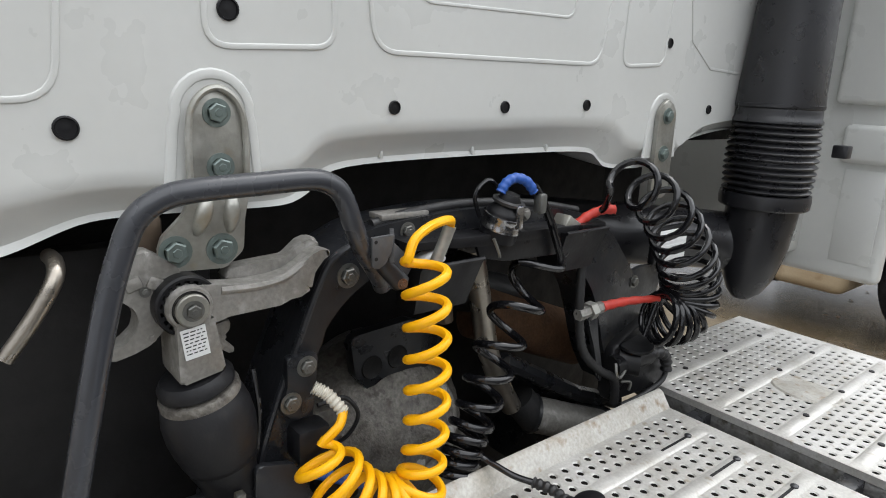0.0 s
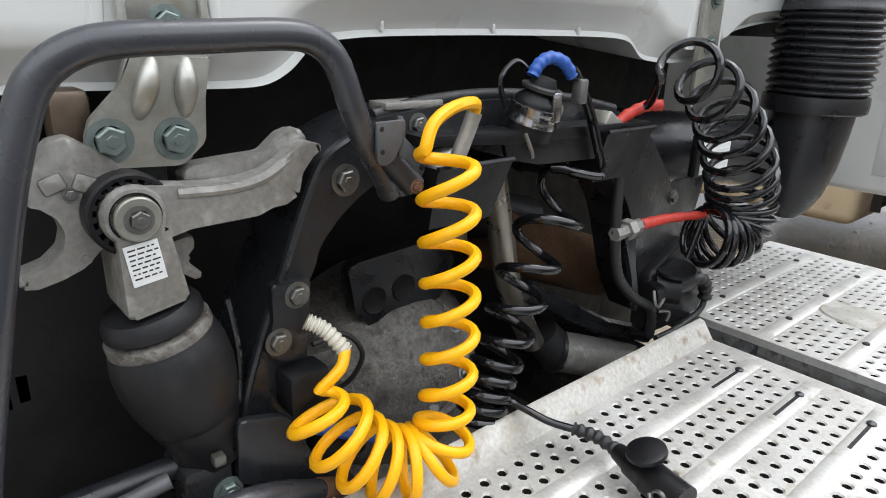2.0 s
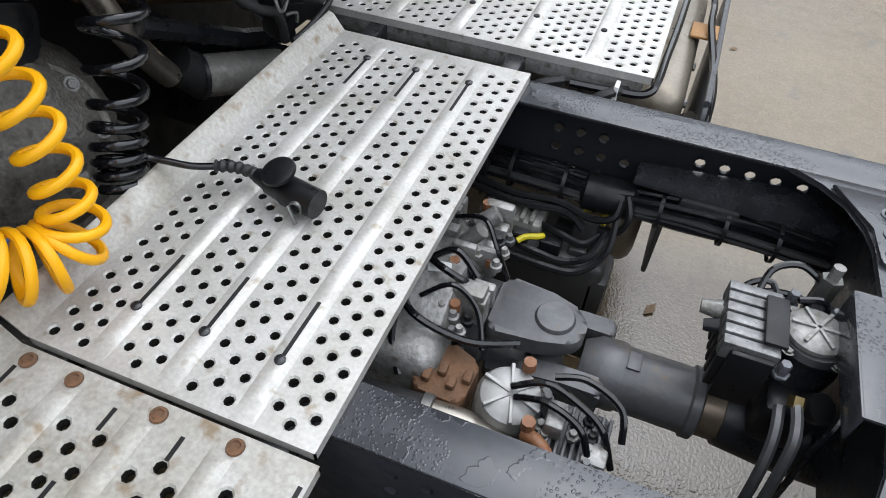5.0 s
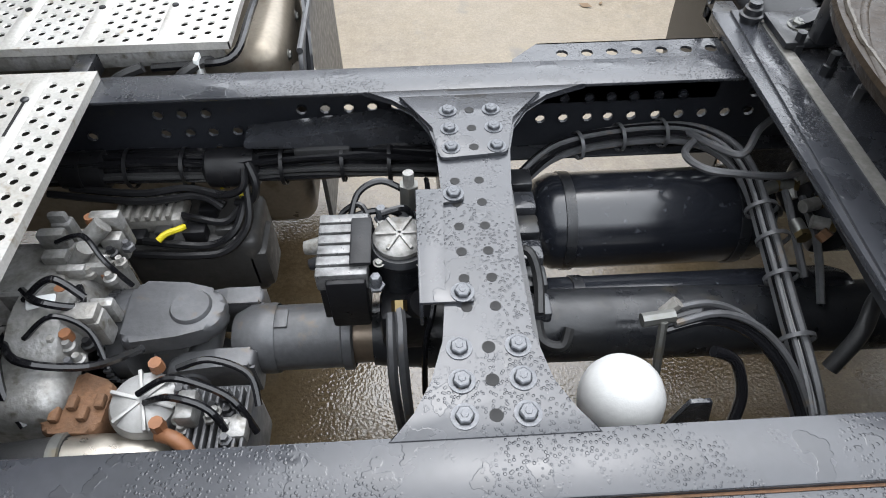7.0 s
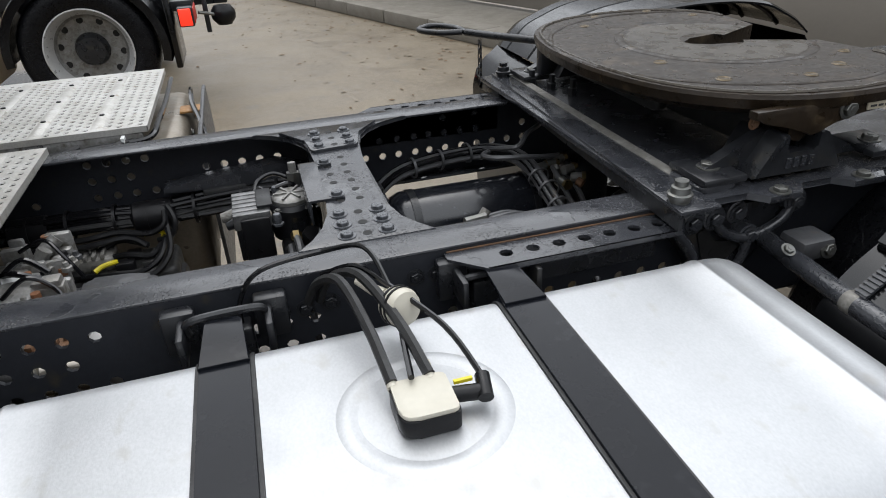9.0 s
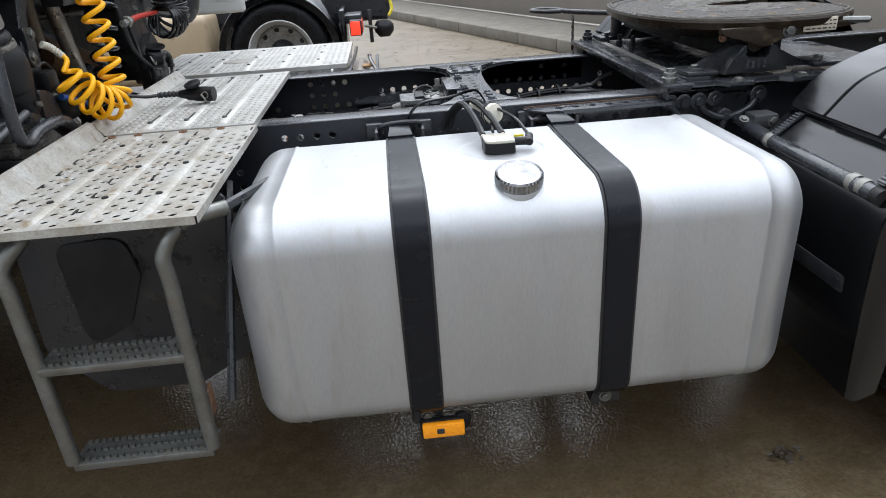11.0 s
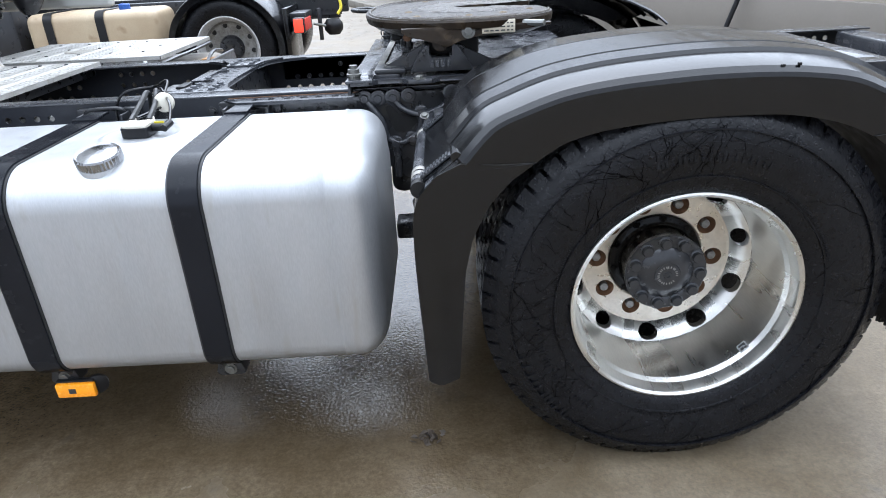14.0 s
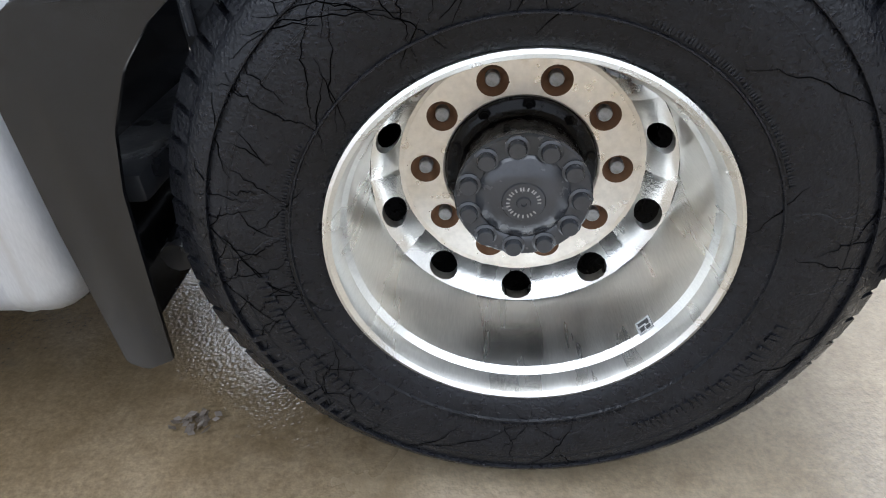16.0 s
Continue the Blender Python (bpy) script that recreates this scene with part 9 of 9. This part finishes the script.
for x, z, r in ((-0.828, 0.834, 0.015), (-0.783, 0.832, 0.015), (-0.734, 0.833, 0.015), (-0.681, 0.837, 0.014), (-0.539, 0.84, 0.015), (-0.642, 0.777, 0.014), (-0.736, 0.677, 0.015), (-0.678, 0.691, 0.014)):
    part("bolt_seat", lathe([(r * 1.9, -0.012), (r * 1.8, 0.004), (r * 1.5, 0.006), (0, 0.006)], 18, along((x, -0.360, z), (x, -1, z))), FRAME, hang)
    bolt(hang, (x, -0.366, z), (0, -1, 0), r, FRAME, 400 * z)
for x, z in ((-0.718, 0.747), (-0.679, 0.745), (-0.629, 0.841), (-0.584, 0.839)):
    dark_disc(hang, (x, -0.3565 if z < 0.8 else -0.3525, z), (0, -1, 0), 0.009, "drilled_hole")
part("spring_arm", box(-0.75, 0.4, -0.46, -0.36, 0.36, 0.42, 0.01), FRAMEDRY, hang)
part("link", tube([(-0.66, -0.45, 0.50), (-0.62, -0.62, 0.36), (-0.60, -0.95, 0.33)], 0.03, 12), FRAMEDRY, hang)
part("cross_strut", box(-0.66, -0.55, -1.05, -0.42, 0.50, 0.55, 0.01), FRAMEDRY, hang)
tubeb = thing("mudguard_bracket", "grey support tube and chrome clips in front of the mudguard", "bracket", (-0.65, -0.7, 0.7))
part("tube", tube(smooth_path([(-0.60, -0.345, 0.765), (-0.615, -0.48, 0.766), (-0.632, -0.664, 0.766), (-0.638, -1.06, 0.764)]), 0.0205, 16), FRAME, tubeb)
part("tube_end", tube([(-0.6365, -1.03, 0.764), (-0.638, -1.085, 0.762)], 0.0208, 16), PUREBLACK, tubeb, "black rubber tube end")
for y, r in ((-0.62, 0.0225), (-0.985, 0.0225), (-1.02, 0.0222)):
    part("pale_tape", lathe([(r - 0.002, -0.012), (r, -0.008), (r, 0.008), (r - 0.002, 0.012)], 16, along((-0.6305 - 0.0155 * (abs(y) - 0.62), y, 0.766), (-0.6345 - 0.0155 * (abs(y) - 0.62), y - 0.26, 0.765))), CAST, tubeb, "scraped pale patch")
part("ear", box(-0.60, -0.52, -0.47, -0.40, 0.755, 0.80, 0.01), PROP, tubeb)
bolt(tubeb, (-0.54, -0.47, 0.778), (0, -1, 0.3), 0.013)
bolt(tubeb, (-0.63, -0.46, 0.79), (0, -0.6, 1), 0.010)
bm = prism([(-0.632, 0.780), (-0.556, 0.838), (-0.552, 0.833), (-0.628, 0.775)], "y", -1.08, -0.61)
part("plate", bm, GUARD, tubeb, "glossy black front plate")
part("plate_edge", tube([(-0.548, -0.58, 0.846), (-0.548, -1.115, 0.846)], 0.013, 10), GUARD, tubeb)
for y in (-0.63, -1.06):
    cm3 = Matrix.Translation((-0.592, y, 0.812)) @ pose(0, 0, 0, 0, -37, 0)
    bm = box(-0.048, 0.048, -0.012, 0.012, 0.0, 0.006, 0.002, cm3)
    for k in range(9):
        join_box(bm, -0.044 + 0.0095 * k, -0.039 + 0.0095 * k, -0.013, 0.013, 0.004, 0.010, 0, cm3)
    tagged(part("toothed_clip", bm, SATIN, tubeb), "toothed black clip", kind="stuff")
part("end_cap", prism(round2([(-0.625, 0.778, 0.008), (-0.59, 0.808, 0.015), (-0.545, 0.842, 0.008), (-0.545, 0.832, 0.004), (-0.59, 0.796, 0.015), (-0.62, 0.770, 0.006)], 4), "y", -1.118, -1.085, 0.003), SATIN, tubeb)

# ---- the parked truck beyond ----
T2 = (-2.74, 4.62)
far_t = thing("parked_truck", "dark tractor truck parked beyond, tail lamp lit", "truck", (-3.5, 5.6, FZ))
part("frame_rail", box(-6.5, -1.65, 5.15, 5.25, 0.62, 0.88, 0.01), FARPAINT, far_t)
part("frame_rail", box(-6.5, -1.65, 5.95, 6.05, 0.62, 0.88, 0.01), FARPAINT, far_t)
bm = bmesh.new()
holed_strip(bm, 0.66, 0.76, -2.3, -1.62, 0.0, [-2.2 + 0.06 * k for k in range(9)], lambda u, v, w: (v, 5.14 + (0.006 if w < -0.003 else 0), u), 0.014, 1.0, 0, 0.006)
holed_strip(bm, 0.76, 0.86, -2.3, -1.62, 0.0, [-2.17 + 0.06 * k for k in range(9)], lambda u, v, w: (v, 5.14 + (0.006 if w < -0.003 else 0), u), 0.014, 1.0, 0, 0.006)
bmesh.ops.remove_doubles(bm, verts=bm.verts, dist=0.0005)
part("drilled_plate", bm, FARPAINT, far_t)
w2 = Matrix.Translation((T2[0], T2[1], FZ + 0.50)) @ pose(0, 0, 0, 90, 0, 0)
o = 0.16
part("tyre", lathe([(0.318, o - 0.02), (0.328, o), (0.37, o + 0.02), (0.43, o + 0.022), (0.48, o + 0.005), (0.505, o - 0.03), (0.51, o - 0.28), (0.45, o - 0.30)], 72, w2), TYRE, far_t, "large black tyre", smooth=60)
part("rim", lathe([(0.325, o - 0.02), (0.328, o + 0.01), (0.318, o + 0.012), (0.300, o - 0.02), (0.285, o - 0.05), (0.270, o - 0.10)], 60, w2), FARRIM, far_t, "silver steel rim")
part("rim_disc", lathe([(0.270, o - 0.10), (0.25, o - 0.13), (0.20, o - 0.14), (0.12, o - 0.14), (0.10, o - 0.12), (0.095, o - 0.10), (0.0, o - 0.09)], 60, w2), ALCAST, far_t, "dull grey wheel disc")
part("hub", lathe([(0.13, o - 0.138), (0.12, o - 0.09), (0.10, o - 0.06), (0.0, o - 0.05)], 32, w2), FRAMEDRY, far_t)
for k in range(10):
    a = radians(36 * k + 10)
    c = w2 @ Vector((0.165 * math.cos(a), 0.165 * math.sin(a), o - 0.139))
    bolt(far_t, c, (0, -1, 0), 0.018, CAST)
    c = w2 @ Vector((0.228 * math.cos(a + 0.3), 0.228 * math.sin(a + 0.3), o - 0.133))
    part("hand_hole", lathe([(0.026, 0.001), (0.022, 0.002), (0, 0.001)], 16, along(c, c + Vector((0.0, -1, 0)))), PUREBLACK, far_t)
arcpts = [Vector((T2[0] + 0.585 * math.cos(radians(a)), 0, FZ + 0.50 + 0.565 * math.sin(radians(a)))) for a in range(-12, 192, 6)]
bm = bmesh.new()
rows = []
for p in arcpts:
    d = (p - Vector((T2[0], 0, FZ + 0.5))).normalized()
    rows.append([bm.verts.new(c) for c in ((p.x, 4.43, p.z), (p.x, 5.10, p.z), (p.x + d.x * 0.02, 5.10, p.z + d.z * 0.02), (p.x + d.x * 0.02, 4.43, p.z + d.z * 0.02), (p.x + d.x * 0.012, 4.41, p.z + d.z * 0.012), (p.x - d.x * 0.05, 4.41, p.z - d.z * 0.05), (p.x - d.x * 0.05, 4.42, p.z - d.z * 0.05))])
for a, b in zip(rows, rows[1:]):
    for k in range(7):
        bm.faces.new((a[k], a[(k + 1) % 7], b[(k + 1) % 7], b[k]))
bm.faces.new(rows[0])
bm.faces.new(rows[-1])
part("mudguard", bm, GUARD, far_t, "black plastic mudguard")
part("rear_flap", box(-2.13, -2.08, 4.43, 5.05, 0.24, 0.80, 0.012), GUARD, far_t)
part("lamp_holder", box(-2.10, -1.92, 4.55, 4.95, 0.66, 0.74, 0.012), FARPAINT, far_t)
part("tail_lamp_body", box(-2.04, -1.92, 4.44, 4.82, 0.55, 0.70, 0.012), FARPAINT, far_t)
part("tail_lamp", box(-2.03, -1.935, 4.425, 4.445, 0.56, 0.69, 0.008), glow, far_t, "lit red tail lamp")
part("tail_lamp", box(-1.925, -1.912, 4.46, 4.80, 0.57, 0.69, 0.008), RED, far_t)
part("rear_chamber", lathe([(0, 0.08), (0.07, 0.07), (0.10, 0.03), (0.105, 0.0), (0.10, -0.04), (0.06, -0.09), (0, -0.09)], 24, Matrix.Translation((-1.70, 4.95, 0.56))), BLACK, far_t, "round black chamber")
part("hanger_bar", box(-1.86, -1.82, 4.9, 4.95, 0.42, 0.75, 0.006), FARPAINT, far_t)
part("strut", tube([(-1.90, 4.85, 0.60), (-1.74, 4.9, 0.56)], 0.014, 8), ZINC, far_t)
cables(far_t, [[(-1.62, 4.98, 0.85), (-1.60, 4.95, 0.75), (-1.64, 4.92, 0.68)]], 0.016, YCLIP, "yellow_lead")
# unseen underbody pieces added to shade the ground, then its tank, sides and cab
part("gearbox", box(-5.3, -3.6, 5.30, 5.90, 0.22, 0.62, 0.08, seg=3), FARPAINT, far_t)
part("axle_beam", tube([(T2[0], 4.75, FZ + 0.50), (T2[0], 5.45, FZ + 0.50), (T2[0], 5.6, FZ + 0.50), (T2[0], 5.75, FZ + 0.50), (T2[0], 6.5, FZ + 0.50)], [0.09, 0.10, 0.22, 0.10, 0.09], 18), FARPAINT, far_t)
part("tyre", lathe([(0.318, -0.30), (0.47, -0.30), (0.51, -0.26), (0.51, 0.26), (0.47, 0.30), (0.318, 0.30)], 48, Matrix.Translation((T2[0], 6.35, FZ + 0.50)) @ pose(0, 0, 0, 90, 0, 0)), TYRE, far_t, smooth=60)
part("battery_box", box(-4.6, -3.4, 6.12, 6.72, 0.20, 0.84, 0.05, seg=3), FARPAINT, far_t)
part("fuel_tank", box(-4.75, -3.42, 4.42, 5.05, 0.22, 0.86, 0.09, seg=5), FARTANK, far_t, "cream stained fuel tank")
part("fuel_cap", lathe([(0.055, 0), (0.055, 0.05), (0.045, 0.06), (0, 0.06)], 24, Matrix.Translation((-3.78, 4.62, 0.855))), BLUE, far_t, "dark blue filler cap")
part("tank_strap", box(-4.02, -3.93, 4.412, 5.06, 0.212, 0.868, 0.09, seg=5), BLACK, far_t)
part("tank_strap", box(-4.55, -4.46, 4.412, 5.06, 0.212, 0.868, 0.09, seg=5), BLACK, far_t)
part("cab_rear", box(-7.4, -5.0, 4.4, 6.8, 0.9, 3.2, 0.08), FARPAINT, far_t)
part("side_skirt", box(-7.2, -4.85, 4.45, 4.75, 0.35, 0.95, 0.05), FARPAINT, far_t)
wf = Matrix.Translation((-6.2, 4.6, FZ + 0.50)) @ pose(0, 0, 0, 90, 0, 0)
part("tyre", lathe([(0.30, 0.10), (0.36, 0.15), (0.45, 0.15), (0.50, 0.10), (0.50, -0.1), (0.45, -0.15)], 48, wf), TYRE, far_t)
part("coupling_plate", prism([(x - 3.0 + 0.45, 5.6 + (y - 0.11)) for x, y in ring], "z", 1.05, 1.11, 0.01), GREASE, far_t)

# ---- pieces that belong to a part of a thing ----
NEST = {"label_print": "label", "type_plate_print": "type_plate", "sticker_print": "rim_sticker", "sidewall_mark": "tyre", "sidewall_ridge": "tyre", "sidewall_ring": "tyre", "sidewall_crack": "tyre", "tread": "tyre", "hub_bolt": "hub_cap", "hub_boss": "hub_cap", "cast_marks": "hub_cap", "rim_sticker": "rim_barrel", "stud_end": "disc", "wheel_stud": "disc", "sender_lid": "sender_body", "lens_mark": "lens", "strap_lining": "shell", "flange_teeth": "flange", "inner_recess": "inner_panel", "cross_plate_hole": "cross_plate", "end_sheet_edge": "end_sheet", "spray_fringe": "spray_flap", "scratch_mark": "arch", "pocket_rim": "tray", "stop_lug_hole": "stop_lug", "piston_clip": "piston", "tooth": "eye_ring"}
for ob in list(scene.objects):
    host_name = NEST.get(ob.name.split(".")[0])
    if ob.parent is None or host_name is None or host_name == "rim_barrel" and ob.children:
        continue
    hosts = [c for c in ob.parent.children if c.name.split(".")[0] == host_name]
    if hosts and ob.parent.parent is None:
        place(ob, hosts[0])
